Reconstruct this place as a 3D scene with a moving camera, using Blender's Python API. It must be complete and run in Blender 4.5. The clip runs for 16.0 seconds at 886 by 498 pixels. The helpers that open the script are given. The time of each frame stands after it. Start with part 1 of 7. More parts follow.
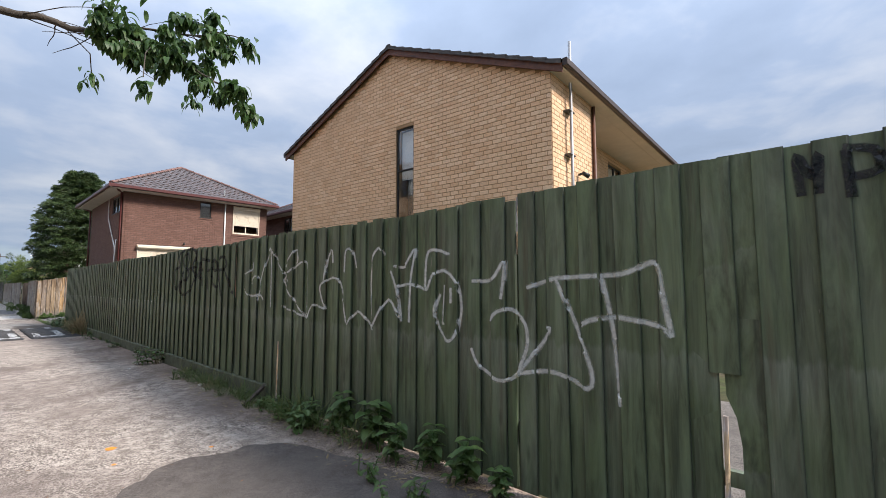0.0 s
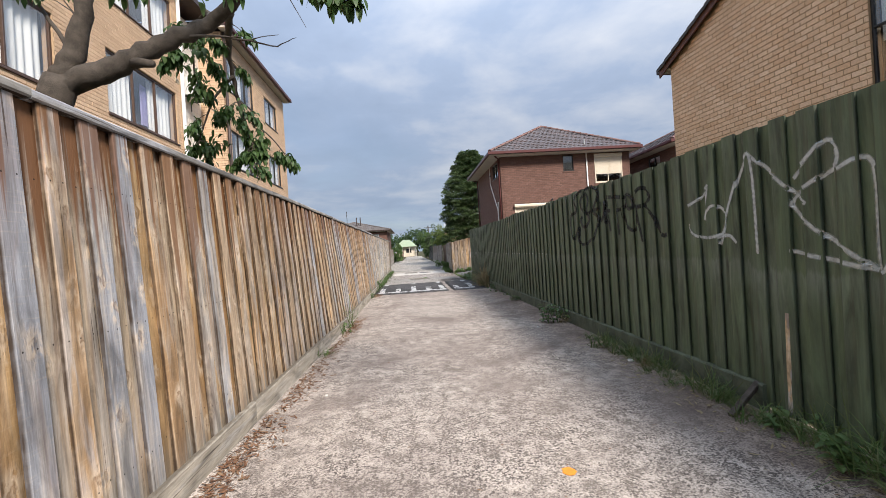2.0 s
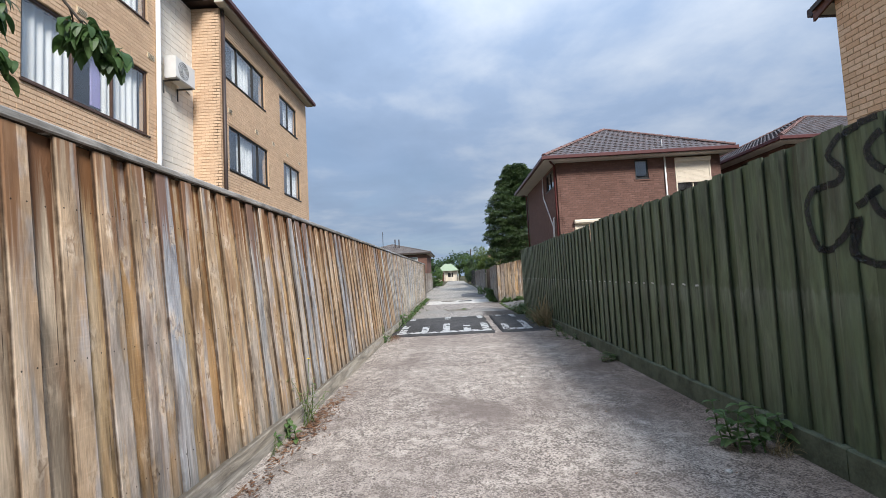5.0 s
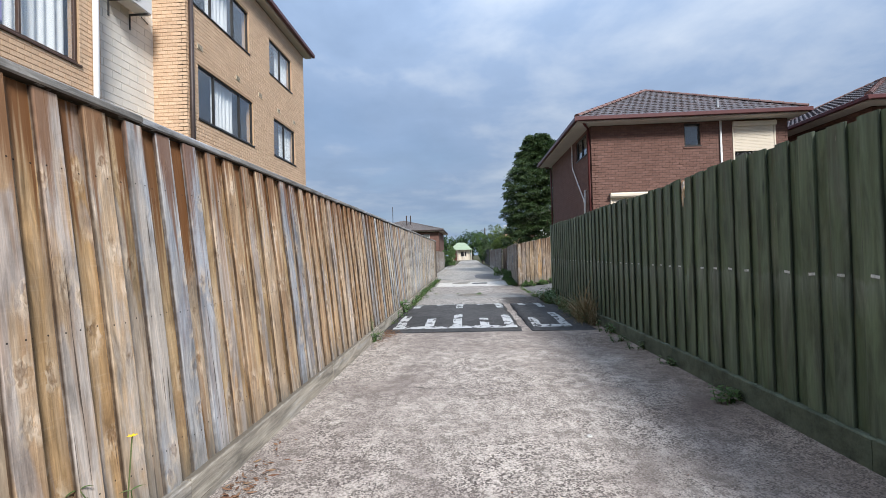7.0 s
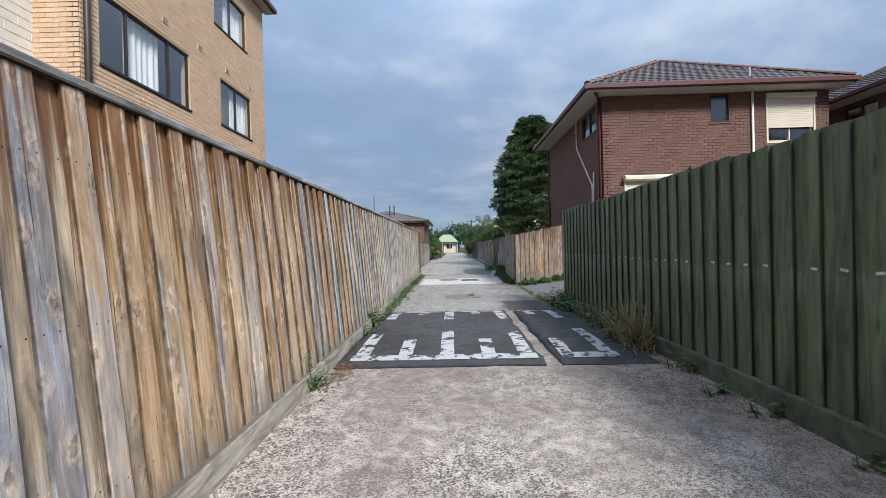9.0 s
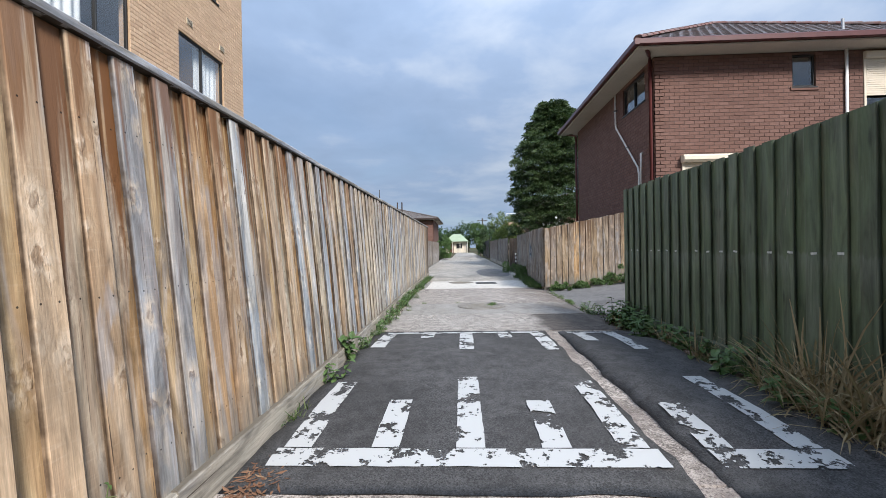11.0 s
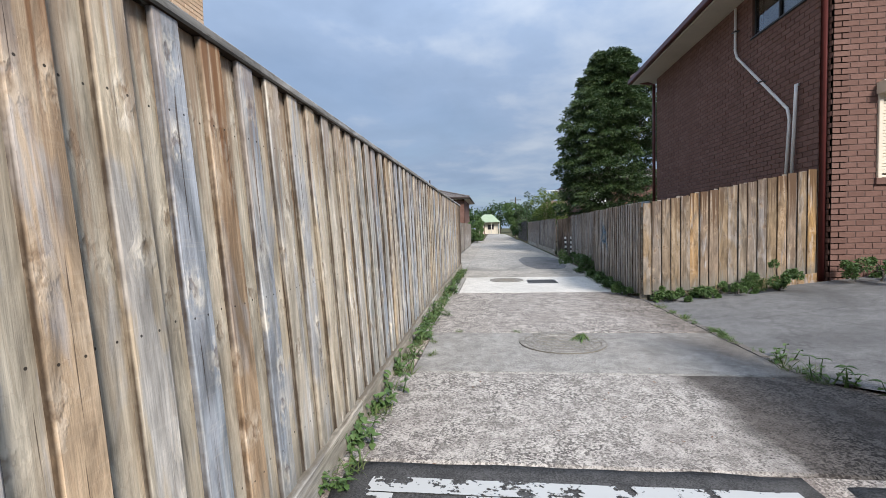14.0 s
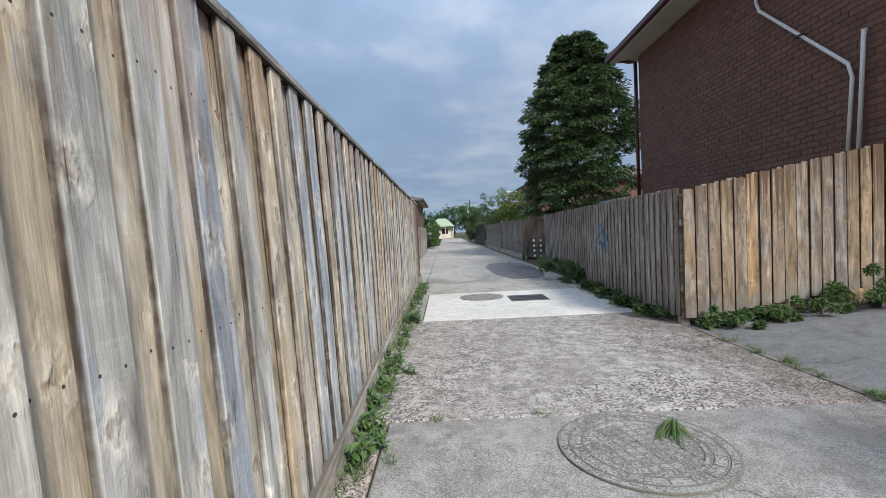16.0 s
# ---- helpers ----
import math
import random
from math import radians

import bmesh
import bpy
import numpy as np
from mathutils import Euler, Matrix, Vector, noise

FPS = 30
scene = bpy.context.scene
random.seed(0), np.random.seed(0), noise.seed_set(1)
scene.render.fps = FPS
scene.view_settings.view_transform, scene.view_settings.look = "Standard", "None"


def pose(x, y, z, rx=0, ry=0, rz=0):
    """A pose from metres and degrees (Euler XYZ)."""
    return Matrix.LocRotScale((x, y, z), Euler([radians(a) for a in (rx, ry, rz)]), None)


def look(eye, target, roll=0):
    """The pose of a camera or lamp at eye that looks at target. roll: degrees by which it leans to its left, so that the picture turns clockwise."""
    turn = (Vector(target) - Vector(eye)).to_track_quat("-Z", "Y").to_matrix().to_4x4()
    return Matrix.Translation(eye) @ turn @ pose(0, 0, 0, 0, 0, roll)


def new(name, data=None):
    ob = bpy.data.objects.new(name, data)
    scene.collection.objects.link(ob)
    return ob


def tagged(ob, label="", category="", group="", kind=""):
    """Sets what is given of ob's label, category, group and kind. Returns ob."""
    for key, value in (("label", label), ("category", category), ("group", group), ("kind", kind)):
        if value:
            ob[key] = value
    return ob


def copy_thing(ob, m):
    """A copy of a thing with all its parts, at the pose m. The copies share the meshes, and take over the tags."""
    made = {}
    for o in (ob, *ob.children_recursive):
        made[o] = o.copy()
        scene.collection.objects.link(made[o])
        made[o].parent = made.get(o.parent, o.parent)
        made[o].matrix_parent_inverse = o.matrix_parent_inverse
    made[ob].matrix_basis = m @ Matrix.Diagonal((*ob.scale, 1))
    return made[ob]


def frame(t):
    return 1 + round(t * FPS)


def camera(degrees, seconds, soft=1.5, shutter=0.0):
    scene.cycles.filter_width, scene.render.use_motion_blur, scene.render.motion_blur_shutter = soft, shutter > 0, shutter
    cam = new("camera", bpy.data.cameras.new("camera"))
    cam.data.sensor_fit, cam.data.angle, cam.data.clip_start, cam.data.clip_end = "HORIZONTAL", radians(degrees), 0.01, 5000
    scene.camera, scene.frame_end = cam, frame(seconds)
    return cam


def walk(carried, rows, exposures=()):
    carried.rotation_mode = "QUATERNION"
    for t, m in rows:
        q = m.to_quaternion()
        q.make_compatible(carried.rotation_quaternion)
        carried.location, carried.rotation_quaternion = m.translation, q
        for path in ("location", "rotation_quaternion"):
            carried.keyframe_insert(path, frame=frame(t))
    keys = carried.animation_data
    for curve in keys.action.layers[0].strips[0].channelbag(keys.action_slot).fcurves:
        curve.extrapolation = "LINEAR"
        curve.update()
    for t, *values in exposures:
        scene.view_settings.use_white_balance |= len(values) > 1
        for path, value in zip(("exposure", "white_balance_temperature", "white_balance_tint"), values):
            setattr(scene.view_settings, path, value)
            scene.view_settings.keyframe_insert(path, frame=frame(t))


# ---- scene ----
cam = camera(89.8, 16.0, soft=0.5)
PATH = [
    (0, (-0.493, 0.419, 1.363), (-1.846, 1.883, 1.529), -0.1),
    (0.5, (-1.102, 0.422, 1.337), (-2.672, 1.655, 1.459), -0.2),
    (1, (-1.566, 0.451, 1.339), (-3.372, 1.309, 1.38), -1.6),
    (1.5, (-2.073, 0.428, 1.347), (-4.03, 0.84, 1.342), -3.0),
    (2, (-2.75, 0.565, 1.283), (-4.745, 0.704, 1.283), -3.6),
    (2.5, (-3.417, 0.58, 1.308), (-5.416, 0.571, 1.369), -3.7),
    (3, (-3.97, 0.599, 1.332), (-5.966, 0.556, 1.451), -2.8),
    (3.5, (-4.534, 0.63, 1.326), (-6.527, 0.581, 1.477), -2.6),
    (4, (-5.295, 0.745, 1.299), (-7.289, 0.718, 1.447), -2.6),
    (6.3, (-8.115, 0.833, 1.265), (-10.112, 0.724, 1.323), -2.7),
    (6.5, (-8.391, 0.84, 1.26), (-10.387, 0.725, 1.308), -2.2),
    (7, (-9.017, 0.761, 1.262), (-11.014, 0.65, 1.29), -1.6),
    (7.5, (-9.65, 0.757, 1.256), (-11.648, 0.675, 1.263), -1.4),
    (8, (-10.298, 0.725, 1.25), (-12.297, 0.663, 1.251), -1.4),
    (8.5, (-10.925, 0.677, 1.264), (-12.924, 0.626, 1.263), -1.4),
    (9, (-11.571, 0.64, 1.277), (-13.571, 0.594, 1.268), -1.4),
    (9.2, (-11.827, 0.617, 1.259), (-13.826, 0.57, 1.248), -1.5),
    (11.3, (-14.61, 0.501, 1.16), (-16.607, 0.397, 1.153), -0.9),
    (11.5, (-14.876, 0.492, 1.182), (-16.872, 0.369, 1.173), -1.1),
    (12, (-15.552, 0.453, 1.179), (-17.547, 0.306, 1.172), -1.3),
    (12.5, (-16.203, 0.317, 1.191), (-18.197, 0.161, 1.183), -0.8),
    (13, (-16.847, 0.276, 1.186), (-18.84, 0.104, 1.149), -0.6),
    (13.5, (-17.445, 0.213, 1.211), (-19.433, 0.009, 1.142), -1.1),
    (14, (-18.014, 0.123, 1.271), (-20.0, -0.099, 1.18), -1.3),
    (14.5, (-18.626, 0.036, 1.3), (-20.609, -0.2, 1.177), -1.6),
    (15, (-19.217, -0.052, 1.329), (-21.202, -0.265, 1.209), -2.1),
    (15.5, (-19.838, -0.096, 1.31), (-21.828, -0.281, 1.216), -2.5),
    (16, (-20.503, -0.188, 1.242), (-22.502, -0.2, 1.167), -2.7),
]
walk(cam, [(t, look(eye, target, roll)) for t, eye, target, roll in PATH],
     [(0, 0.52, 6620, 14), (1, 0.58, 6680, 14), (2, 0.45, 6700, 14), (4, 0.32, 6400, 12), (7, 0.31, 6080, 11), (9, 0.22, 6050, 11), (12, 0.48, 6230, 12), (13.5, 0.42, 6300, 12), (15, 0.23, 6150, 11), (16, 0.21, 6130, 10)])

# ---- world and sun ----
SUN_DIR = Vector((0.80, 0.43, 0.76)).normalized()
world = bpy.data.worlds.new("overcast_sky")
scene.world = world
world.use_nodes = True
wn, wl = world.node_tree.nodes, world.node_tree.links
wn.clear()


def wnode(kind, **kw):
    n = wn.new(kind)
    for k, v in kw.items():
        if k in n.inputs:
            n.inputs[k].default_value = v
    return n


def wmath(op, a, b):
    n = wn.new("ShaderNodeMath")
    n.operation = op
    for i, s in enumerate((a, b)):
        if isinstance(s, (int, float)):
            n.inputs[i].default_value = s
        else:
            wl.new(s, n.inputs[i])
    return n.outputs[0]


sky = wn.new("ShaderNodeTexSky")
sky.sky_type = "NISHITA"
sky.sun_disc = False
sky.sun_elevation = math.asin(SUN_DIR.z)
sky.sun_rotation = math.atan2(SUN_DIR.x, SUN_DIR.y)
coord = wn.new("ShaderNodeTexCoord")
split = wn.new("ShaderNodeSeparateXYZ")
wl.new(coord.outputs["Generated"], split.inputs[0])
lift = wmath("ADD", wmath("MAXIMUM", split.outputs[2], 0.0), 0.13)
flat = wn.new("ShaderNodeCombineXYZ")
wl.new(wmath("DIVIDE", split.outputs[0], lift), flat.inputs[0])
wl.new(wmath("DIVIDE", split.outputs[1], lift), flat.inputs[1])
cl1 = wnode("ShaderNodeTexNoise", Scale=0.62, Detail=7.0, Roughness=0.52, Distortion=0.35)
cl2 = wnode("ShaderNodeTexNoise", Scale=1.9, Detail=6.0, Roughness=0.55, Distortion=0.2)
wl.new(flat.outputs[0], cl1.inputs["Vector"])
wl.new(flat.outputs[0], cl2.inputs["Vector"])
cover = wn.new("ShaderNodeValToRGB")
cover.color_ramp.elements[0].position, cover.color_ramp.elements[0].color = 0.30, (0.62, 0.62, 0.62, 1)
cover.color_ramp.elements[1].position, cover.color_ramp.elements[1].color = 0.52, (1, 1, 1, 1)
wl.new(cl1.outputs["Fac"], cover.inputs[0])
tone = wn.new("ShaderNodeValToRGB")
tone.color_ramp.elements[0].position, tone.color_ramp.elements[0].color = 0.36, (0.40, 0.525, 0.715, 1)
tone.color_ramp.elements[1].position, tone.color_ramp.elements[1].color = 0.66, (0.80, 0.89, 1.0, 1)
e = tone.color_ramp.elements.new(0.50)
e.color = (0.47, 0.61, 0.83, 1)
wl.new(wmath("ADD", wmath("MULTIPLY", cl1.outputs["Fac"], 0.55), wmath("MULTIPLY", cl2.outputs["Fac"], 0.45)), tone.inputs[0])
low = wn.new("ShaderNodeMix")
low.data_type = "RGBA"
wl.new(wmath("MAXIMUM", wmath("SUBTRACT", 0.62, wmath("MULTIPLY", split.outputs[2], 2.6)), 0.0), low.inputs["Factor"])
wl.new(tone.outputs[0], low.inputs["A"])
low.inputs["B"].default_value = (0.50, 0.67, 0.88, 1)
gain = wn.new("ShaderNodeVectorMath")
gain.operation = "SCALE"
wl.new(wmath("MULTIPLY", wmath("ADD", wmath("MULTIPLY", wmath("MULTIPLY", split.outputs[2], split.outputs[2]), 2.6), 1.0), 5.0), gain.inputs["Scale"])
wl.new(low.outputs["Result"], gain.inputs[0])
cloud_mix = wn.new("ShaderNodeMix")
cloud_mix.data_type = "RGBA"
wl.new(cover.outputs[0], cloud_mix.inputs["Factor"])
wl.new(sky.outputs[0], cloud_mix.inputs["A"])
wl.new(gain.outputs[0], cloud_mix.inputs["B"])
back = wnode("ShaderNodeBackground", Strength=0.10)
wl.new(cloud_mix.outputs["Result"], back.inputs[0])
wl.new(back.outputs[0], wn.new("ShaderNodeOutputWorld").inputs[0])

sun = new("sun", bpy.data.lights.new("sun", "SUN"))
sun.data.energy, sun.data.angle, sun.data.color = 4.5, radians(14), (1.0, 0.95, 0.87)
sun.matrix_world = look((0, 0, 30), Vector((0, 0, 30)) - SUN_DIR)


# ---- materials ----
class Mat:
    """A node material with short helpers."""

    def __init__(self, name, rough=0.8, metal=0.0, spec=0.4):
        self.m = bpy.data.materials.new(name)
        self.m.use_nodes = True
        self.n, self.l = self.m.node_tree.nodes, self.m.node_tree.links
        self.b = self.n["Principled BSDF"]
        self.b.inputs["Roughness"].default_value = rough
        self.b.inputs["Metallic"].default_value = metal
        self.b.inputs["Specular IOR Level"].default_value = spec
        self.tc = self.n.new("ShaderNodeTexCoord")

    def put(self, sock, v):
        if isinstance(v, (int, float)):
            sock.default_value = v
        elif isinstance(v, tuple):
            sock.default_value = v if len(v) == len(sock.default_value) else (*v, 1)
        else:
            self.l.new(v, sock)

    def vec(self, scale=(1, 1, 1), kind="Object", shift=None):
        n = self.n.new("ShaderNodeMapping")
        n.inputs["Scale"].default_value = scale
        self.l.new(self.tc.outputs[kind], n.inputs["Vector"])
        if shift is not None:
            self.l.new(shift, n.inputs["Location"])
        return n.outputs[0]

    def rand(self):
        return self.n.new("ShaderNodeObjectInfo").outputs["Random"]

    def island(self):
        return self.n.new("ShaderNodeNewGeometry").outputs["Random Per Island"]

    def noise(self, vec, scale=1.0, detail=4.0, rough=0.55, dist=0.0):
        n = self.n.new("ShaderNodeTexNoise")
        for k, v in (("Scale", scale), ("Detail", detail), ("Roughness", rough), ("Distortion", dist)):
            n.inputs[k].default_value = v
        self.l.new(vec, n.inputs["Vector"])
        return n.outputs["Fac"]

    def voro(self, vec, scale=1.0, out="Distance", feature="F1"):
        n = self.n.new("ShaderNodeTexVoronoi")
        n.feature = feature
        n.inputs["Scale"].default_value = scale
        self.l.new(vec, n.inputs["Vector"])
        return n.outputs[out]

    def math(self, op, a, b=0.0):
        n = self.n.new("ShaderNodeMath")
        n.operation = op
        self.put(n.inputs[0], a)
        self.put(n.inputs[1], b)
        return n.outputs[0]

    def scaled(self, v, k):
        n = self.n.new("ShaderNodeVectorMath")
        n.operation = "SCALE"
        n.inputs["Scale"].default_value = k
        self.put(n.inputs[0], v)
        return n.outputs[0]

    def combine(self, x, y, z):
        n = self.n.new("ShaderNodeCombineXYZ")
        for s, v in zip(n.inputs, (x, y, z)):
            self.put(s, v)
        return n.outputs[0]

    def ramp(self, fac, *stops):
        n = self.n.new("ShaderNodeValToRGB")
        els = n.color_ramp.elements
        while len(els) < len(stops):
            els.new(0.5)
        for el, (p, c) in zip(els, stops):
            el.position = p
            el.color = (c, c, c, 1) if isinstance(c, (int, float)) else (*c, 1)
        self.l.new(fac, n.inputs[0])
        return n.outputs[0]

    def mix(self, fac, a, b, mode="MIX"):
        n = self.n.new("ShaderNodeMix")
        n.data_type, n.blend_type = "RGBA", mode
        self.put(n.inputs["Factor"], fac)
        self.put(n.inputs["A"], a)
        self.put(n.inputs["B"], b)
        return n.outputs["Result"]

    def done(self, color, bump=None, depth=0.002, rough=None):
        self.put(self.b.inputs["Base Color"], color)
        if rough is not None:
            self.put(self.b.inputs["Roughness"], rough)
        if bump is not None:
            n = self.n.new("ShaderNodeBump")
            n.inputs["Strength"].default_value = 0.7
            n.inputs["Distance"].default_value = depth
            self.l.new(bump, n.inputs["Height"])
            self.l.new(n.outputs[0], self.b.inputs["Normal"])
        return self.m


def plain(name, c, rough=0.6, metal=0.0, amount=0.25, scale=6.0, bump=0.0005):
    k = Mat(name, rough, metal)
    v = k.vec()
    f = k.noise(v, scale, 6)
    g = k.noise(v, scale * 9, 4)
    t = k.math("ADD", k.math("MULTIPLY", f, 0.7), k.math("MULTIPLY", g, 0.3))
    lo, hi = tuple(x * (1 - amount) for x in c), tuple(min(1, x * (1 + amount)) for x in c)
    return k.done(k.ramp(t, (0.3, lo), (0.7, hi)), g, bump)


def timber(name, tones, stain, knots=1.0, stain_amount=0.55, pale=(0.60, 0.53, 0.43), edge=0.30, edge_stain_shade=(0.035, 0.02, 0.011), grey_amount=0.85, along=2):
    """Rough-sawn palings: each board its own tone, soft weathered patches, knots with pale whorls, run stains from the
    top, nail holes, and dark stained edges with the gap shade painted in.
    """
    k = Mat(name, 0.8, 0, 0.25)
    r = k.rand()
    r2 = k.math("FRACT", k.math("MULTIPLY", r, 7.3))
    r3 = k.math("FRACT", k.math("MULTIPLY", r, 23.7))
    off = k.combine(k.math("MULTIPLY", r, 61.0), k.math("MULTIPLY", r, 17.0), k.math("MULTIPLY", r, 43.0))
    base = k.ramp(r, *[(i / len(tones), t) for i, t in enumerate(tones)])
    base.node.color_ramp.interpolation = "CONSTANT"
    at = k.n.new("ShaderNodeSeparateXYZ")
    k.l.new(k.vec((1, 1, 1)), at.inputs[0])
    vec0 = k.vec
    if along == 0:
        k.vec = lambda s, kind="Object", shift=None: vec0((s[2] * 0.5, s[1], s[0]), kind, shift)
    wob = k.noise(k.vec((20, 20, 30), shift=off), 1.0, 3)
    wob2 = k.noise(k.vec((24, 24, 26), shift=off), 1.3, 3)
    kp = k.combine(k.math("ADD", k.math("ADD", k.math("MULTIPLY", at.outputs[0], 7.0), k.math("MULTIPLY", r, 57.0)), k.math("MULTIPLY", wob, 0.45)),
                   k.math("ADD", k.math("ADD", k.math("MULTIPLY", at.outputs[2], 8.5), k.math("MULTIPLY", r, 91.0)), k.math("MULTIPLY", wob2, 0.6)), 0.0)
    vk = k.n.new("ShaderNodeTexVoronoi")
    vk.voronoi_dimensions = "2D"
    vk.inputs["Scale"].default_value = 1.0
    k.l.new(kp, vk.inputs["Vector"])
    pick = k.ramp(vk.outputs["Color"], (0.42, 0.0), (0.46, 1.0))
    kd = vk.outputs["Distance"]
    near_knot = k.math("MULTIPLY", k.ramp(kd, (0.0, 1.0), (0.62, 0.0)), pick)
    bend = k.noise(k.vec((4, 4, 1.1), shift=off), 1.0, 3, 0.5)
    ring = k.math("ADD", k.math("ADD", k.math("MULTIPLY", at.outputs[0], 9.0), k.math("MULTIPLY", bend, 5.0)), k.math("MULTIPLY", near_knot, 2.2))
    grain = k.math("PINGPONG", k.math("MULTIPLY", ring, 2.6), 1.0)
    fibre = k.noise(k.vec((95, 95, 2.2), shift=off), 1.0, 4, 0.6)
    fine = k.noise(k.vec((260, 260, 26), shift=off), 1.0, 3)
    wide = k.noise(k.vec((9, 9, 1.9), shift=off), 1.0, 4, 0.5, 0.9)
    patch = k.noise(k.vec((8, 8, 2.0), shift=k.scaled(off, 1.7)), 1.0, 4, 0.55, 0.8)
    side = k.noise(k.vec((16, 16, 1.6), shift=k.scaled(off, 2.9)), 1.0, 3, 0.5, 0.5)
    saw = k.noise(k.vec((9, 9, 210), shift=off), 1.0, 2)
    # soft pale and brown patches
    c = k.mix(k.ramp(wide, (0.50, 0.0), (0.66, 0.75)), base, k.mix(0.65, base, pale))
    c = k.mix(k.math("MULTIPLY", k.ramp(wide, (0.32, 1.0), (0.46, 0.0)), stain_amount * 0.8), c, k.mix(0.55, base, stain))
    grey = k.ramp(r2, (0.0, (0.33, 0.35, 0.385)), (0.5, (0.43, 0.44, 0.46)), (1.0, (0.46, 0.43, 0.38)))
    share = k.math("ADD", patch, k.math("MULTIPLY", k.math("SUBTRACT", r3, 0.5), 0.16))
    c = k.mix(k.math("MULTIPLY", k.ramp(share, (0.51, 0.0), (0.58, 1.0)), grey_amount), c, grey)
    # growth lines and fibre
    c = k.mix(k.ramp(grain, (0.86, 0.0), (0.99, 0.22)), c, k.mix(0.6, base, stain))
    c = k.mix(1.0, c, k.ramp(fibre, (0.32, 0.80), (0.62, 1.08)), "MULTIPLY")
    c = k.mix(1.0, c, k.ramp(fine, (0.32, 0.86), (0.62, 1.06)), "MULTIPLY")
    c = k.mix(k.ramp(saw, (0.56, 0.0), (0.74, 0.16)), c, pale)
    # rust-brown runs from under the cap, and along the overlap
    run = k.noise(k.vec((30, 30, 1.2), shift=k.scaled(off, 2.3)), 1.0, 3, 0.5)
    high = k.math("ADD", at.outputs[2], k.math("MULTIPLY", k.math("SUBTRACT", run, 0.5), 1.5))
    high = k.math("ADD", high, k.math("MULTIPLY", k.math("SUBTRACT", r2, 0.5), 0.16))
    c = k.mix(k.math("MULTIPLY", k.ramp(side, (0.56, 0.0), (0.66, 1.0)), stain_amount * 0.7), c, k.mix(0.45, stain, base))
    tongue = k.math("MULTIPLY", k.ramp(high, ((0.72 if stain_amount > 0.7 else 0.84), 0.0), ((0.94 if stain_amount > 0.7 else 1.05), 1.0)), min(1.0, stain_amount * 1.3))
    # knots: a pale whorl, a brown ring and a dark core
    halo = k.math("MULTIPLY", k.math("MULTIPLY", k.ramp(kd, (0.14, 0.95), (0.42, 0.0)), pick), k.ramp(wob2, (0.40, 0.0), (0.55, 1.0)))
    c = k.mix(k.math("MULTIPLY", halo, knots), c, k.mix(0.8, base, pale))
    kn = k.math("MULTIPLY", k.math("MULTIPLY", k.ramp(kd, (0.02, 0.5), (0.10, 0.95), (0.17, 0.0)), pick), k.ramp(wob, (0.38, 0.05), (0.56, 1.0)))
    c = k.mix(k.math("MULTIPLY", kn, 0.85 * knots), c, k.mix(0.7, base, (0.12, 0.06, 0.028)))
    check = k.noise(k.vec((70, 70, 2.6), shift=k.scaled(off, 4.3)), 1.0, 2)
    c = k.mix(k.ramp(check, (0.68, 0.0), (0.72, 0.85)), c, (0.06, 0.04, 0.028))
    blot = k.noise(k.vec((11, 11, 4.0), shift=k.scaled(off, 3.1)), 1.0, 5, 0.6, 0.9)
    c = k.mix(1.0, c, k.ramp(blot, (0.34, 0.55), (0.48, 0.94), (0.64, 1.32)), "MULTIPLY")
    if along == 2:
        c = k.mix(tongue, c, k.mix(0.12, stain, base))
    # Damp-greyed foot, with the fence's dimmer lower light painted in.
    damp_shade = k.math("ADD", at.outputs[2], k.math("MULTIPLY", k.math("SUBTRACT", run, 0.5), 0.30))
    if along == 2:
        c = k.mix(k.ramp(damp_shade, (0.0, 0.75), (0.17, 0.0)), c, (0.16, 0.155, 0.135))
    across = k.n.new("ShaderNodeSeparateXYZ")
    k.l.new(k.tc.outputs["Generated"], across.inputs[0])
    # Edge stain, plus the shadow lines between palings put into the colour.
    shade_rim = k.math("ADD", k.math("ABSOLUTE", k.math("SUBTRACT", across.outputs[2 - along], 0.5)), k.math("MULTIPLY", k.math("SUBTRACT", wob, 0.5), 0.05))
    c = k.mix(k.ramp(shade_rim, (0.5 - edge * 0.15, 0.0), (0.495, 0.92)), c, edge_stain_shade)
    wrap = k.n.new("ShaderNodeMath")
    wrap.operation = "WRAP"
    k.put(wrap.inputs[0], k.math("SUBTRACT", at.outputs[2], 0.16))
    k.put(wrap.inputs[1], 0.17)
    k.put(wrap.inputs[2], -0.17)
    nx = k.math("SUBTRACT", k.math("ABSOLUTE", at.outputs[0]), 0.032)
    nz = k.math("MULTIPLY", wrap.outputs[0], 1.9)
    nail = k.math("ADD", k.math("MULTIPLY", nx, nx), k.math("MULTIPLY", nz, nz))
    if along == 2:
        c = k.mix(k.ramp(k.math("MULTIPLY", nail, 10000.0), (0.10, 0.9), (0.2, 0.0)), c, (0.015, 0.012, 0.01))
    h = k.math("ADD", k.math("ADD", k.math("MULTIPLY", grain, 0.25), k.math("MULTIPLY", fibre, 0.4)), k.math("ADD", k.math("MULTIPLY", fine, 0.3), k.math("MULTIPLY", halo, 0.8)))
    return k.done(c, h, 0.0032)


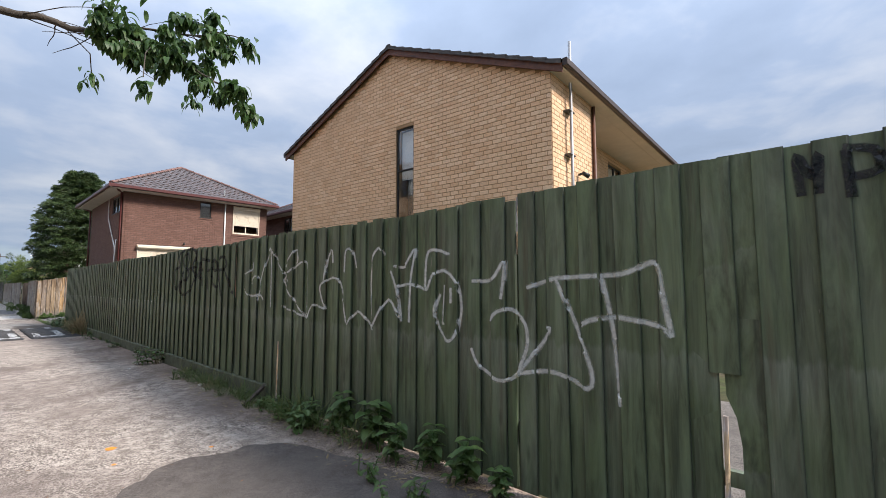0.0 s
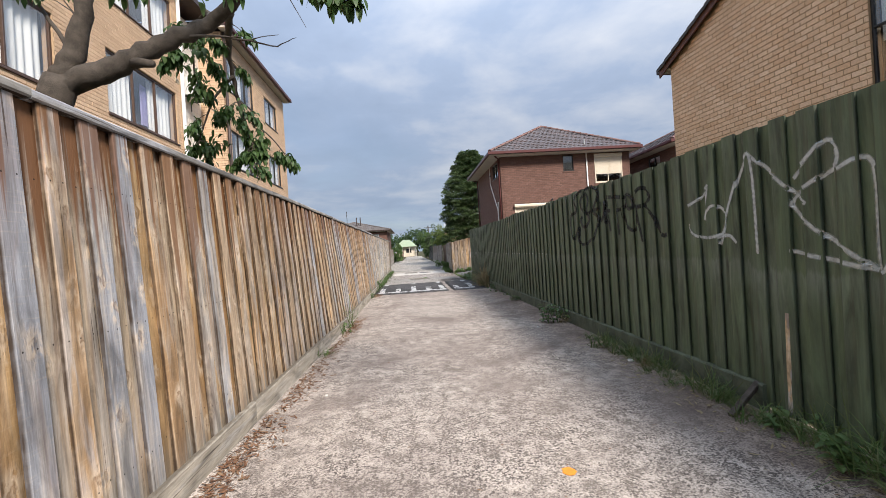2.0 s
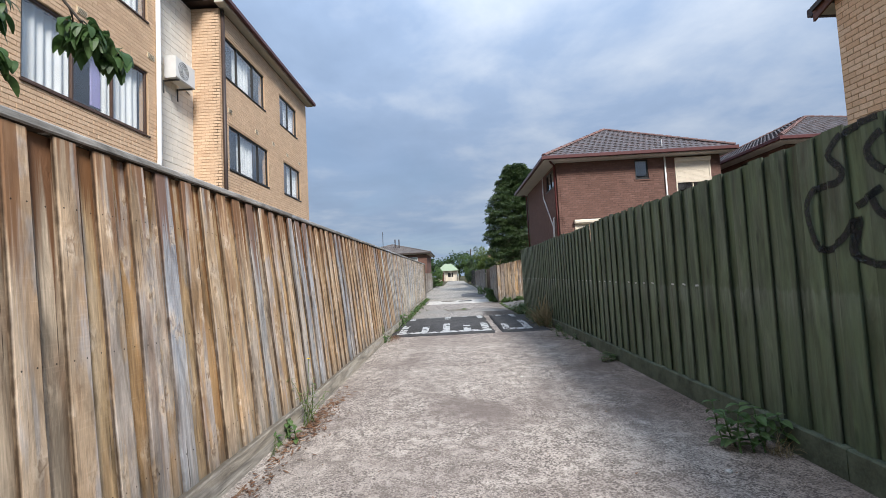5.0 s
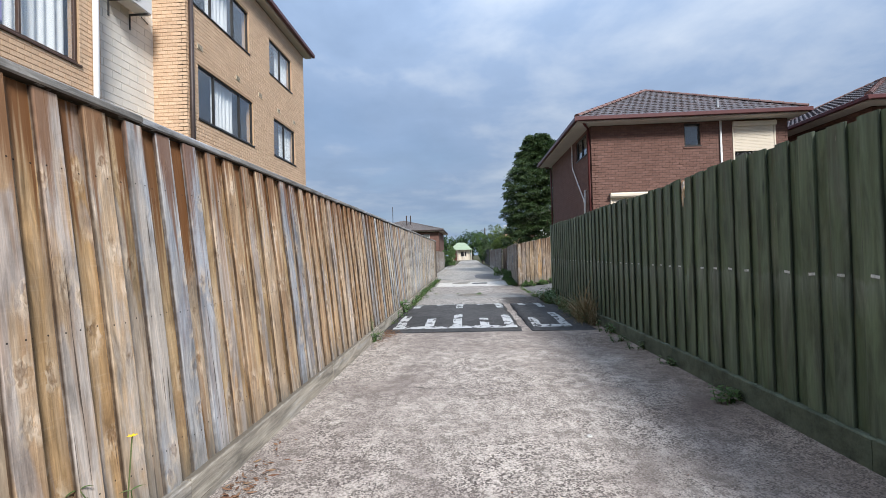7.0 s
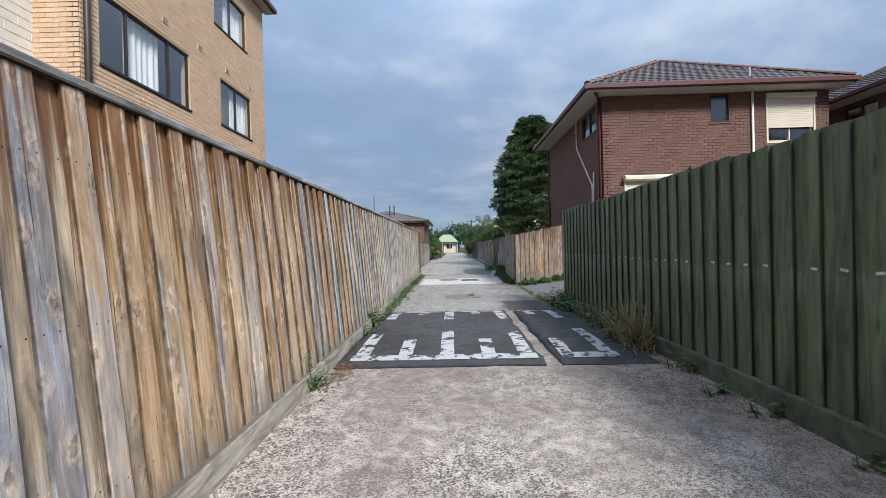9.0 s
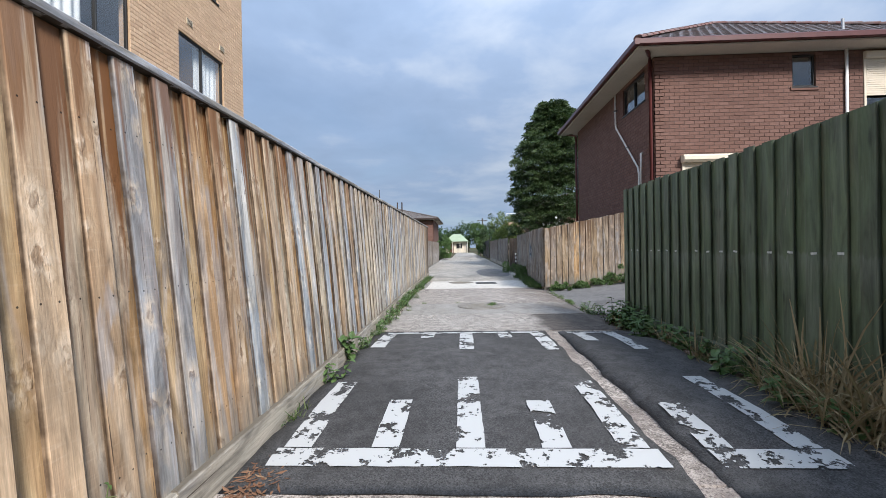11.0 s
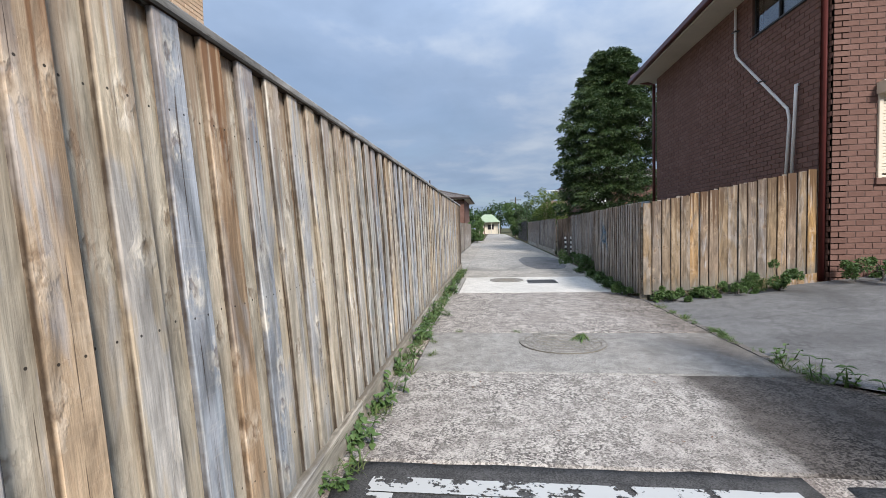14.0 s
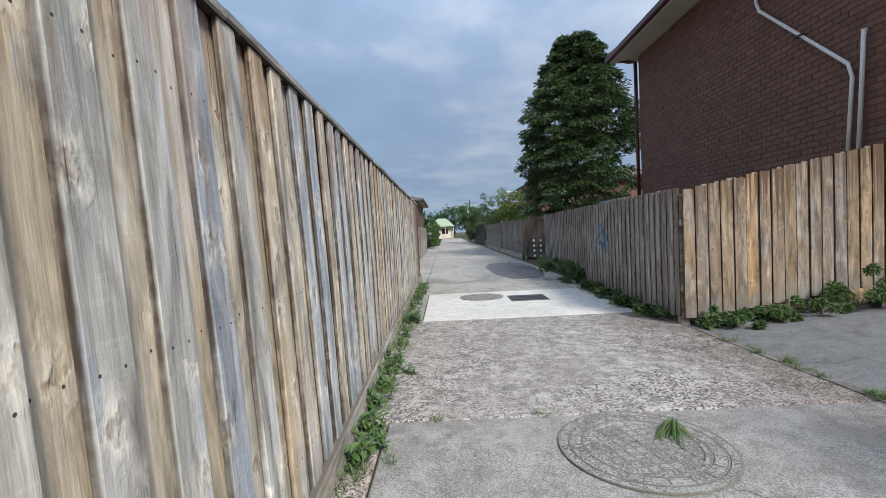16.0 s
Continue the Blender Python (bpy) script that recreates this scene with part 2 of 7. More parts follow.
M = {}
M["paling"] = timber("weathered_pine", [(0.423, 0.278, 0.156), (0.460, 0.328, 0.206), (0.300, 0.310, 0.334), (0.480, 0.348, 0.226), (0.404, 0.258, 0.139), (0.386, 0.348, 0.306), (0.442, 0.300, 0.178), (0.423, 0.296, 0.184), (0.460, 0.343, 0.234), (0.338, 0.334, 0.334)], (0.17, 0.066, 0.02), 1.0, 0.65, (0.64, 0.52, 0.39), edge=0.42, grey_amount=0.5)
M["paling_pale"] = timber("sunbleached_pine", [(0.494, 0.409, 0.300), (0.336, 0.365, 0.395), (0.512, 0.429, 0.315), (0.445, 0.405, 0.345), (0.315, 0.340, 0.370), (0.494, 0.395, 0.272), (0.474, 0.414, 0.326), (0.405, 0.391, 0.355)], (0.26, 0.14, 0.06), 1.0, 0.34, (0.74, 0.67, 0.56), 0.42, grey_amount=0.65)
M["paling_pale_back"] = timber("sunbleached_stained_pine", [(0.467, 0.384, 0.272), (0.485, 0.422, 0.325), (0.418, 0.345, 0.242)], (0.24, 0.12, 0.05), 1.0, 0.42, (0.62, 0.55, 0.44), 0.7, (0.07, 0.04, 0.022), 0.6)
M["paling_back"] = timber("stained_pine", [(0.414, 0.268, 0.132), (0.451, 0.320, 0.178), (0.376, 0.234, 0.112), (0.404, 0.324, 0.234)], (0.15, 0.055, 0.016), 1.0, 0.75, (0.60, 0.48, 0.35), edge=0.8, edge_stain_shade=(0.06, 0.026, 0.01), grey_amount=0.45)
M["plinth"] = timber("grey_hardwood", [(0.33, 0.295, 0.24), (0.38, 0.345, 0.285)], (0.2, 0.15, 0.09), 0.0, 0.35, (0.48, 0.42, 0.34), edge=0.3, edge_stain_shade=(0.12, 0.10, 0.075), grey_amount=0.3, along=0)
M["cap"] = timber("grey_cap_timber", [(0.24, 0.23, 0.21), (0.28, 0.27, 0.25)], (0.15, 0.11, 0.07), 0.0, 0.3, (0.36, 0.35, 0.33), 0.05, along=0)
M["paling_warm"] = timber("newer_pine", [(0.27, 0.175, 0.09), (0.32, 0.20, 0.095), (0.22, 0.165, 0.12), (0.29, 0.20, 0.12), (0.24, 0.18, 0.13), (0.34, 0.205, 0.085)], (0.085, 0.045, 0.022), 1.0, 0.75, (0.40, 0.30, 0.20), grey_amount=0.45)
M["paling_brown"] = timber("greyed_brown_pine", [(0.195, 0.145, 0.098), (0.23, 0.165, 0.10), (0.175, 0.142, 0.115), (0.215, 0.17, 0.125)], (0.075, 0.043, 0.025), 1.0, 0.6, (0.28, 0.22, 0.16), grey_amount=0.25)
M["paling_grey"] = timber("old_grey_paling", [(0.23, 0.20, 0.17), (0.28, 0.25, 0.21), (0.20, 0.18, 0.165), (0.26, 0.21, 0.165)], (0.13, 0.09, 0.06), 0.8, 0.4, (0.36, 0.34, 0.31), grey_amount=0.3)
M["paling_dark"] = timber("dark_paling", [(0.07, 0.055, 0.045), (0.09, 0.07, 0.06)], (0.04, 0.03, 0.02), 0.5, 0.4, (0.12, 0.10, 0.085), grey_amount=0.1)
M["raw"] = timber("split_raw_timber", [(0.62, 0.47, 0.29), (0.58, 0.43, 0.26)], (0.3, 0.16, 0.07), 0.2, 0.3)
M["bark"] = plain("bark", (0.075, 0.062, 0.05), 0.95, 0, 0.5, 14, 0.012)


def green_paint():
    """Old green fence paint: board-to-board tone, scuffs, runs and a dusty pale band at waist height."""
    k = Mat("green_fence_paint", 0.58, 0, 0.4)
    r = k.rand()
    off = k.combine(k.math("MULTIPLY", r, 61.0), k.math("MULTIPLY", r, 17.0), k.math("MULTIPLY", r, 43.0))
    base = k.ramp(r, (0.0, (0.066, 0.092, 0.046)), (0.25, (0.084, 0.114, 0.058)), (0.5, (0.069, 0.097, 0.048)), (0.75, (0.090, 0.120, 0.064)), (1.0, (0.074, 0.098, 0.056)))
    base.node.color_ramp.interpolation = "CONSTANT"
    grain = k.noise(k.vec((30, 30, 1.0), shift=off), 1.0, 5, 0.6)
    big = k.noise(k.vec((5, 5, 2.2), shift=off), 1.0, 5, 0.6)
    at = k.n.new("ShaderNodeSeparateXYZ")
    k.l.new(k.vec((1, 1, 1)), at.inputs[0])
    c = k.mix(k.ramp(grain, (0.35, 0.0), (0.7, 0.5)), base, (0.105, 0.145, 0.092))
    c = k.mix(k.ramp(big, (0.47, 0.0), (0.66, 0.6)), c, (0.115, 0.132, 0.10))
    run = k.noise(k.vec((22, 22, 0.5), shift=off), 1.0, 3)
    c = k.mix(k.ramp(run, (0.60, 0.0), (0.75, 0.5)), c, (0.022, 0.034, 0.020))
    kd = k.ramp(k.voro(k.vec((7.5, 7.5, 3.5), shift=off), 1.0), (0.05, 0.75), (0.15, 0.0))
    c = k.mix(kd, c, (0.024, 0.036, 0.02))
    dust = k.math("ADD", at.outputs[2], k.math("MULTIPLY", k.math("SUBTRACT", k.noise(k.vec((24, 24, 3), shift=off), 1.0, 4), 0.5), 0.10))
    band = k.ramp(dust, (0.36, 0.0), (0.46, 0.34), (0.485, 0.4), (0.50, 0.0))
    c = k.mix(k.math("MULTIPLY", band, k.ramp(big, (0.35, 0.35), (0.6, 1.0))), c, (0.20, 0.225, 0.19))
    blot = k.noise(k.vec((13, 13, 3.0), shift=k.scaled(off, 3.1)), 1.0, 6, 0.65, 0.6)
    c = k.mix(1.0, c, k.ramp(blot, (0.34, 0.52), (0.48, 0.95), (0.64, 1.4)), "MULTIPLY")
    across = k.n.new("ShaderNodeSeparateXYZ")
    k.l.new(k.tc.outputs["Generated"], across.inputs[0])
    # Shade of the gaps between palings, put into the paint at board edges.
    shade_rim = k.math("ADD", k.math("ABSOLUTE", k.math("SUBTRACT", across.outputs[0], 0.5)), k.math("MULTIPLY", k.math("SUBTRACT", grain, 0.5), 0.10))
    c = k.mix(k.ramp(shade_rim, (0.43, 0.0), (0.49, 0.85)), c, (0.014, 0.02, 0.012))
    brown = k.noise(k.vec((26, 26, 1.6), shift=k.scaled(off, 1.9)), 1.0, 4)
    c = k.mix(k.ramp(brown, (0.56, 0.0), (0.70, 0.45)), c, (0.075, 0.062, 0.04))
    worn = k.ramp(k.noise(k.vec((40, 40, 14), shift=off), 1.0, 5), (0.71, 0.0), (0.77, 0.6))
    c = k.mix(worn, c, (0.24, 0.22, 0.18))
    return k.done(c, k.math("ADD", grain, k.math("MULTIPLY", big, 0.5)), 0.003)


M["green"] = green_paint()
M["green_dirty"] = plain("mossy_green_plinth", (0.080, 0.095, 0.062), 0.85, 0, 0.55, 7, 0.004)


def concrete(name, light, dark, pebble, pebbles=0.0, crack=0.0, stain=(0.09, 0.085, 0.08), stain_at=(0.50, 0.72), size=115, verge=None):
    """Concrete with patches, pits, exposed stones and stains; verge: (y, width, tone) of a strip of dirt along one edge."""
    k = Mat(name, 0.9, 0, 0.25)
    v = k.vec()
    a = k.noise(v, 0.55, 6, 0.6, 0.6)
    b = k.noise(v, 3.2, 7, 0.65, 0.3)
    s = k.noise(v, 60, 4)
    c = k.mix(k.ramp(b, (0.32, 0.0), (0.66, 1.0)), dark, light)
    if pebbles:
        jig = k.n.new("ShaderNodeVectorMath")
        jig.operation = "ADD"
        k.l.new(k.vec((1.0, 0.9, 1.0)), jig.inputs[0])
        k.l.new(k.scaled(k.combine(k.noise(v, 25), k.noise(v, 31), 0.0), 0.02), jig.inputs[1])
        pure = k.n.new("ShaderNodeSeparateColor")
        k.l.new(k.voro(jig.outputs[0], size, "Color"), pure.inputs[0])
        cell = pure.outputs[0]
        edge = k.voro(jig.outputs[0], size, "Distance")
        tint = k.ramp(cell, (0.20, tuple(x * 0.7 for x in pebble)), (0.34, tuple(x * 1.5 for x in pebble)), (0.42, tuple(x * 0.85 for x in light)), (0.9, tuple(min(1, x * 1.3) for x in light)))
        wear = k.math("MULTIPLY", k.ramp(k.noise(v, 0.8, 6, 0.65, 0.8), (0.36, 0.12), (0.60, 1.0)), pebbles)
        c = k.mix(wear, c, tint)
        pits = k.ramp(k.voro(k.vec((1.0, 0.85, 1.0)), size * 0.62), (0.20, 0.95), (0.36, 0.0))
        c = k.mix(k.math("MULTIPLY", pits, pebbles), c, tuple(x * 0.7 for x in pebble))
        h = k.math("ADD", k.math("MULTIPLY", edge, -0.8), k.math("MULTIPLY", s, 0.5))
    else:
        h = k.math("ADD", k.math("MULTIPLY", s, 0.6), k.math("MULTIPLY", b, 0.4))
    c = k.mix(k.ramp(s, (0.35, 0.35), (0.55, 0.0)), c, tuple(x * 0.45 for x in dark))
    mot = k.noise(v, 7.5, 6, 0.7, 0.5)
    c = k.mix(k.ramp(mot, (0.36, 0.40 + 0.34 * pebbles), (0.49, 0.0)), c, tuple(x * 0.55 for x in dark))
    c = k.mix(k.ramp(mot, (0.52, 0.0), (0.64, 0.25 + 0.35 * pebbles)), c, tuple(min(1, x * 1.22) for x in light))
    fleck = k.noise(v, 110, 3, 0.7)
    c = k.mix(k.ramp(fleck, (0.36, 0.95), (0.45, 0.0)), c, tuple(x * 0.4 for x in dark))
    c = k.mix(k.ramp(fleck, (0.56, 0.0), (0.66, 0.75)), c, tuple(min(1, x * 1.35) for x in light))
    st = k.math("MULTIPLY", k.ramp(a, (stain_at[0], 0.0), (stain_at[1], 1.0)), 0.8)
    c = k.mix(st, c, stain)
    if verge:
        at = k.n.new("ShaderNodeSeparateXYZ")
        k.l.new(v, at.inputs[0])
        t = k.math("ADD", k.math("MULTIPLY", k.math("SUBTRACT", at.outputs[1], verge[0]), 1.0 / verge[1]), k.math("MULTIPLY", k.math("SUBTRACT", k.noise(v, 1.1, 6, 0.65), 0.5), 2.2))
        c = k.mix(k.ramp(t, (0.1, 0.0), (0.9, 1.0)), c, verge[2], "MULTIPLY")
    if crack:
        w = k.n.new("ShaderNodeVectorMath")
        w.operation = "ADD"
        k.l.new(v, w.inputs[0])
        k.l.new(k.scaled(k.combine(k.noise(v, 2.0), k.noise(v, 2.6), 0.0), 0.9), w.inputs[1])
        cr = k.voro(w.outputs[0], 0.34, "Distance", "DISTANCE_TO_EDGE")
        c = k.mix(k.ramp(cr, (0.003, crack), (0.009, 0.0)), c, (0.05, 0.048, 0.045))
    return k.done(c, h, 0.005)


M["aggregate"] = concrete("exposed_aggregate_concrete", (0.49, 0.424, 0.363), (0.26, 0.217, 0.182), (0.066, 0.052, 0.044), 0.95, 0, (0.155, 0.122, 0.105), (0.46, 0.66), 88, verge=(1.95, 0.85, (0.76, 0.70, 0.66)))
M["aggregate_dark"] = concrete("stony_aggregate_concrete", (0.42, 0.385, 0.345), (0.25, 0.225, 0.20), (0.06, 0.052, 0.047), 0.95, 0, (0.15, 0.125, 0.115), (0.52, 0.76), 80, verge=(1.45, 0.30, (0.34, 0.32, 0.31)))
M["aggregate_far"] = concrete("coarse_aggregate_concrete", (0.41, 0.37, 0.33), (0.22, 0.195, 0.172), (0.055, 0.048, 0.043), 1.0, 0, (0.17, 0.145, 0.13), (0.55, 0.8), 75, verge=(1.5, 0.9, (0.6, 0.57, 0.55)))
M["smooth"] = concrete("smooth_grey_concrete", (0.35, 0.33, 0.30), (0.22, 0.205, 0.185), (0.11, 0.10, 0.09), 0.45, 0.0, (0.15, 0.135, 0.12), (0.47, 0.70), verge=(2.0, 0.6, (0.6, 0.57, 0.55)))
M["white_slab"] = concrete("pale_new_concrete", (0.60, 0.57, 0.52), (0.50, 0.475, 0.43), (0.1, 0.1, 0.1), 0, 0.0, (0.36, 0.34, 0.30))
M["old_slab"] = concrete("old_lane_concrete", (0.43, 0.395, 0.345), (0.29, 0.265, 0.225), (0.08, 0.07, 0.06), 0.35, 0.3, (0.11, 0.105, 0.095))
M["drive"] = concrete("dark_driveway_concrete", (0.19, 0.185, 0.18), (0.13, 0.125, 0.12), (0.07, 0.07, 0.07), 0.15, 0.4, (0.075, 0.072, 0.07))
M["asphalt"] = concrete("worn_asphalt", (0.095, 0.092, 0.09), (0.05, 0.048, 0.047), (0.035, 0.034, 0.034), 0.6, 0.0, (0.03, 0.029, 0.028), (0.5, 0.8), 130)
M["tar"] = concrete("old_bitumen_patch", (0.155, 0.132, 0.116), (0.095, 0.081, 0.072), (0.04, 0.038, 0.036), 0.25, 0.0, (0.12, 0.105, 0.09), (0.5, 0.75), 130)
M["iron"] = concrete("concrete_filled_iron_cover", (0.31, 0.29, 0.26), (0.19, 0.175, 0.155), (0.05, 0.045, 0.04), 0.85, 0, (0.14, 0.12, 0.095), (0.55, 0.8), 100)
M["steel"] = plain("galvanised_steel", (0.10, 0.10, 0.10), 0.55, 0.6, 0.3, 12)


def earth():
    k = Mat("soil_and_grass", 0.95, 0, 0.1)
    v = k.vec()
    a, b = k.noise(v, 0.35, 6, 0.6), k.noise(v, 9, 5)
    c = k.mix(k.ramp(a, (0.42, 0.0), (0.58, 1.0)), (0.10, 0.075, 0.05), (0.07, 0.09, 0.035))
    c = k.mix(k.ramp(b, (0.35, 0.6), (0.6, 0.0)), c, (0.035, 0.03, 0.02))
    return k.done(c, b, 0.02)


M["earth"] = earth()


def brick(name, tones, joined, spot=0.3):
    k = Mat(name, 0.85, 0, 0.3)
    r = k.island() if joined else k.rand()
    base = k.ramp(r, *[(i / (len(tones) - 1), t) for i, t in enumerate(tones)])
    v = k.vec((1, 1, 1), "Object")
    f, g = k.noise(v, 26, 5), k.noise(v, 1.1, 4)
    c = k.mix(k.ramp(f, (0.35, spot), (0.6, 0.0)), base, tuple(x * 0.5 for x in tones[0]))
    c = k.mix(k.ramp(g, (0.42, 0.0), (0.72, 0.35)), c, tuple(x * 0.62 for x in tones[1]))
    return k.done(c, f, 0.002)


YB = [(0.74, 0.475, 0.285), (0.81, 0.55, 0.35), (0.70, 0.44, 0.26), (0.84, 0.595, 0.395), (0.76, 0.505, 0.31)]
TB = [(0.63, 0.435, 0.285), (0.69, 0.49, 0.325), (0.59, 0.405, 0.265), (0.72, 0.52, 0.35), (0.65, 0.455, 0.30)]
RB = [(0.158, 0.085, 0.064), (0.180, 0.098, 0.076), (0.138, 0.073, 0.056), (0.196, 0.110, 0.087), (0.165, 0.089, 0.068)]
for key, tones in (("yellow", YB), ("tan", TB), ("red", RB)):
    M[key] = brick(key + "_brick", tones, True)
    M[key + "_one"] = brick(key + "_single_brick", tones, False)
M["mortar_yellow"] = plain("brown_mortar", (0.34, 0.215, 0.115), 0.95, 0, 0.2, 20)
M["mortar_tan"] = plain("tan_mortar", (0.44, 0.30, 0.185), 0.95, 0, 0.2, 20)
M["mortar_red"] = plain("dark_mortar", (0.105, 0.066, 0.054), 0.95, 0, 0.2, 20)
M["white_brick"] = plain("white_painted_brick", (0.72, 0.68, 0.60), 0.6, 0, 0.1, 3, 0.001)
M["mortar_white"] = plain("white_painted_joint", (0.60, 0.56, 0.49), 0.8, 0, 0.15, 12)


def tiles(name, tones, moss):
    k = Mat(name, 0.75, 0, 0.35)
    r = k.island()
    base = k.ramp(r, *[(i / (len(tones) - 1), t) for i, t in enumerate(tones)])
    v = k.vec()
    f, g = k.noise(v, 9, 5), k.noise(v, 1.3, 4)
    c = k.mix(k.ramp(f, (0.42, 0.0), (0.66, 0.75)), base, moss)
    c = k.mix(k.ramp(g, (0.45, 0.0), (0.7, 0.5)), c, (0.06, 0.05, 0.05))
    return k.done(c, f, 0.003)


M["tile_red"] = tiles("weathered_terracotta_tile", [(0.095, 0.074, 0.074), (0.085, 0.074, 0.078), (0.115, 0.078, 0.072)], (0.155, 0.155, 0.165))
M["tile_cap"] = tiles("terracotta_ridge_tile", [(0.20, 0.095, 0.078), (0.17, 0.085, 0.072)], (0.17, 0.15, 0.14))
M["groove"] = plain("dirt_filled_groove", (0.17, 0.155, 0.13), 0.95, 0, 0.3, 40)
M["tile_dark"] = tiles("dark_roof_tile", [(0.06, 0.055, 0.05), (0.08, 0.07, 0.065)], (0.11, 0.105, 0.1))
M["tile_grey"] = tiles("grey_roof_tile", [(0.13, 0.11, 0.10), (0.16, 0.135, 0.12)], (0.17, 0.16, 0.15))
M["fascia_red"] = plain("oxblood_paint", (0.085, 0.022, 0.020), 0.4, 0, 0.2, 5)
M["fascia_brown"] = plain("peeling_brown_paint", (0.115, 0.045, 0.026), 0.55, 0, 0.45, 9)
M["fascia_dark"] = plain("dark_brown_paint", (0.045, 0.03, 0.025), 0.5, 0, 0.3, 6)
M["soffit"] = plain("cream_soffit_sheet", (0.52, 0.475, 0.41), 0.7, 0, 0.1, 2)
M["cream"] = plain("cream_enamel", (0.66, 0.58, 0.46), 0.45, 0, 0.08, 3)
M["white"] = plain("white_paint", (0.74, 0.74, 0.72), 0.45, 0, 0.08, 4)
M["frame_brown"] = plain("brown_window_frame", (0.07, 0.04, 0.028), 0.45, 0, 0.25, 8)
M["frame_black"] = plain("black_window_frame", (0.02, 0.019, 0.018), 0.4, 0, 0.2, 8)
M["curtain"] = plain("white_curtain_cloth", (0.80, 0.80, 0.78), 0.9, 0, 0.06, 3)
M["lilac"] = plain("lilac_cloth", (0.36, 0.33, 0.58), 0.9, 0, 0.1, 3)
# Dark backing colour that stands in for unlit rooms behind the windows.
M["inside"] = plain("dark_room_backing", (0.16, 0.16, 0.165), 0.9, 0, 0.2, 1)
M["plastic_white"] = plain("white_plastic", (0.70, 0.69, 0.66), 0.4, 0, 0.06, 5)
M["plastic_black"] = plain("black_plastic", (0.02, 0.02, 0.02), 0.4, 0, 0.2, 5)
M["corrugated"] = plain("zinc_sheet", (0.38, 0.39, 0.40), 0.5, 0.4, 0.2, 3)
M["green_roof"] = plain("pale_green_roof_sheet", (0.27, 0.33, 0.22), 0.9, 0, 0.15, 2)
M["black_fence"] = plain("black_steel", (0.016, 0.017, 0.02), 0.5, 0, 0.3, 4)
M["orange"] = plain("orange_marking_paint", (0.75, 0.27, 0.03), 0.7, 0, 0.2, 30)
M["vent"] = plain("cream_vent_grille", (0.62, 0.52, 0.36), 0.6, 0, 0.1, 8)
M["petal"] = plain("yellow_petal", (0.75, 0.5, 0.02), 0.6, 0, 0.1, 30)


def glass():
    k = Mat("window_glass", 0.03)
    n = k.n
    tr = n.new("ShaderNodeBsdfTransparent")
    tr.inputs[0].default_value = (0.95, 0.965, 0.97, 1)
    gl = n.new("ShaderNodeBsdfGlossy")
    gl.inputs["Roughness"].default_value = 0.015
    lw = n.new("ShaderNodeLayerWeight")
    f4 = k.math("POWER", lw.outputs["Facing"], 3.5)
    fr = k.math("ADD", k.math("MULTIPLY", f4, 0.75), 0.10).node
    mx = n.new("ShaderNodeMixShader")
    k.l.new(fr.outputs[0], mx.inputs[0])
    k.l.new(tr.outputs[0], mx.inputs[1])
    k.l.new(gl.outputs[0], mx.inputs[2])
    k.l.new(mx.outputs[0], n["Material Output"].inputs["Surface"])
    return k.m


M["glass"] = glass()


def leaf(name, tones, rough=0.5, trans=0.25):
    k = Mat(name, rough, 0, 0.35)
    r = k.island()
    c = k.ramp(r, *[(i / (len(tones) - 1), t) for i, t in enumerate(tones)])
    v = k.vec()
    c = k.mix(k.ramp(k.noise(v, 25, 3), (0.4, 0.0), (0.7, 0.5)), c, tuple(x * 0.6 for x in tones[0]))
    k.put(k.b.inputs["Base Color"], c)
    tl = k.n.new("ShaderNodeBsdfTranslucent")
    k.l.new(c, tl.inputs[0])
    mx = k.n.new("ShaderNodeMixShader")
    mx.inputs[0].default_value = trans
    k.l.new(k.b.outputs[0], mx.inputs[1])
    k.l.new(tl.outputs[0], mx.inputs[2])
    k.l.new(mx.outputs[0], k.n["Material Output"].inputs["Surface"])
    return k.m


M["leaf_peach"] = leaf("peach_leaf", [(0.045, 0.095, 0.03), (0.07, 0.14, 0.04), (0.10, 0.165, 0.055), (0.05, 0.105, 0.035)], 0.45, 0.38)
M["leaf_dark"] = leaf("glossy_dark_leaf", [(0.026, 0.052, 0.018), (0.045, 0.082, 0.026), (0.105, 0.145, 0.05), (0.035, 0.066, 0.022)], 0.4, 0.15)
M["leaf_weed"] = leaf("weed_leaf", [(0.07, 0.13, 0.038), (0.095, 0.165, 0.05), (0.135, 0.205, 0.07), (0.055, 0.105, 0.032)])
M["leaf_grass"] = leaf("grass_blade", [(0.08, 0.14, 0.04), (0.12, 0.19, 0.055), (0.18, 0.20, 0.08), (0.07, 0.125, 0.035)])
M["leaf_yellow"] = leaf("yellow_green_leaf", [(0.10, 0.15, 0.03), (0.14, 0.20, 0.04), (0.18, 0.22, 0.05), (0.07, 0.12, 0.03)])
M["leaf_hedge"] = leaf("hedge_leaf", [(0.03, 0.065, 0.02), (0.045, 0.09, 0.028), (0.06, 0.11, 0.03), (0.03, 0.06, 0.02)])
M["leaf_dry"] = leaf("dry_leaf", [(0.16, 0.075, 0.04), (0.25, 0.14, 0.08), (0.12, 0.055, 0.03), (0.30, 0.20, 0.12)], 0.8, 0.1)
M["leaf_straw"] = leaf("dry_straw", [(0.30, 0.24, 0.13), (0.36, 0.29, 0.17), (0.24, 0.18, 0.10), (0.2, 0.17, 0.08)], 0.8, 0.15)


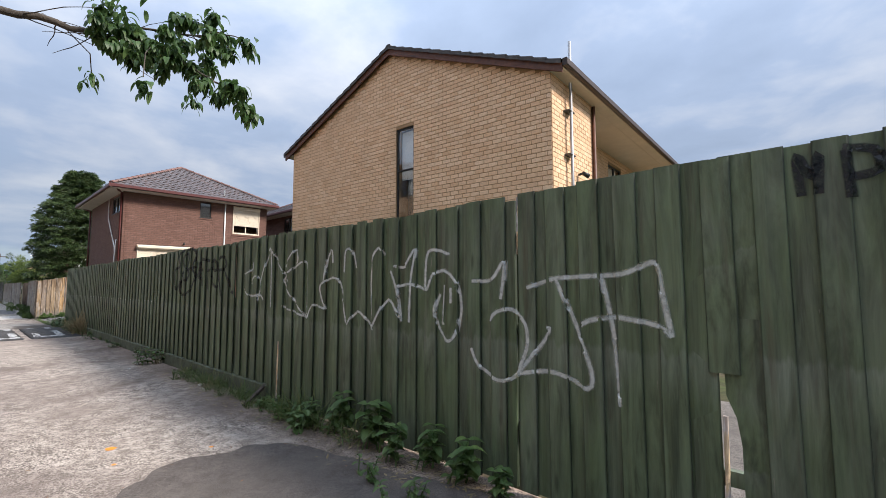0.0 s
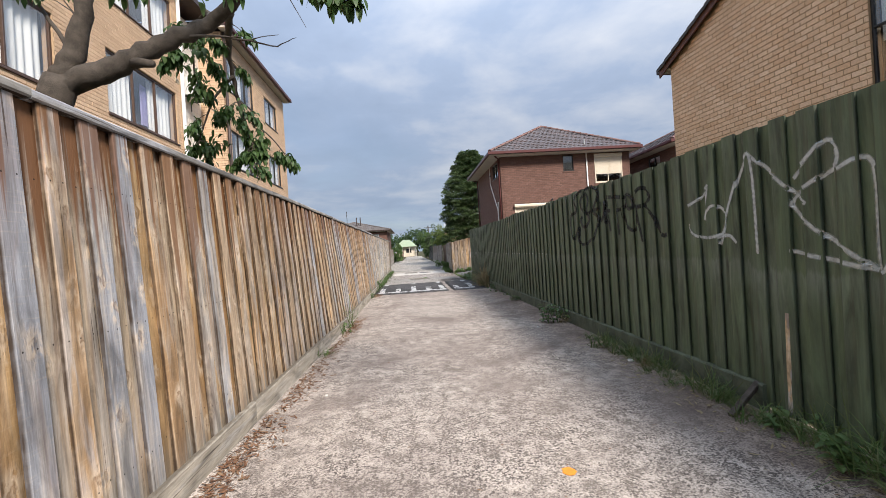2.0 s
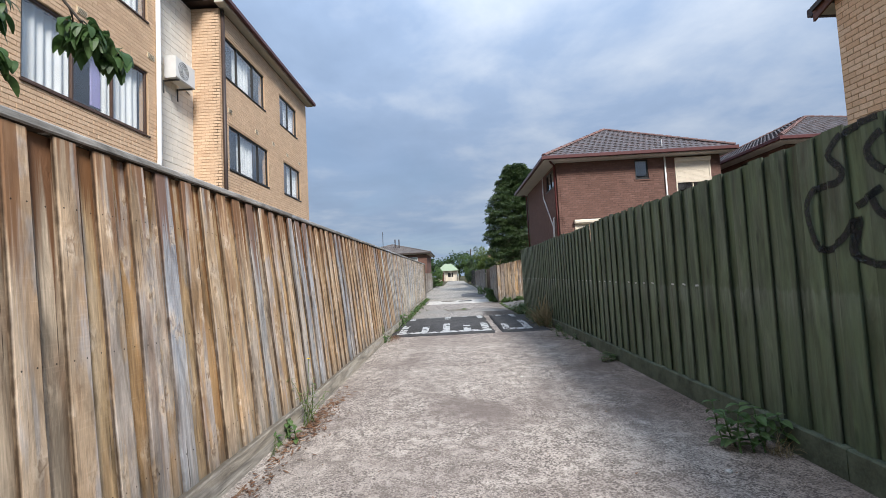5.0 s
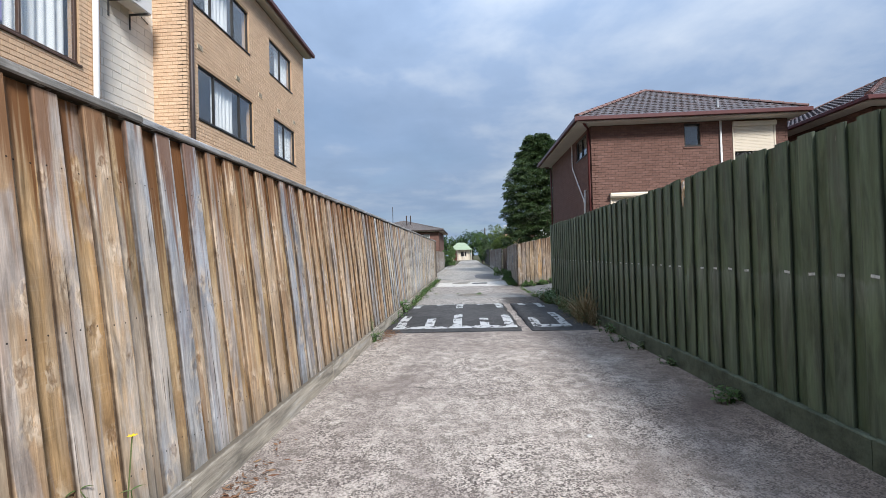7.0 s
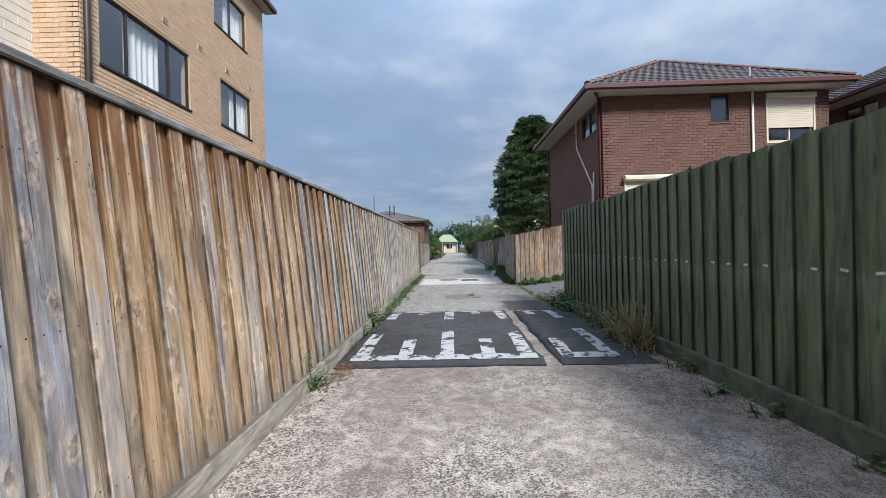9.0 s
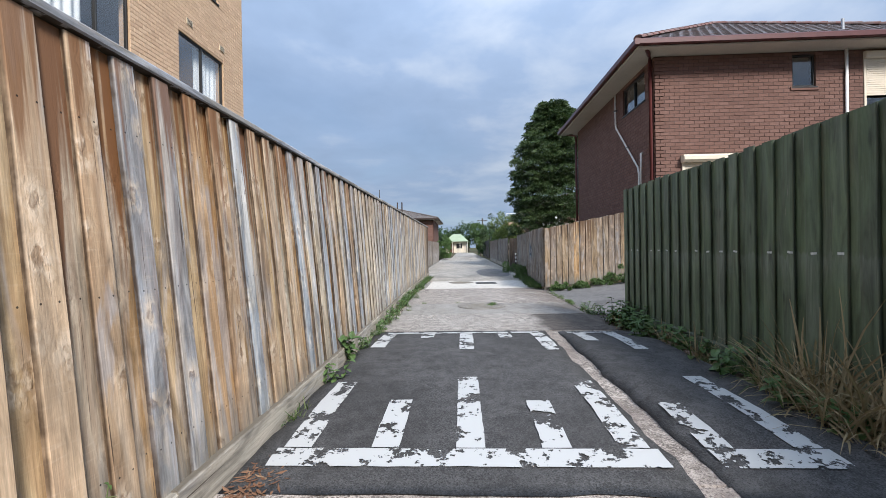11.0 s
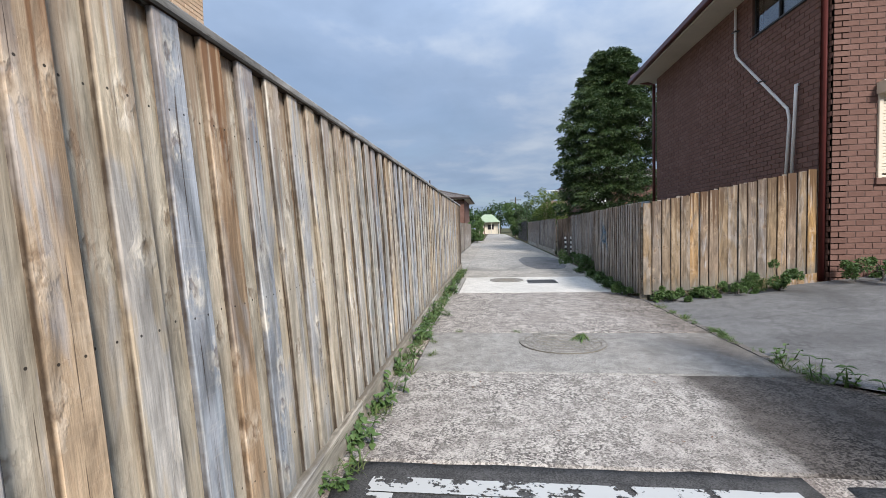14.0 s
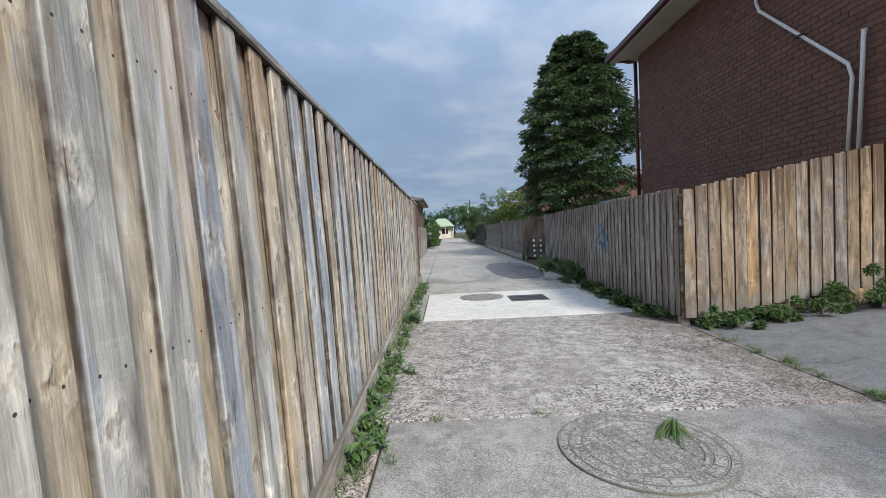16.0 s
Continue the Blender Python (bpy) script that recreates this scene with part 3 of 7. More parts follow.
def spray(name, color, strength, worn, core=0.16):
    """Sprayed or worn paint: thins out across the stroke and through noise."""
    k = Mat(name, 0.6)
    uv = k.n.new("ShaderNodeSeparateXYZ")
    k.l.new(k.tc.outputs["UV"], uv.inputs[0])
    side = k.math("ABSOLUTE", k.math("SUBTRACT", uv.outputs[1], 0.5))
    v = k.vec()
    if worn:
        n1 = k.noise(v, 6.5, 6, 0.62)
        n2 = k.noise(v, 34, 4, 0.6)
        t = k.math("ADD", k.math("MULTIPLY", n1, 0.75), k.math("MULTIPLY", n2, 0.25))
        a = k.ramp(t, (0.455, 0.0), (0.475, strength))
    else:
        soft = k.ramp(side, (core, 1.0), (0.5, 0.0))
        n1 = k.noise(v, 40, 4, 0.6)
        a = k.math("MULTIPLY", k.math("MULTIPLY", soft, strength), k.ramp(n1, (0.3, 0.55), (0.6, 1.0)))
    k.put(k.b.inputs["Base Color"], color)
    tr = k.n.new("ShaderNodeBsdfTransparent")
    mx = k.n.new("ShaderNodeMixShader")
    k.l.new(a, mx.inputs[0])
    k.l.new(tr.outputs[0], mx.inputs[1])
    k.l.new(k.b.outputs[0], mx.inputs[2])
    k.l.new(mx.outputs[0], k.n["Material Output"].inputs["Surface"])
    return k.m


M["spray_white"] = spray("white_spray_paint", (0.70, 0.72, 0.69), 0.66, False)
M["spray_black"] = spray("black_spray_paint", (0.006, 0.007, 0.008), 1.0, False, 0.34)
M["spray_blue"] = spray("blue_spray_paint", (0.06, 0.22, 0.36), 0.6, False)
M["road_white"] = spray("worn_white_road_paint", (0.46, 0.46, 0.445), 0.95, True)
M["dash_white"] = spray("white_paint_dabs", (0.62, 0.64, 0.60), 0.9, False)


# ---- mesh helpers ----
class Mesh:
    """Collects vertices and faces, and links them as one object."""

    def __init__(self):
        self.v, self.f, self.uv = [], [], []

    def add(self, verts, faces):
        o = len(self.v)
        self.v += [tuple(p) for p in verts]
        self.f += [tuple(i + o for i in q) for q in faces]
        return self

    def box(self, x0, x1, y0, y1, z0, z1, m=None):
        p = [Vector((x, y, z)) for z in (z0, z1) for x, y in ((x0, y0), (x1, y0), (x1, y1), (x0, y1))]
        if m is not None:
            p = [m @ q for q in p]
        return self.add(p, [(3, 2, 1, 0), (4, 5, 6, 7), (0, 1, 5, 4), (1, 2, 6, 5), (2, 3, 7, 6), (3, 0, 4, 7)])

    def bar(self, x0, x1, y0, y1, z0, z1, b=0.006, m=None):
        """A box with its long edges chamfered (long side along the largest extent)."""
        size = (x1 - x0, y1 - y0, z1 - z0)
        ax = max(range(3), key=lambda i: size[i])
        lo, hi = [x0, y0, z0], [x1, y1, z1]
        i, j = [(1, 2), (2, 0), (0, 1)][ax]
        b = min(b, size[i] * 0.4, size[j] * 0.4)
        prof = [(lo[i] + b, lo[j]), (hi[i] - b, lo[j]), (hi[i], lo[j] + b), (hi[i], hi[j] - b), (hi[i] - b, hi[j]), (lo[i] + b, hi[j]), (lo[i], hi[j] - b), (lo[i], lo[j] + b)]
        pts = []
        for w in (lo[ax], hi[ax]):
            for a, c in prof:
                p = [0, 0, 0]
                p[ax], p[i], p[j] = w, a, c
                pts.append(Vector(p) if m is None else m @ Vector(p))
        fs = [(k, (k + 1) % 8, 8 + (k + 1) % 8, 8 + k) for k in range(8)]
        return self.add(pts, fs + [tuple(range(7, -1, -1)), tuple(range(8, 16))])

    def tube(self, pts, radii, sides=8, cap=True):
        pts = [Vector(p) for p in pts]
        if not hasattr(radii, "__len__"):
            radii = [radii] * len(pts)
        o = len(self.v)
        up = Vector((0.13, 0.21, 0.97))
        for k, p in enumerate(pts):
            d = (pts[min(k + 1, len(pts) - 1)] - pts[max(k - 1, 0)]).normalized()
            a = d.cross(up if abs(d.dot(up)) < 0.95 else Vector((1, 0, 0))).normalized()
            b = d.cross(a)
            for s in range(sides):
                t = 2 * math.pi * s / sides
                self.v.append(tuple(p + (a * math.cos(t) + b * math.sin(t)) * radii[k]))
        for k in range(len(pts) - 1):
            for s in range(sides):
                s2 = (s + 1) % sides
                self.f.append((o + k * sides + s, o + k * sides + s2, o + (k + 1) * sides + s2, o + (k + 1) * sides + s))
        if cap:
            self.f.append(tuple(o + s for s in range(sides - 1, -1, -1)))
            self.f.append(tuple(o + (len(pts) - 1) * sides + s for s in range(sides)))
        return self

    def weld(self):
        """Joins vertices that meet."""
        at, keep, idx = {}, [], []
        for p in self.v:
            key = tuple(round(c, 4) for c in p)
            if key not in at:
                at[key] = len(keep)
                keep.append(p)
            idx.append(at[key])
        self.v = keep
        self.f = [tuple(idx[i] for i in q) for q in self.f]
        return self

    def data(self, name, material, smooth=False):
        me = bpy.data.meshes.new(name)
        me.from_pydata(self.v, [], self.f)
        if self.uv:
            lay = me.uv_layers.new(name="uv")
            lay.data.foreach_set("uv", np.array(self.uv, dtype=np.float32).ravel())
        me.materials.append(material)
        if smooth:
            me.polygons.foreach_set("use_smooth", [True] * len(me.polygons))
        me.update()
        return me


def part(name, mesh, material, parent=None, label="", smooth=False, m=None):
    """Links a Mesh, or ready mesh data, as one object under a thing or a part."""
    data = mesh.data(name, material, smooth) if isinstance(mesh, Mesh) else mesh
    ob = new(name, data)
    ob.parent = parent
    if m is not None:
        ob.matrix_basis = m
    return tagged(ob, label) if label else ob


def thing(name, label, category, m=None, group="", kind=""):
    ob = new(name)
    ob.empty_display_size = 0.2
    if m is not None:
        ob.matrix_basis = m
    return tagged(ob, label, category, group, kind)


rng = random.Random(7)


# ---- ground and paving ----
g = Mesh().box(-600, 400, -450, 450, -0.5, -0.035)
tagged(part("ground", g, M["earth"]), "bare soil and rough grass under the lane and yards", "ground", kind="structure")


def slab(name, x0, x1, y0, y1, material, label, top=0.0):
    """A cast slab with chamfered edges."""
    s = Mesh()
    b = 0.012
    p = [(x0, y0, -0.3), (x1, y0, -0.3), (x1, y1, -0.3), (x0, y1, -0.3), (x0, y0, top - b), (x1, y0, top - b), (x1, y1, top - b), (x0, y1, top - b),
         (x0 + b, y0 + b, top), (x1 - b, y0 + b, top), (x1 - b, y1 - b, top), (x0 + b, y1 - b, top)]
    s.add(p, [(3, 2, 1, 0), (0, 1, 5, 4), (1, 2, 6, 5), (2, 3, 7, 6), (3, 0, 4, 7), (4, 5, 9, 8), (5, 6, 10, 9), (6, 7, 11, 10), (7, 4, 8, 11), (8, 9, 10, 11)])
    return tagged(part(name, s, material), label, "pavement", kind="structure")


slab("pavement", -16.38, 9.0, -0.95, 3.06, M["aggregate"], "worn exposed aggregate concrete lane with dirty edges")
slab("pavement", -20.36, -16.39, -0.95, 3.06, M["aggregate"], "exposed aggregate concrete lane under the speed hump", -0.004)
slab("pavement", -21.88, -20.37, -0.95, 3.06, M["aggregate_dark"], "stony exposed aggregate concrete, stained dark beside the speed hump")
slab("pavement", -23.40, -21.895, -0.62, 2.68, M["smooth"], "smooth grey concrete lane slab around a manhole")
slab("pavement", -26.72, -23.415, -0.95, 2.62, M["aggregate_far"], "rough exposed aggregate concrete lane slab")
slab("pavement", -29.42, -26.735, -0.56, 2.48, M["white_slab"], "pale new concrete slab across the lane")
slab("pavement", -62.0, -29.435, -0.70, 2.75, M["old_slab"], "old stained concrete lane with patches")
slab("pavement", -62.0, -29.435, -1.6, -0.715, M["old_slab"], "narrow concrete strip along the far lane", -0.01)
slab("pavement", -104.0, -62.015, -0.75, 2.6, M["old_slab"], "distant old concrete lane")
slab("pavement", -23.40, -21.895, -0.95, -0.635, M["aggregate"], "narrow strip of rough concrete by the fence", -0.008)
slab("pavement", -29.42, -26.735, -0.95, -0.575, M["smooth"], "narrow strip of grey concrete by the fence", -0.008)

slab("pavement", -4.0, 1.5, 3.30, 6.5, M["smooth"], "pale concrete yard paving behind the green fence", 0.03)

# side driveway that rises from the lane between the two fences
dv = Mesh()
nx, ny = 8, 24
grid = []
for j in range(ny + 1):
    for i in range(nx + 1):
        u, w = i / nx, j / ny
        y = 2.66 + 16.0 * w ** 1.3
        x = -25.62 + 4.45 * u
        z = min(0.115 * (y - 2.66), 0.75) - (0.0 if j else 0.004)
        if y < 3.15:
            x = -25.62 + u * (4.45 - 1.3 * (3.15 - y))
        grid.append((x, y, z))
dv.add(grid, [(j * (nx + 1) + i, j * (nx + 1) + i + 1, (j + 1) * (nx + 1) + i + 1, (j + 1) * (nx + 1) + i) for j in range(ny) for i in range(nx)])
o = len(dv.v)
dv.add([(x, y, -0.3) for x, y, z in grid[:nx + 1]] + grid[:nx + 1], [(i + 1, i, nx + 1 + i, nx + 2 + i) for i in range(nx)])
tagged(part("driveway", dv, M["drive"], None, "", True), "dark grey concrete driveway rising from the lane", "driveway", kind="structure")
kerb = Mesh()
for k in range(9):
    x = -26.1 + k * 0.46
    kerb.bar(x, x + 0.45, 2.60 + 0.006 * (k % 3), 2.68, -0.2, 0.006 + 0.003 * (k % 2), 0.003)
tagged(part("driveway_edge", kerb, M["smooth"]), "low concrete edging between lane and driveway", "kerb", kind="structure")

# old bitumen patch, and a dark worn patch further along the lane
def road_patch(x, y, rx, ry, material, label, rise, seed):
    """A thin, ragged layer laid on the lane."""
    ring = []
    for k in range(90):
        a = 2 * math.pi * k / 90
        r = 1.0 + 0.16 * noise.noise((math.cos(a) * 1.7, math.sin(a) * 1.7, seed)) + 0.07 * noise.noise((math.cos(a) * 6, math.sin(a) * 6, seed - 2.0))
        ring.append((x + rx * r * math.cos(a), y + ry * r * math.sin(a)))
    m = Mesh()
    m.add([(a, b, 0.006) for a, b in ring] + [(x, y, 0.006 + rise)], [(k, (k + 1) % 90, 90) for k in range(90)])
    m.add([(a, b, 0.006) for a, b in ring] + [(a, b, -0.02) for a, b in ring], [(k, 90 + k, 90 + (k + 1) % 90, (k + 1) % 90) for k in range(90)])
    tagged(part("bitumen_patch", m, material), label, "pavement", kind="structure")


road_patch(-2.05, 1.75, 2.45, 1.12, M["tar"], "old dark bitumen patch on the concrete lane", 0.01, 3.1)
road_patch(-34.3, 1.85, 3.0, 0.75, M["drive"], "dark worn patch across the old concrete lane", 0.002, 7.7)


# ---- speed hump ----
def hump_z(x):
    """Height of the hump's back along the lane."""
    t = min(max((-16.30 - x) / 4.0, 0.0), 1.0)
    return 0.004 + 0.062 * min(1.0, math.sin(math.pi * t) * 1.5) ** 0.9


def pad(x0, x1, y0, y1, seed):
    s = Mesh()
    n, m = 44, 14
    ids = []
    for i in range(n + 1):
        for j in range(m + 1):
            x, y = x0 + (x1 - x0) * i / n, y0 + (y1 - y0) * j / m
            edge = j in (0, m)
            if edge:
                y += 0.05 * noise.noise((x * 1.9, seed + j, 0.0)) + 0.025 * noise.noise((x * 7.0, seed, 1.0))
            if i in (0, n):
                x += 0.03 * noise.noise((y * 3, seed, 2.0))
            z = hump_z(x) * (0.35 if edge else 1.0) + 0.004 * noise.noise((x * 2, y * 2, 0))
            s.v.append((x, y, max(z, 0.002)))
    for i in range(n):
        for j in range(m):
            a = i * (m + 1) + j
            s.f.append((a, a + 1, a + m + 2, a + m + 1))
    for k in (0, m):
        o = len(s.v)
        for i in range(n + 1):
            x, y, z = s.v[i * (m + 1) + k]
            s.v.append((x, y, -0.05))
        for i in range(n):
            q = (i * (m + 1) + k, (i + 1) * (m + 1) + k, o + i + 1, o + i)
            s.f.append(q if k == 0 else q[::-1])
    for i in (0, n):
        o = len(s.v)
        for j in range(m + 1):
            x, y, z = s.v[i * (m + 1) + j]
            s.v.append((x, y, -0.05))
        for j in range(m):
            s.f.append((i * (m + 1) + j, i * (m + 1) + j + 1, o + j + 1, o + j))
    return s


def paint(x0, x1, y0, y1, x0b=None, x1b=None):
    """A worn thermoplastic mark that follows the hump."""
    s = Mesh()
    n = max(2, int(abs(x1 - x0) / 0.08))
    m = max(2, int(abs(y1 - y0) / 0.08))
    for i in range(n + 1):
        for j in range(m + 1):
            t = j / m
            xa = x0 + ((x0b if x0b is not None else x0) - x0) * t
            xb = x1 + ((x1b if x1b is not None else x1) - x1) * t
            x, y = xa + (xb - xa) * i / n, y0 + (y1 - y0) * t
            x += 0.008 * noise.noise((x * 9, y * 9, 4))
            y += 0.008 * noise.noise((x * 9, y * 9, 8))
            s.v.append((x, y, hump_z(x) + 0.0085))
    for i in range(n):
        for j in range(m):
            a = i * (m + 1) + j
            s.f.append((a, a + 1, a + m + 2, a + m + 1))
            s.uv += [(0, 0.5)] * 4
    return s


hump = thing("speed_hump", "worn black asphalt speed hump with flaking white paint marks", "speed hump", pose(0, 0, 0))
part("asphalt_pad", pad(-16.28, -20.34, -0.68, 1.60, 1.0), M["asphalt"], hump, "wide worn asphalt pad", True)
part("asphalt_pad", pad(-16.27, -20.26, 1.76, 2.80, 9.0), M["asphalt"], hump, "narrow worn asphalt pad", True)
for x0, x1, y0, y1 in ((-16.50, -16.68, -0.55, 1.56), (-20.02, -20.16, -0.5, 1.5), (-16.50, -16.68, 1.82, 2.46), (-19.98, -20.10, 1.84, 2.46)):
    part("paint_line", paint(x0, x1, y0, y1), M["road_white"], hump)
for y, near, far in ((-0.44, -17.80, -19.06), (0.06, -17.38, -19.62), (0.54, -17.93, -18.95), (1.02, -17.36, -19.60), (1.44, -17.82, -18.9)):
    part("paint_bar", paint(-16.69, near, y - 0.08, y + 0.08), M["road_white"], hump)
    part("paint_bar", paint(-20.01, far, y - 0.08, y + 0.08), M["road_white"], hump)
for x0, x1, y0, y1 in ((-16.69, -17.36, 1.82, 1.97), (-16.69, -17.93, 2.29, 2.44), (-19.97, -19.34, 1.90, 2.05), (-19.97, -18.90, 2.28, 2.42)):
    part("paint_bar", paint(x0, x1, y0, y1), M["road_white"], hump)


# ---- manholes and drain ----
def manhole(x, y, r, label):
    t = thing("manhole_cover", label, "manhole cover", pose(x, y, 0.004, 0, 0, 12))
    n = 40
    ring = [(math.cos(2 * math.pi * k / n), math.sin(2 * math.pi * k / n)) for k in range(n)]

    def lathe(prof):
        s = Mesh()
        for q, z in prof:
            s.v += [(c * q, d * q, z) for c, d in ring]
        for k in range(len(prof) - 1):
            s.f += [(k * n + i, k * n + (i + 1) % n, (k + 1) * n + (i + 1) % n, (k + 1) * n + i) for i in range(n)]
        return s

    part("frame_ring", lathe([(r, -0.02), (r, 0.004), (r - 0.012, 0.008), (r - 0.05, 0.008), (r - 0.055, 0.0), (r - 0.062, 0.0), (r - 0.067, 0.008), (r - 0.125, 0.008), (r - 0.13, -0.012)]), M["iron"], t, "worn iron frame ring")
    lid = lathe([(r - 0.135, -0.012), (r - 0.137, 0.006), (r - 0.165, 0.007), (r - 0.17, 0.001), (0.001, 0.001)])
    part("lid", lid, M["iron"], t, "concrete-filled round lid")
    ri = r - 0.175
    for q in (r - 0.002, r - 0.0585, r - 0.1325):
        part("groove", lathe([(q - 0.006, 0.0), (q - 0.006, 0.0088), (q + 0.004, 0.0088), (q + 0.004, 0.0)]), M["groove"], t)
    for i in range(-4, 5):
        u = i * ri / 4.6
        h = math.sqrt(max(ri * ri - u * u, 0.0001))
        part("rib", Mesh().bar(u - 0.005, u + 0.005, -h, h, -0.006, 0.0045, 0.002), M["groove"], t)
    for i in range(-4, 5):
        u = i * ri / 4.6
        h = math.sqrt(max(ri * ri - u * u, 0.0001))
        part("rib", Mesh().bar(-h, h, u - 0.004, u + 0.004, -0.006, 0.004, 0.002), M["groove"], t)
    for k in range(20):
        a = 2 * math.pi * k / 20
        part("stud", Mesh().bar(r - 0.12, r - 0.072, -0.004, 0.004, 0.004, 0.012, 0.002, Matrix.Rotation(a, 4, "Z")), M["groove"], t)
    return t


manhole(-22.93, 0.86, 0.46, "round concrete-filled iron manhole cover in a grey slab")
manhole(-28.75, 0.44, 0.40, "round manhole cover in a pale concrete slab")
grate = thing("drain_grate", "black steel drain grate set in a pale concrete slab", "drain", pose(-28.43, 1.24, 0.004))
part("frame", Mesh().bar(-0.31, 0.31, -0.33, -0.30, -0.03, 0.008).bar(-0.31, 0.31, 0.30, 0.33, -0.03, 0.008).bar(-0.31, -0.28, -0.3, 0.3, -0.03, 0.008).bar(0.28, 0.31, -0.3, 0.3, -0.03, 0.008), M["steel"], grate)
part("sump", Mesh().box(-0.28, 0.28, -0.3, 0.3, -0.03, 0.0005), M["plastic_black"], grate, "dark sump below the bars")
for k in range(11):
    part("bar", Mesh().bar(-0.28, 0.28, -0.27 + k * 0.054 - 0.008, -0.27 + k * 0.054 + 0.008, 0.0, 0.012, 0.003), M["steel"], grate)
for k in range(3):
    part("bar", Mesh().bar(-0.16 + k * 0.16 - 0.006, -0.16 + k * 0.16 + 0.006, -0.3, 0.3, 0.0, 0.010, 0.003), M["steel"], grate)


# ---- paling fences ----
def board_mesh(w, seed, th=0.019):
    """A rough-sawn paling 1 m long, stretched to its height by its object; slightly bowed, with worn edges."""
    r = random.Random(seed)
    s = Mesh()
    lv = 5
    for k in range(lv + 1):
        z = k / lv
        bow = 0.004 * math.sin(math.pi * z) * r.uniform(-1, 1)
        c = [(-w / 2, 0), (-w / 2, -th * 0.7), (-w / 2 + 0.006, -th), (w / 2 - 0.006, -th), (w / 2, -th * 0.7), (w / 2, 0)]
        for i, (x, y) in enumerate(c):
            s.v.append((x + (r.uniform(-0.003, 0.003) if i in (1, 2, 3, 4) else 0), y + bow, z))
    for k in range(lv):
        for i in range(6):
            a, b = k * 6 + i, k * 6 + (i + 1) % 6
            s.f.append((a, b, b + 6, a + 6))
    s.f.append((5, 4, 3, 2, 1, 0))
    s.f.append(tuple(lv * 6 + i for i in range(6)))
    return s


def paling_fence(name, label, m, length, pitch, wf, wb, zb, zt, front, behind, rail_mat, cap=None, plinth=None, jag=0.0, gone=(), gone_back=(), lean=0.004, keep=(0, 1e9), group="", seed=3, rails=(0.35, 1.0, 1.65), step=0.024, backs=True, change=None, foot=lambda u: 0.0):
    """A fence of palings, alternately on the front and set back, on rails and posts; u runs along it, its face is -y."""
    r = random.Random(seed)
    t = thing(name, label, "fence", m, group)
    fm = [board_mesh(wf * q, seed + i).data("paling", front) for i, q in enumerate((0.94, 1.0, 1.05, 1.0, 0.98))]
    bk = [board_mesh(wb * q, seed + 20 + i).data("paling", behind) for i, q in enumerate((1.0, 1.04, 0.97))]
    if change:
        fm2 = [board_mesh(wf * q, seed + i).data("paling", change[1]) for i, q in enumerate((0.94, 1.0, 1.05, 1.0, 0.98))]
        bk2 = [board_mesh(wb * q, seed + 20 + i).data("paling", change[2]) for i, q in enumerate((1.0, 1.04, 0.97))]
    rest_f, rest_b = Mesh(), Mesh()
    n = int(length / pitch)
    for i in range(n):
        u = (i + 0.5) * pitch
        if any(a < u < b for a, b in gone):
            continue
        for back_row in ((False, True) if backs else (False,)):
            uu = u + (pitch / 2 if back_row else 0.0) + r.uniform(-0.006, 0.006)
            if back_row and any(a < uu < b for a, b in gone_back):
                continue
            z0, z1 = zb(uu) + r.uniform(-0.012, 0.006), zt(uu) + r.uniform(-jag, jag)
            mm = pose(uu, (0.0 if back_row else -step) - foot(uu), z0, r.uniform(-0.15, 0.15) - math.degrees(math.atan2(foot(uu), z1 - z0)), r.uniform(-1, 1) * math.degrees(lean) * 0.6, r.uniform(-0.7, 0.7)) @ Matrix.Diagonal((1, 1, z1 - z0, 1))
            me = r.choice(bk if back_row else fm)
            if change and uu + r.uniform(-2.2, 2.2) > change[0]:
                me = r.choice(bk2 if back_row else fm2)
            if keep[0] <= uu <= keep[1]:
                part("paling", me, None, t, m=mm)
            else:
                tgt = rest_b if back_row else rest_f
                tgt.add([mm @ v.co for v in me.vertices], [tuple(p.vertices) for p in me.polygons])
    if rest_f.v:
        tagged(part("distant_paling", rest_f, change[1] if change else front, t), kind="stuff")
    if rest_b.v:
        tagged(part("distant_back_paling", rest_b, change[2] if change else behind, t), kind="stuff")
    for h in rails:
        for k in range(int(math.ceil(length / 2.7))):
            a, b = k * 2.7, min(length, k * 2.7 + 2.69)
            za, zb2 = zb(a), zb(b)
            s = Mesh()
            y0, y1, hh = 0.001, 0.045, 0.075
            fa, fb = foot(a) * (1 - h / 1.9), foot(b) * (1 - h / 1.9)
            s.add([(a, y0 - fa, za + h), (b, y0 - fb, zb2 + h), (b, y1 - fb, zb2 + h), (a, y1 - fa, za + h), (a, y0 - fa, za + h + hh), (b, y0 - fb, zb2 + h + hh), (b, y1 - fb, zb2 + h + hh), (a, y1 - fa, za + h + hh)],
                  [(3, 2, 1, 0), (4, 5, 6, 7), (0, 1, 5, 4), (1, 2, 6, 5), (2, 3, 7, 6), (3, 0, 4, 7)])
            part("rail", s, rail_mat, t)
    for k in range(int(length / 2.7) + 1):
        u = min(k * 2.7, length - 0.1)
        part("post", Mesh().bar(u, u + 0.1, 0.046, 0.146, zb(u) - 0.25, zt(u) - 0.04, 0.008), rail_mat, t)
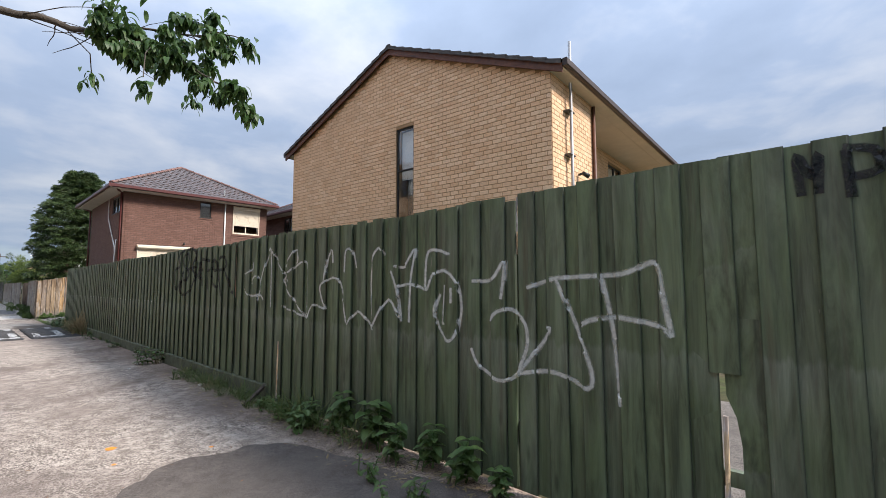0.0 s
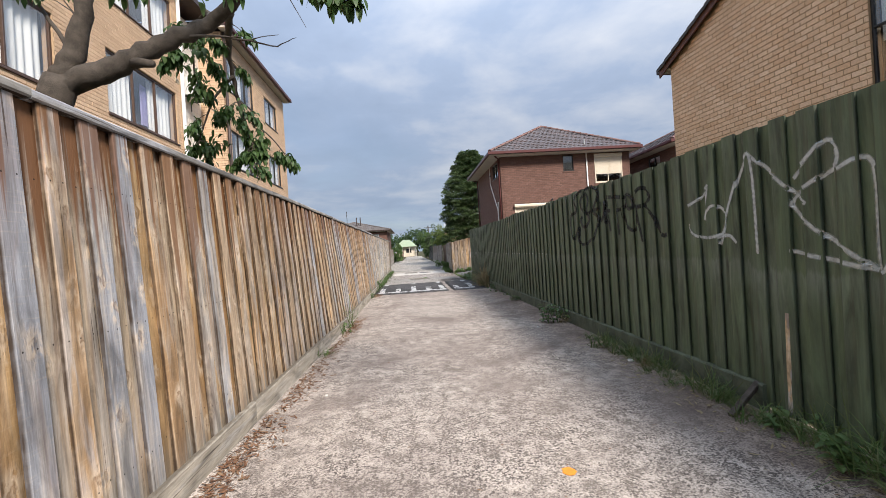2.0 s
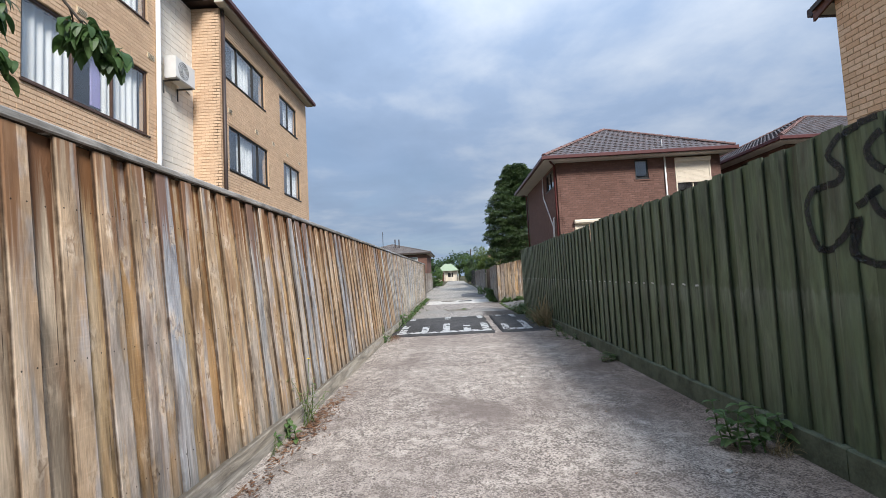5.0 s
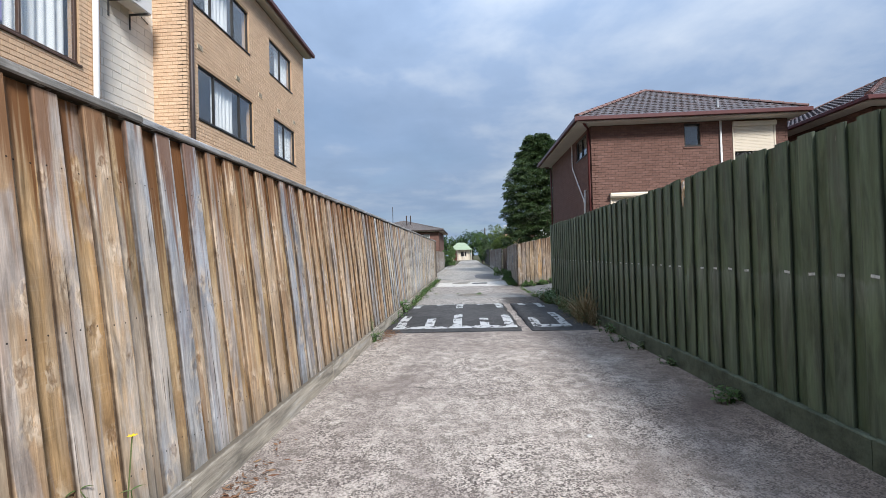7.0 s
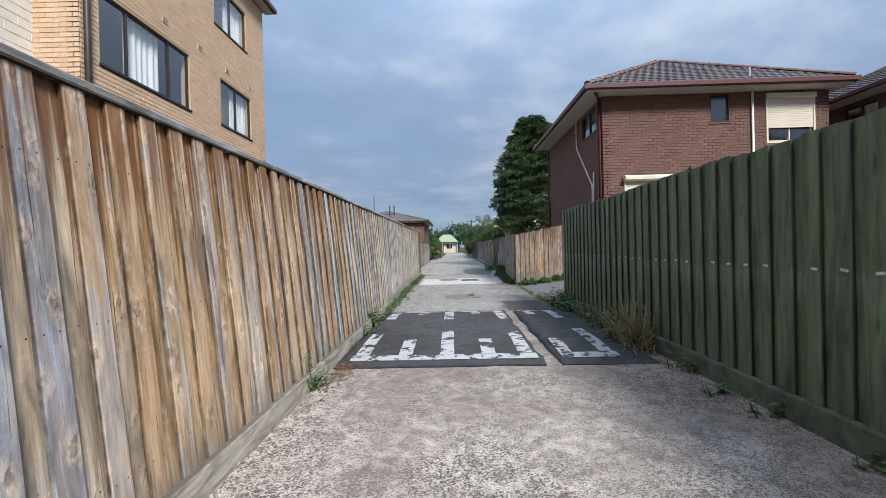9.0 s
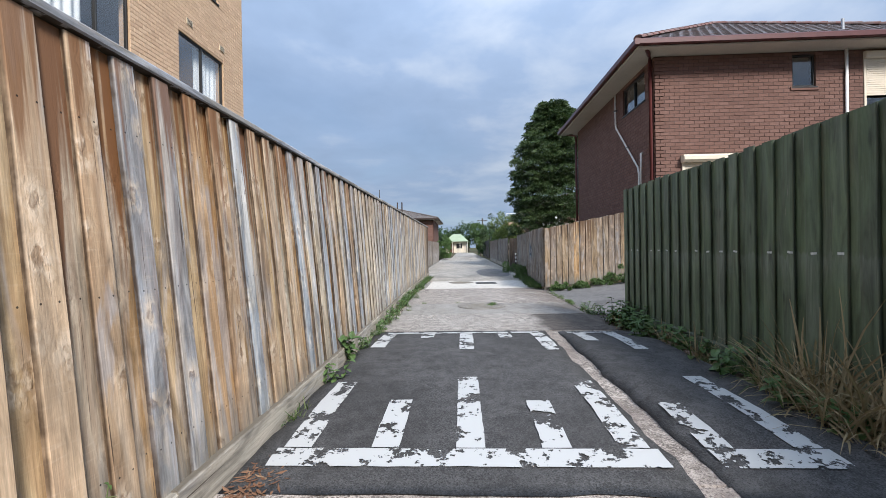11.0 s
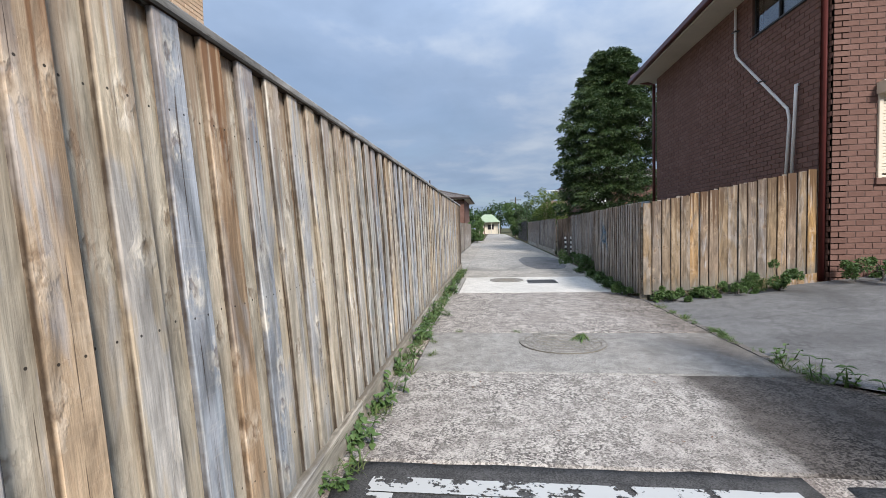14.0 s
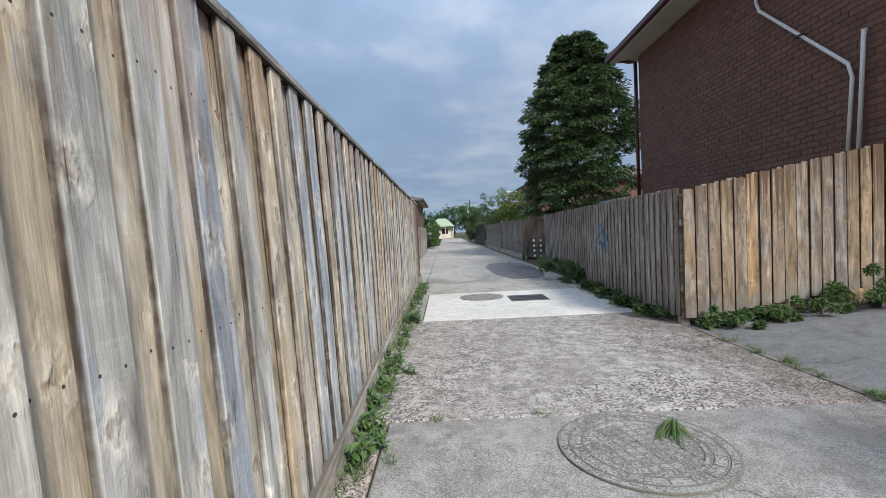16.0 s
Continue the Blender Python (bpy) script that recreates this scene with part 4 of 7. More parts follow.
    if cap:
        k, u = 0, -0.02
        while u < length:
            w = min(length + 0.02, u + (3.6, 4.2, 3.0)[k % 3])
            dz = 0.004 * (k % 2)
            part("cap", Mesh().bar(u, w - 0.004, -0.062, 0.05, zt(u) + dz, zt(u) + 0.042 + dz, 0.008), cap, t, "grey weathered timber capping")
            u, k = w, k + 1
    if plinth:
        hgt, mat, u0, u1, out = plinth
        u, k = u0, 0
        while u < u1:
            w = min(u1, u + 2.4)
            fa, fb, b = foot(u), foot(w), 0.01
            prof = ((-out, -0.12), (-out, hgt - b), (-out + b, hgt), (-step - 0.003, hgt), (-step - 0.003, -0.12))
            pb = Mesh()
            pb.v = [(u, y - fa, z) for y, z in prof] + [(w - 0.006, y - fb, z - 0.006 * (k % 2)) for y, z in prof]
            pb.f = [(i, 5 + i, 5 + (i + 1) % 5, (i + 1) % 5) for i in range(5)] + [(0, 1, 2, 3, 4), (9, 8, 7, 6, 5)]
            part("plinth", pb, mat, t, "rough timber plinth board")
            u, k = w, k + 1
    return t


left_len = 35.4
FOOT_U = (0.0, 9.0, 11.4, 14.0, 18.0, 21.0, 23.5, 26.0, 28.0, 36.0)
FOOT_D = (0.08, 0.10, 0.14, 0.20, 0.18, 0.18, 0.13, 0.08, 0.03, 0.0)


def tall_foot(u):
    """How far the foot of the leaning tall fence stands out into the lane."""
    return float(np.interp(u, FOOT_U, FOOT_D))


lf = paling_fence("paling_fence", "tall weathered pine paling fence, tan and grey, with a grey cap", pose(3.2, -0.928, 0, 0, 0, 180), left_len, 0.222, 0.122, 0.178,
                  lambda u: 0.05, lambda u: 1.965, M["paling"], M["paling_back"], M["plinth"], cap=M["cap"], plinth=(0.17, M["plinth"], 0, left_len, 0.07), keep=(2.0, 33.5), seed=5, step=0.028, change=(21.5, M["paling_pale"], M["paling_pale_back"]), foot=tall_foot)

GREEN0 = -21.22
hole_u = 20.15
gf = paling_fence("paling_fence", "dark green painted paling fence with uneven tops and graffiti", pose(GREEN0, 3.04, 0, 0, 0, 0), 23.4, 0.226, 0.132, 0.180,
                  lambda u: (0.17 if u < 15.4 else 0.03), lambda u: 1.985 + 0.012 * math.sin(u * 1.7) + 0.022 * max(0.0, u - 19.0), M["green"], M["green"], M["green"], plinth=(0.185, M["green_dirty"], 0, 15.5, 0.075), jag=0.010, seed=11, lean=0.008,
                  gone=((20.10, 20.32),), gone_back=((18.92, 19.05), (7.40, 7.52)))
# split paling, hole and leaning offcuts on the green fence
part("split_paling", board_mesh(0.036, 71), M["raw"], gf, "pale split raw timber edge", m=pose(15.69, -0.03, 0.06, 0, 1.6, 0) @ Matrix.Diagonal((1, 1, 0.66, 1)))
part("split_paling", board_mesh(0.138, 72), M["green"], gf, m=pose(20.227, -0.021, 0.93, 0, 0, 0) @ Matrix.Diagonal((1, 1, 1.08, 1)))
part("split_paling", board_mesh(0.125, 73), M["green"], gf, m=pose(20.130, -0.002, 0.02, 0, 0.3, 0) @ Matrix.Diagonal((1, 1, 1.99, 1)))
part("split_paling", board_mesh(0.19, 80), M["green"], gf, m=pose(20.335, 0.0, 1.10, 0, 0, 0) @ Matrix.Diagonal((1, 1, 0.92, 1)))
# torn board beside the hole: it narrows upwards along a ragged split
torn, cut = Mesh(), ((0.02, 0.29), (0.39, 0.29), (0.59, 0.287), (0.72, 0.262), (0.82, 0.232), (0.94, 0.222), (1.2, 0.20))
for z, u in cut:
    torn.v += [(20.0 + u + 0.008 * noise.noise((z * 9, 1, 2)), -0.020, z), (20.42, -0.020, z), (20.42, -0.001, z), (20.0 + u + 0.012 * noise.noise((z * 9, 1, 2)), -0.001, z)]
torn.f = [(4 * k + a, 4 * k + (a + 1) % 4, 4 * k + 4 + (a + 1) % 4, 4 * k + 4 + a) for k in range(len(cut) - 1) for a in range(4)] + [(3, 2, 1, 0), (24, 25, 26, 27)]
part("split_paling", torn, M["green"], gf, "torn green board beside a hole")
part("split_paling", board_mesh(0.022, 75), M["raw"], gf, "raw broken edge", m=pose(20.208, -0.006, 0.02, 0, 0.8, 0) @ Matrix.Diagonal((1, 1, 0.70, 1)))
# narrow board that leaves an open slit, and a board snapped off at its top
part("split_paling", board_mesh(0.088, 76), M["green"], gf, m=pose(18.958, -0.002, 0.03, 0, 0.2, 0) @ Matrix.Diagonal((1, 1, 1.93, 1)))
part("split_paling", board_mesh(0.012, 77), M["raw"], gf, "pale raw sliver beside a slit", m=pose(19.026, -0.012, 1.58, 0, 0.4, 0) @ Matrix.Diagonal((1, 1, 0.40, 1)))
part("split_paling", board_mesh(0.170, 78), M["green"], gf, m=pose(7.458, -0.001, 0.17, 0, 0, 0) @ Matrix.Diagonal((1, 1, 1.62, 1)))
part("split_paling", board_mesh(0.040, 79), M["raw"], gf, "snapped raw splinter", m=pose(7.428, -0.004, 1.70, 0, 0.5, 0) @ Matrix.Diagonal((1, 1, 0.27, 1)))

wf1 = paling_fence("paling_fence", "short orange-brown pine paling fence stepping up beside a driveway", pose(-25.80, 2.62, 0, 0, 0, 90), 2.86, 0.148, 0.136, 0.12,
                   lambda u: 0.08 + 0.13 * u, lambda u: 1.60 + 0.187 * u, M["paling_brown"], M["paling_grey"], M["plinth"], plinth=None, jag=0.012, seed=21, rails=(0.3, 1.1), change=(1.9, M["paling_warm"], M["paling_brown"]))
part("plinth", Mesh().add([(1.7, -0.05, 0.12), (2.86, -0.05, 0.30), (2.86, -0.045, 0.30), (1.7, -0.045, 0.12), (1.7, -0.05, 0.30), (2.86, -0.05, 0.45), (2.86, -0.02, 0.45), (1.7, -0.02, 0.30)],
     [(3, 2, 1, 0), (4, 5, 6, 7), (0, 1, 5, 4), (1, 2, 6, 5), (2, 3, 7, 6), (3, 0, 4, 7)]), M["paling_warm"], wf1, "sloping rough plinth board")
wf2 = paling_fence("paling_fence", "greyed pine paling fence along the lane with faint blue scribble", pose(-34.9, 3.06, 0, 0, 0, -2.77), 9.10, 0.18, 0.10, 0.11,
                   lambda u: 0.05 + 0.02 * max(0, u - 7), lambda u: 1.64 + 0.006 * math.sin(u * 3), M["paling_grey"], M["paling_grey"], M["plinth"], jag=0.012, seed=31, rails=(0.3, 1.1), step=0.018)
paling_fence("paling_fence", "old grey paling fence further along the lane", pose(-54.4, 3.0, 0, 0, 0, 0), 15.6, 0.2, 0.12, 0.11, lambda u: 0.14, lambda u: 1.62, M["paling_grey"], M["paling_grey"], M["plinth"], plinth=(0.2, M["plinth"], 0, 15.6, 0.06), jag=0.02, seed=41, keep=(9, 15.7), rails=(0.3, 1.1))
paling_fence("paling_fence", "short dark paling return fence beside a gateway", pose(-38.75, 3.06, 0, 0, 0, 90), 3.2, 0.2, 0.12, 0.11, lambda u: 0.05, lambda u: 1.6, M["paling_dark"], M["paling_dark"], M["plinth"], jag=0.02, seed=43, rails=(0.3, 1.1))
paling_fence("paling_fence", "dark timber fence closing a gateway", pose(-38.7, 5.9, 0, 0, 0, 0), 4.2, 0.2, 0.12, 0.11, lambda u: 0.05, lambda u: 1.7, M["paling_dark"], M["paling_dark"], M["plinth"], jag=0.03, seed=45, rails=(0.3, 1.0))
paling_fence("paling_fence", "old grey paling fence beyond the gap in the tall fence", pose(-37.2, -1.45, 0, 0, 0, 180), 13.0, 0.2, 0.12, 0.11, lambda u: 0.05, lambda u: 1.55, M["paling_grey"], M["paling_grey"], M["plinth"], jag=0.02, seed=47, keep=(0, 5), rails=(0.3, 1.1))
paling_fence("paling_fence", "grey paling fence set back across the gap", pose(-37.2, -3.6, 0, 0, 0, 90), 2.15, 0.2, 0.12, 0.11, lambda u: 0.05, lambda u: 1.55, M["paling_grey"], M["paling_grey"], M["plinth"], jag=0.02, seed=49, rails=(0.3, 1.1))


# ---- graffiti ----
def face_y(x):
    """The green fence's painted surface at x."""
    u = (x - GREEN0) % 0.226
    return 3.04 - (0.0475 if abs(u - 0.113) < 0.068 else 0.0225)


def strokes(name, label, material, lines, width, parent_y=face_y, drip=0.0):
    tag = thing(name, label, "graffiti", pose(0, 0, 0))
    for line in lines:
        s = Mesh()
        pts = []
        for k in range(len(line) - 1):
            p0, p1, p2, p3 = line[max(k - 1, 0)], line[k], line[k + 1], line[min(k + 2, len(line) - 1)]
            n = max(3, int(math.hypot(p2[0] - p1[0], p2[1] - p1[1]) / 0.03))
            for i in range(n):
                t = i / n
                q = []
                for c in (0, 1):
                    a, b, d, f = p0[c], p1[c], p2[c], p3[c]
                    cr = 0.5 * (2 * b + (d - a) * t + (2 * a - 5 * b + 4 * d - f) * t * t + (3 * b - a - 3 * d + f) * t ** 3)
                    q.append(0.92 * cr + 0.08 * (b + (d - b) * t))
                pts.append(q)
        pts.append(list(line[-1]))
        for k, (x, z) in enumerate(pts):
            (xa, za), (xb, zb) = pts[max(k - 1, 0)], pts[min(k + 1, len(pts) - 1)]
            d = math.hypot(xb - xa, zb - za) or 1e-6
            ox, oz = -(zb - za) / d * width / 2, (xb - xa) / d * width / 2
            s.v += [(x - ox, parent_y(x - ox) - 0.004, z - oz), (x, parent_y(x) - 0.004, z), (x + ox, parent_y(x + ox) - 0.004, z + oz)]
        for k in range(len(pts) - 1):
            for c in (0, 1):
                a = 3 * k + c
                s.f.append((a, a + 3, a + 4, a + 1))
                v0 = 0.5 * c
                s.uv += [(0, v0), (1, v0), (1, v0 + 0.5), (0, v0 + 0.5)]
        part("stroke", s, material, tag).visible_shadow = False
    return tag


W = []
W += [[(-6.5, 1.52), (-6.35, 1.56), (-6.26, 1.62), (-6.21, 1.67)], [(-6.21, 1.67), (-6.24, 1.56), (-6.3, 1.39)], [(-6.3, 1.39), (-6.19, 1.49), (-6.09, 1.47), (-6.04, 1.4), (-6.07, 1.3), (-6.13, 1.25), (-6.3, 1.24), (-6.43, 1.28), (-6.51, 1.37)], [(-6.13, 1.24), (-5.99, 1.25), (-5.92, 1.19)], [(-6.12, 1.18), (-5.77, 1.83), (-5.72, 1.11)], [(-5.77, 1.83), (-5.32, 1.42)]]
W += [[(-5.42, 1.59), (-5.18, 1.78), (-5.11, 1.63), (-5.43, 1.42), (-4.93, 1.03)], [(-5.46, 1.13), (-4.93, 1.03)], [(-5.11, 1.60), (-4.93, 1.60), (-4.91, 1.03), (-4.78, 1.16), (-4.54, 1.13)]]
W += [[(-4.58, 1.39), (-4.51, 1.68), (-4.42, 1.73), (-4.40, 1.60)], [(-4.54, 1.13), (-4.63, 1.37), (-4.32, 1.43), (-4.16, 1.01)], [(-4.20, 1.50), (-4.18, 1.71), (-4.09, 1.71), (-4.03, 1.54)]]
W += [[(-4.15, 0.99), (-4.07, 1.08), (-3.94, 1.12), (-3.75, 0.96)], [(-3.60, 1.64), (-3.67, 1.71), (-3.76, 1.62), (-3.80, 1.41), (-3.77, 0.98)], [(-3.77, 0.98), (-3.60, 1.21), (-3.49, 1.23), (-3.38, 1.06)]]
W += [[(-3.50, 1.50), (-3.42, 1.32), (-3.38, 1.06)], [(-3.46, 1.54), (-3.33, 1.53), (-3.19, 1.67), (-3.24, 1.42), (-3.26, 1.06)], [(-3.42, 1.36), (-3.25, 1.38), (-3.07, 1.33)]]
W += [[(-2.80, 1.61), (-3.03, 1.64), (-3.06, 1.33), (-2.98, 1.46), (-2.85, 1.48), (-2.74, 1.39), (-2.70, 1.20), (-2.74, 1.01), (-2.82, 0.94), (-2.92, 1.02), (-2.97, 1.16), (-2.92, 1.30)], [(-2.87, 1.37), (-2.89, 1.06)], [(-2.79, 1.35), (-2.79, 1.23)]]
strokes("graffiti_writing", "row of thin white spray-painted letters and numbers on green palings", M["spray_white"], W, 0.042)
W = [[(-2.58, 1.40), (-2.40, 1.41), (-2.29, 1.53), (-2.32, 1.27)], [(-2.43, 1.11), (-2.36, 1.18), (-2.24, 1.20), (-2.13, 1.12), (-2.11, 0.97), (-2.19, 0.78)], [(-2.59, 0.91), (-2.51, 0.78), (-2.34, 0.71), (-2.19, 0.78), (-1.95, 1.07), (-1.98, 1.09)]]
W += [[(-2.19, 0.78), (-1.91, 0.82), (-1.70, 0.75), (-1.67, 0.85), (-1.75, 1.07), (-1.89, 1.40)], [(-2.11, 1.35), (-1.89, 1.41), (-1.48, 1.43), (-1.30, 1.49), (-1.26, 1.32), (-1.22, 1.09)], [(-1.22, 1.09), (-1.28, 1.14), (-1.49, 1.18), (-1.66, 1.16), (-1.74, 1.12)], [(-1.60, 1.41), (-1.54, 1.09), (-1.51, 0.68)]]
strokes("graffiti_writing", "large white spray-painted tag on green palings", M["spray_white"], W, 0.043)
W = [[(-8.64, 1.99), (-8.54, 1.99), (-8.39, 1.94), (-8.36, 1.84), (-8.47, 1.72), (-8.70, 1.64), (-8.88, 1.72), (-8.93, 1.83), (-8.82, 1.91), (-8.70, 1.91), (-8.65, 1.81), (-8.73, 1.68), (-8.64, 1.58), (-8.68, 1.51), (-8.87, 1.47), (-8.93, 1.58), (-8.87, 1.61), (-9.05, 1.54)]]
W += [[(-8.60, 1.98), (-8.83, 1.98), (-9.05, 1.96), (-9.17, 1.86), (-9.09, 1.75), (-9.13, 1.69), (-9.29, 1.68), (-9.36, 1.56), (-9.29, 1.32), (-9.13, 1.37), (-9.04, 1.47), (-9.07, 1.28), (-8.91, 1.22), (-8.65, 1.27), (-8.48, 1.36), (-8.38, 1.49), (-8.39, 1.59), (-8.55, 1.66), (-8.36, 1.68), (-8.28, 1.76)]]
W += [[(-8.27, 1.76), (-8.31, 1.59), (-8.29, 1.51), (-8.19, 1.58), (-8.15, 1.76), (-8.16, 1.49), (-8.12, 1.52)], [(-8.14, 1.80), (-7.90, 1.775), (-7.63, 1.74)], [(-8.10, 1.75), (-8.06, 1.57), (-8.01, 1.37)], [(-8.14, 1.63), (-7.99, 1.62)]]
W += [[(-7.86, 1.75), (-7.83, 1.56), (-7.79, 1.32)], [(-7.88, 1.61), (-7.68, 1.61)], [(-7.54, 1.76), (-7.59, 1.75), (-7.59, 1.68), (-7.54, 1.60), (-7.46, 1.62), (-7.47, 1.71), (-7.54, 1.76)]]
W += [[(-7.61, 1.63), (-7.69, 1.63), (-7.69, 1.53), (-7.59, 1.41), (-7.48, 1.36), (-7.41, 1.39), (-7.38, 1.48), (-7.38, 1.58)], [(-7.40, 1.75), (-7.39, 1.65), (-7.36, 1.51), (-7.27, 1.23)]]
W += [[(-7.40, 1.75), (-7.30, 1.79), (-7.21, 1.78), (-7.11, 1.71), (-7.10, 1.66), (-7.24, 1.61), (-7.38, 1.60)], [(-7.24, 1.61), (-7.12, 1.54), (-7.03, 1.45), (-6.98, 1.34), (-6.88, 1.28), (-6.82, 1.29)]]
strokes("graffiti_writing", "black spray-painted looping tag on green palings", M["spray_black"], W, 0.050)
W = [[(-0.65, 1.77), (-0.66, 1.96), (-0.61, 1.85), (-0.58, 1.95), (-0.59, 1.77)], [(-0.49, 1.95), (-0.48, 1.74)], [(-0.50, 1.96), (-0.40, 1.94), (-0.39, 1.85), (-0.49, 1.83)]]
strokes("graffiti_writing", "thick black sprayed letters at the fence top", M["spray_black"], W, 0.046)
W = []
for k in range(46):
    x = -20.9 + k * 0.226
    if k % 5 != 2:
        W.append([(x + 0.02, 1.07 + 0.006 * (k % 3)), (x + 0.075, 1.075)])
strokes("paint_dabs", "row of small white paint dabs across green palings", M["dash_white"], W, 0.03)
strokes("graffiti_writing", "faint blue scribble on grey palings", M["spray_blue"], [[(-29.2, 0.75), (-29.0, 1.05), (-28.85, 1.25), (-28.6, 0.95), (-28.4, 0.72)], [(-28.95, 1.0), (-28.7, 1.15), (-28.5, 1.0), (-28.75, 0.85), (-28.9, 0.95)], [(-29.0, 0.9), (-28.6, 0.9)]], 0.10, lambda x: 3.06 - 0.0484 * (x + 34.9) - 0.045)


def smooth_path(pts, n=5):
    """A smooth curve through points."""
    out = []
    pts = [Vector(p) for p in pts]
    for k in range(len(pts) - 1):
        p0, p1, p2, p3 = pts[max(k - 1, 0)], pts[k], pts[k + 1], pts[min(k + 2, len(pts) - 1)]
        for i in range(n):
            t = i / n
            out.append(0.5 * (2 * p1 + (p2 - p0) * t + (2 * p0 - 5 * p1 + 4 * p2 - p3) * t * t + (3 * p1 - p0 - 3 * p2 + p3) * t ** 3))
    out.append(pts[-1])
    return out


def crack(points, width, seed):
    """A jagged open crack, a thin dark ribbon in the slab."""
    rr = random.Random(seed)
    s = Mesh()
    p = smooth_path([(x, y, 0.0015) for x, y in points], 14)
    p = [q + Vector((rr.uniform(-1, 1) * 0.018, rr.uniform(-1, 1) * 0.018, 0)) for q in p]
    for k, q in enumerate(p):
        d = (p[min(k + 1, len(p) - 1)] - p[max(k - 1, 0)]).normalized()
        w = width * rr.uniform(0.3, 1.0)
        s.v += [tuple(q + Vector((-d.y, d.x, 0)) * w), tuple(q - Vector((-d.y, d.x, 0)) * w)]
    s.f += [(2 * k, 2 * k + 1, 2 * k + 3, 2 * k + 2) for k in range(len(p) - 1)]
    return tagged(part("crack", s, M["plastic_black"]), "thin dark crack across the concrete", "crack", kind="structure")


crack([(-13.3, 0.1), (-13.2, 0.9), (-13.35, 1.6), (-13.1, 2.5)], 0.004, 1)
crack([(-23.39, 0.75), (-23.42, 0.82), (-23.30, 0.95), (-23.35, 1.15)][1:], 0.004, 2)
crack([(-8.2, 1.6), (-8.5, 2.0), (-8.4, 2.5)], 0.003, 3)
crack([(-22.5, 1.1), (-22.3, 1.5), (-22.35, 2.2)], 0.002, 4)


# ---- building kit ----
def brick_wall(parent, m, width, height, key, holes=(), zmin=0.0, course=0.086, length=0.24, thick=0.22, top=None, near=None, count=0, extra=()):
    """A wall with its face on local y=0: a mortar body with real openings, and bricks standing proud of it.
    top(u): the gable's underside; near: (u, z) round which single bricks are objects of their own."""
    us = sorted({0.0, width, *[h[0] for h in holes], *[h[1] for h in holes]})
    zs = sorted({zmin, height, *[h[2] for h in holes], *[h[3] for h in holes]})
    body = Mesh()
    for a, b in zip(us, us[1:]):
        for c, d in zip(zs, zs[1:]):
            mu, mz = (a + b) / 2, (c + d) / 2
            if any(h[0] < mu < h[1] and h[2] < mz < h[3] for h in holes):
                continue
            body.box(a, b, 0, thick, c, d)
    wall = part("wall", body.weld(), M["mortar_" + key], parent, m=m)
    if top:
        a, h2 = width / 2, top(width / 2)
        z0 = height + 0.0005
        gb = Mesh().add([(0, 0, z0), (width, 0, z0), (width, 0, top(width)), (a, 0, h2), (0, 0, top(0)), (0, thick, z0), (width, thick, z0), (width, thick, top(width)), (a, thick, h2), (0, thick, top(0))],
                        [(0, 1, 2, 3, 4), (9, 8, 7, 6, 5), (2, 7, 8, 3), (3, 8, 9, 4)])
        part("gable", gb, M["mortar_" + key], wall)
    one = Mesh()
    lw, lh, j = length - 0.010, course - 0.011, 0.007
    b = 0.004

    def one_brick(x0, x1, z0, z1, proud):
        p = [(x0, 0.002, z0), (x1, 0.002, z0), (x1, 0.002, z1), (x0, 0.002, z1), (x0 + b, -proud, z0 + b), (x1 - b, -proud, z0 + b), (x1 - b, -proud, z1 - b), (x0 + b, -proud, z1 - b)]
        return p, [(4, 5, 6, 7), (0, 1, 5, 4), (1, 2, 6, 5), (2, 3, 7, 6), (3, 0, 4, 7)]

    rows = []
    r = random.Random(len(holes) + int(width * 10))
    k = 0
    z = zmin
    ztop = max(height, max(top(width * i / 40) for i in range(41))) if top else height
    while z + course <= ztop + 0.02:
        u = -length / 2 if k % 2 else 0.0
        while u < width:
            a, c = max(u, 0.0) + 0.005, min(u + length, width) - 0.005
            u += length
            if c - a < 0.03:
                continue
            z0, z1 = z + 0.0055, z + course - 0.0055
            if top and z1 > height and (z1 > top(a) - 0.01 or z1 > top(c) - 0.01):
                continue
            if z1 > height and not top:
                continue
            cut = [(a, c)]
            for h in holes:
                if z1 > h[2] + 0.01 and z0 < h[3] - 0.01:
                    nxt = []
                    for p, q in cut:
                        if q <= h[0] or p >= h[1]:
                            nxt.append((p, q))
                        else:
                            if h[0] - p > 0.03:
                                nxt.append((p, h[0] - 0.002))
                            if q - h[1] > 0.03:
                                nxt.append((h[1] + 0.002, q))
                    cut = nxt
            for p, q in cut:
                rows.append((p, q, z0, z1))
        z += course
        k += 1
    single = []
    if near and count:
        full = [w for w in rows if abs(w[1] - w[0] - (length - 0.01)) < 1e-4]
        full.sort(key=lambda w: (w[0] - near[0]) ** 2 + (w[2] - near[1]) ** 2)
        single = full[:count]
    chosen = set(single)
    s = Mesh()
    for w in rows:
        if w not in chosen:
            s.add(*one_brick(*w, j + r.uniform(-0.002, 0.002)))
    tagged(part("brickwork", s, M[key if key != "white" else "white_brick"], wall), kind="stuff")
    if single:
        p, f = one_brick(0, length - 0.01, 0, course - 0.011, j)
        me = Mesh().add(p, f).data("brick", M[key + "_one"])
        for w in single:
            part("brick", me, None, wall, m=pose(w[0], r.uniform(-0.001, 0.001), w[2]))
    return wall


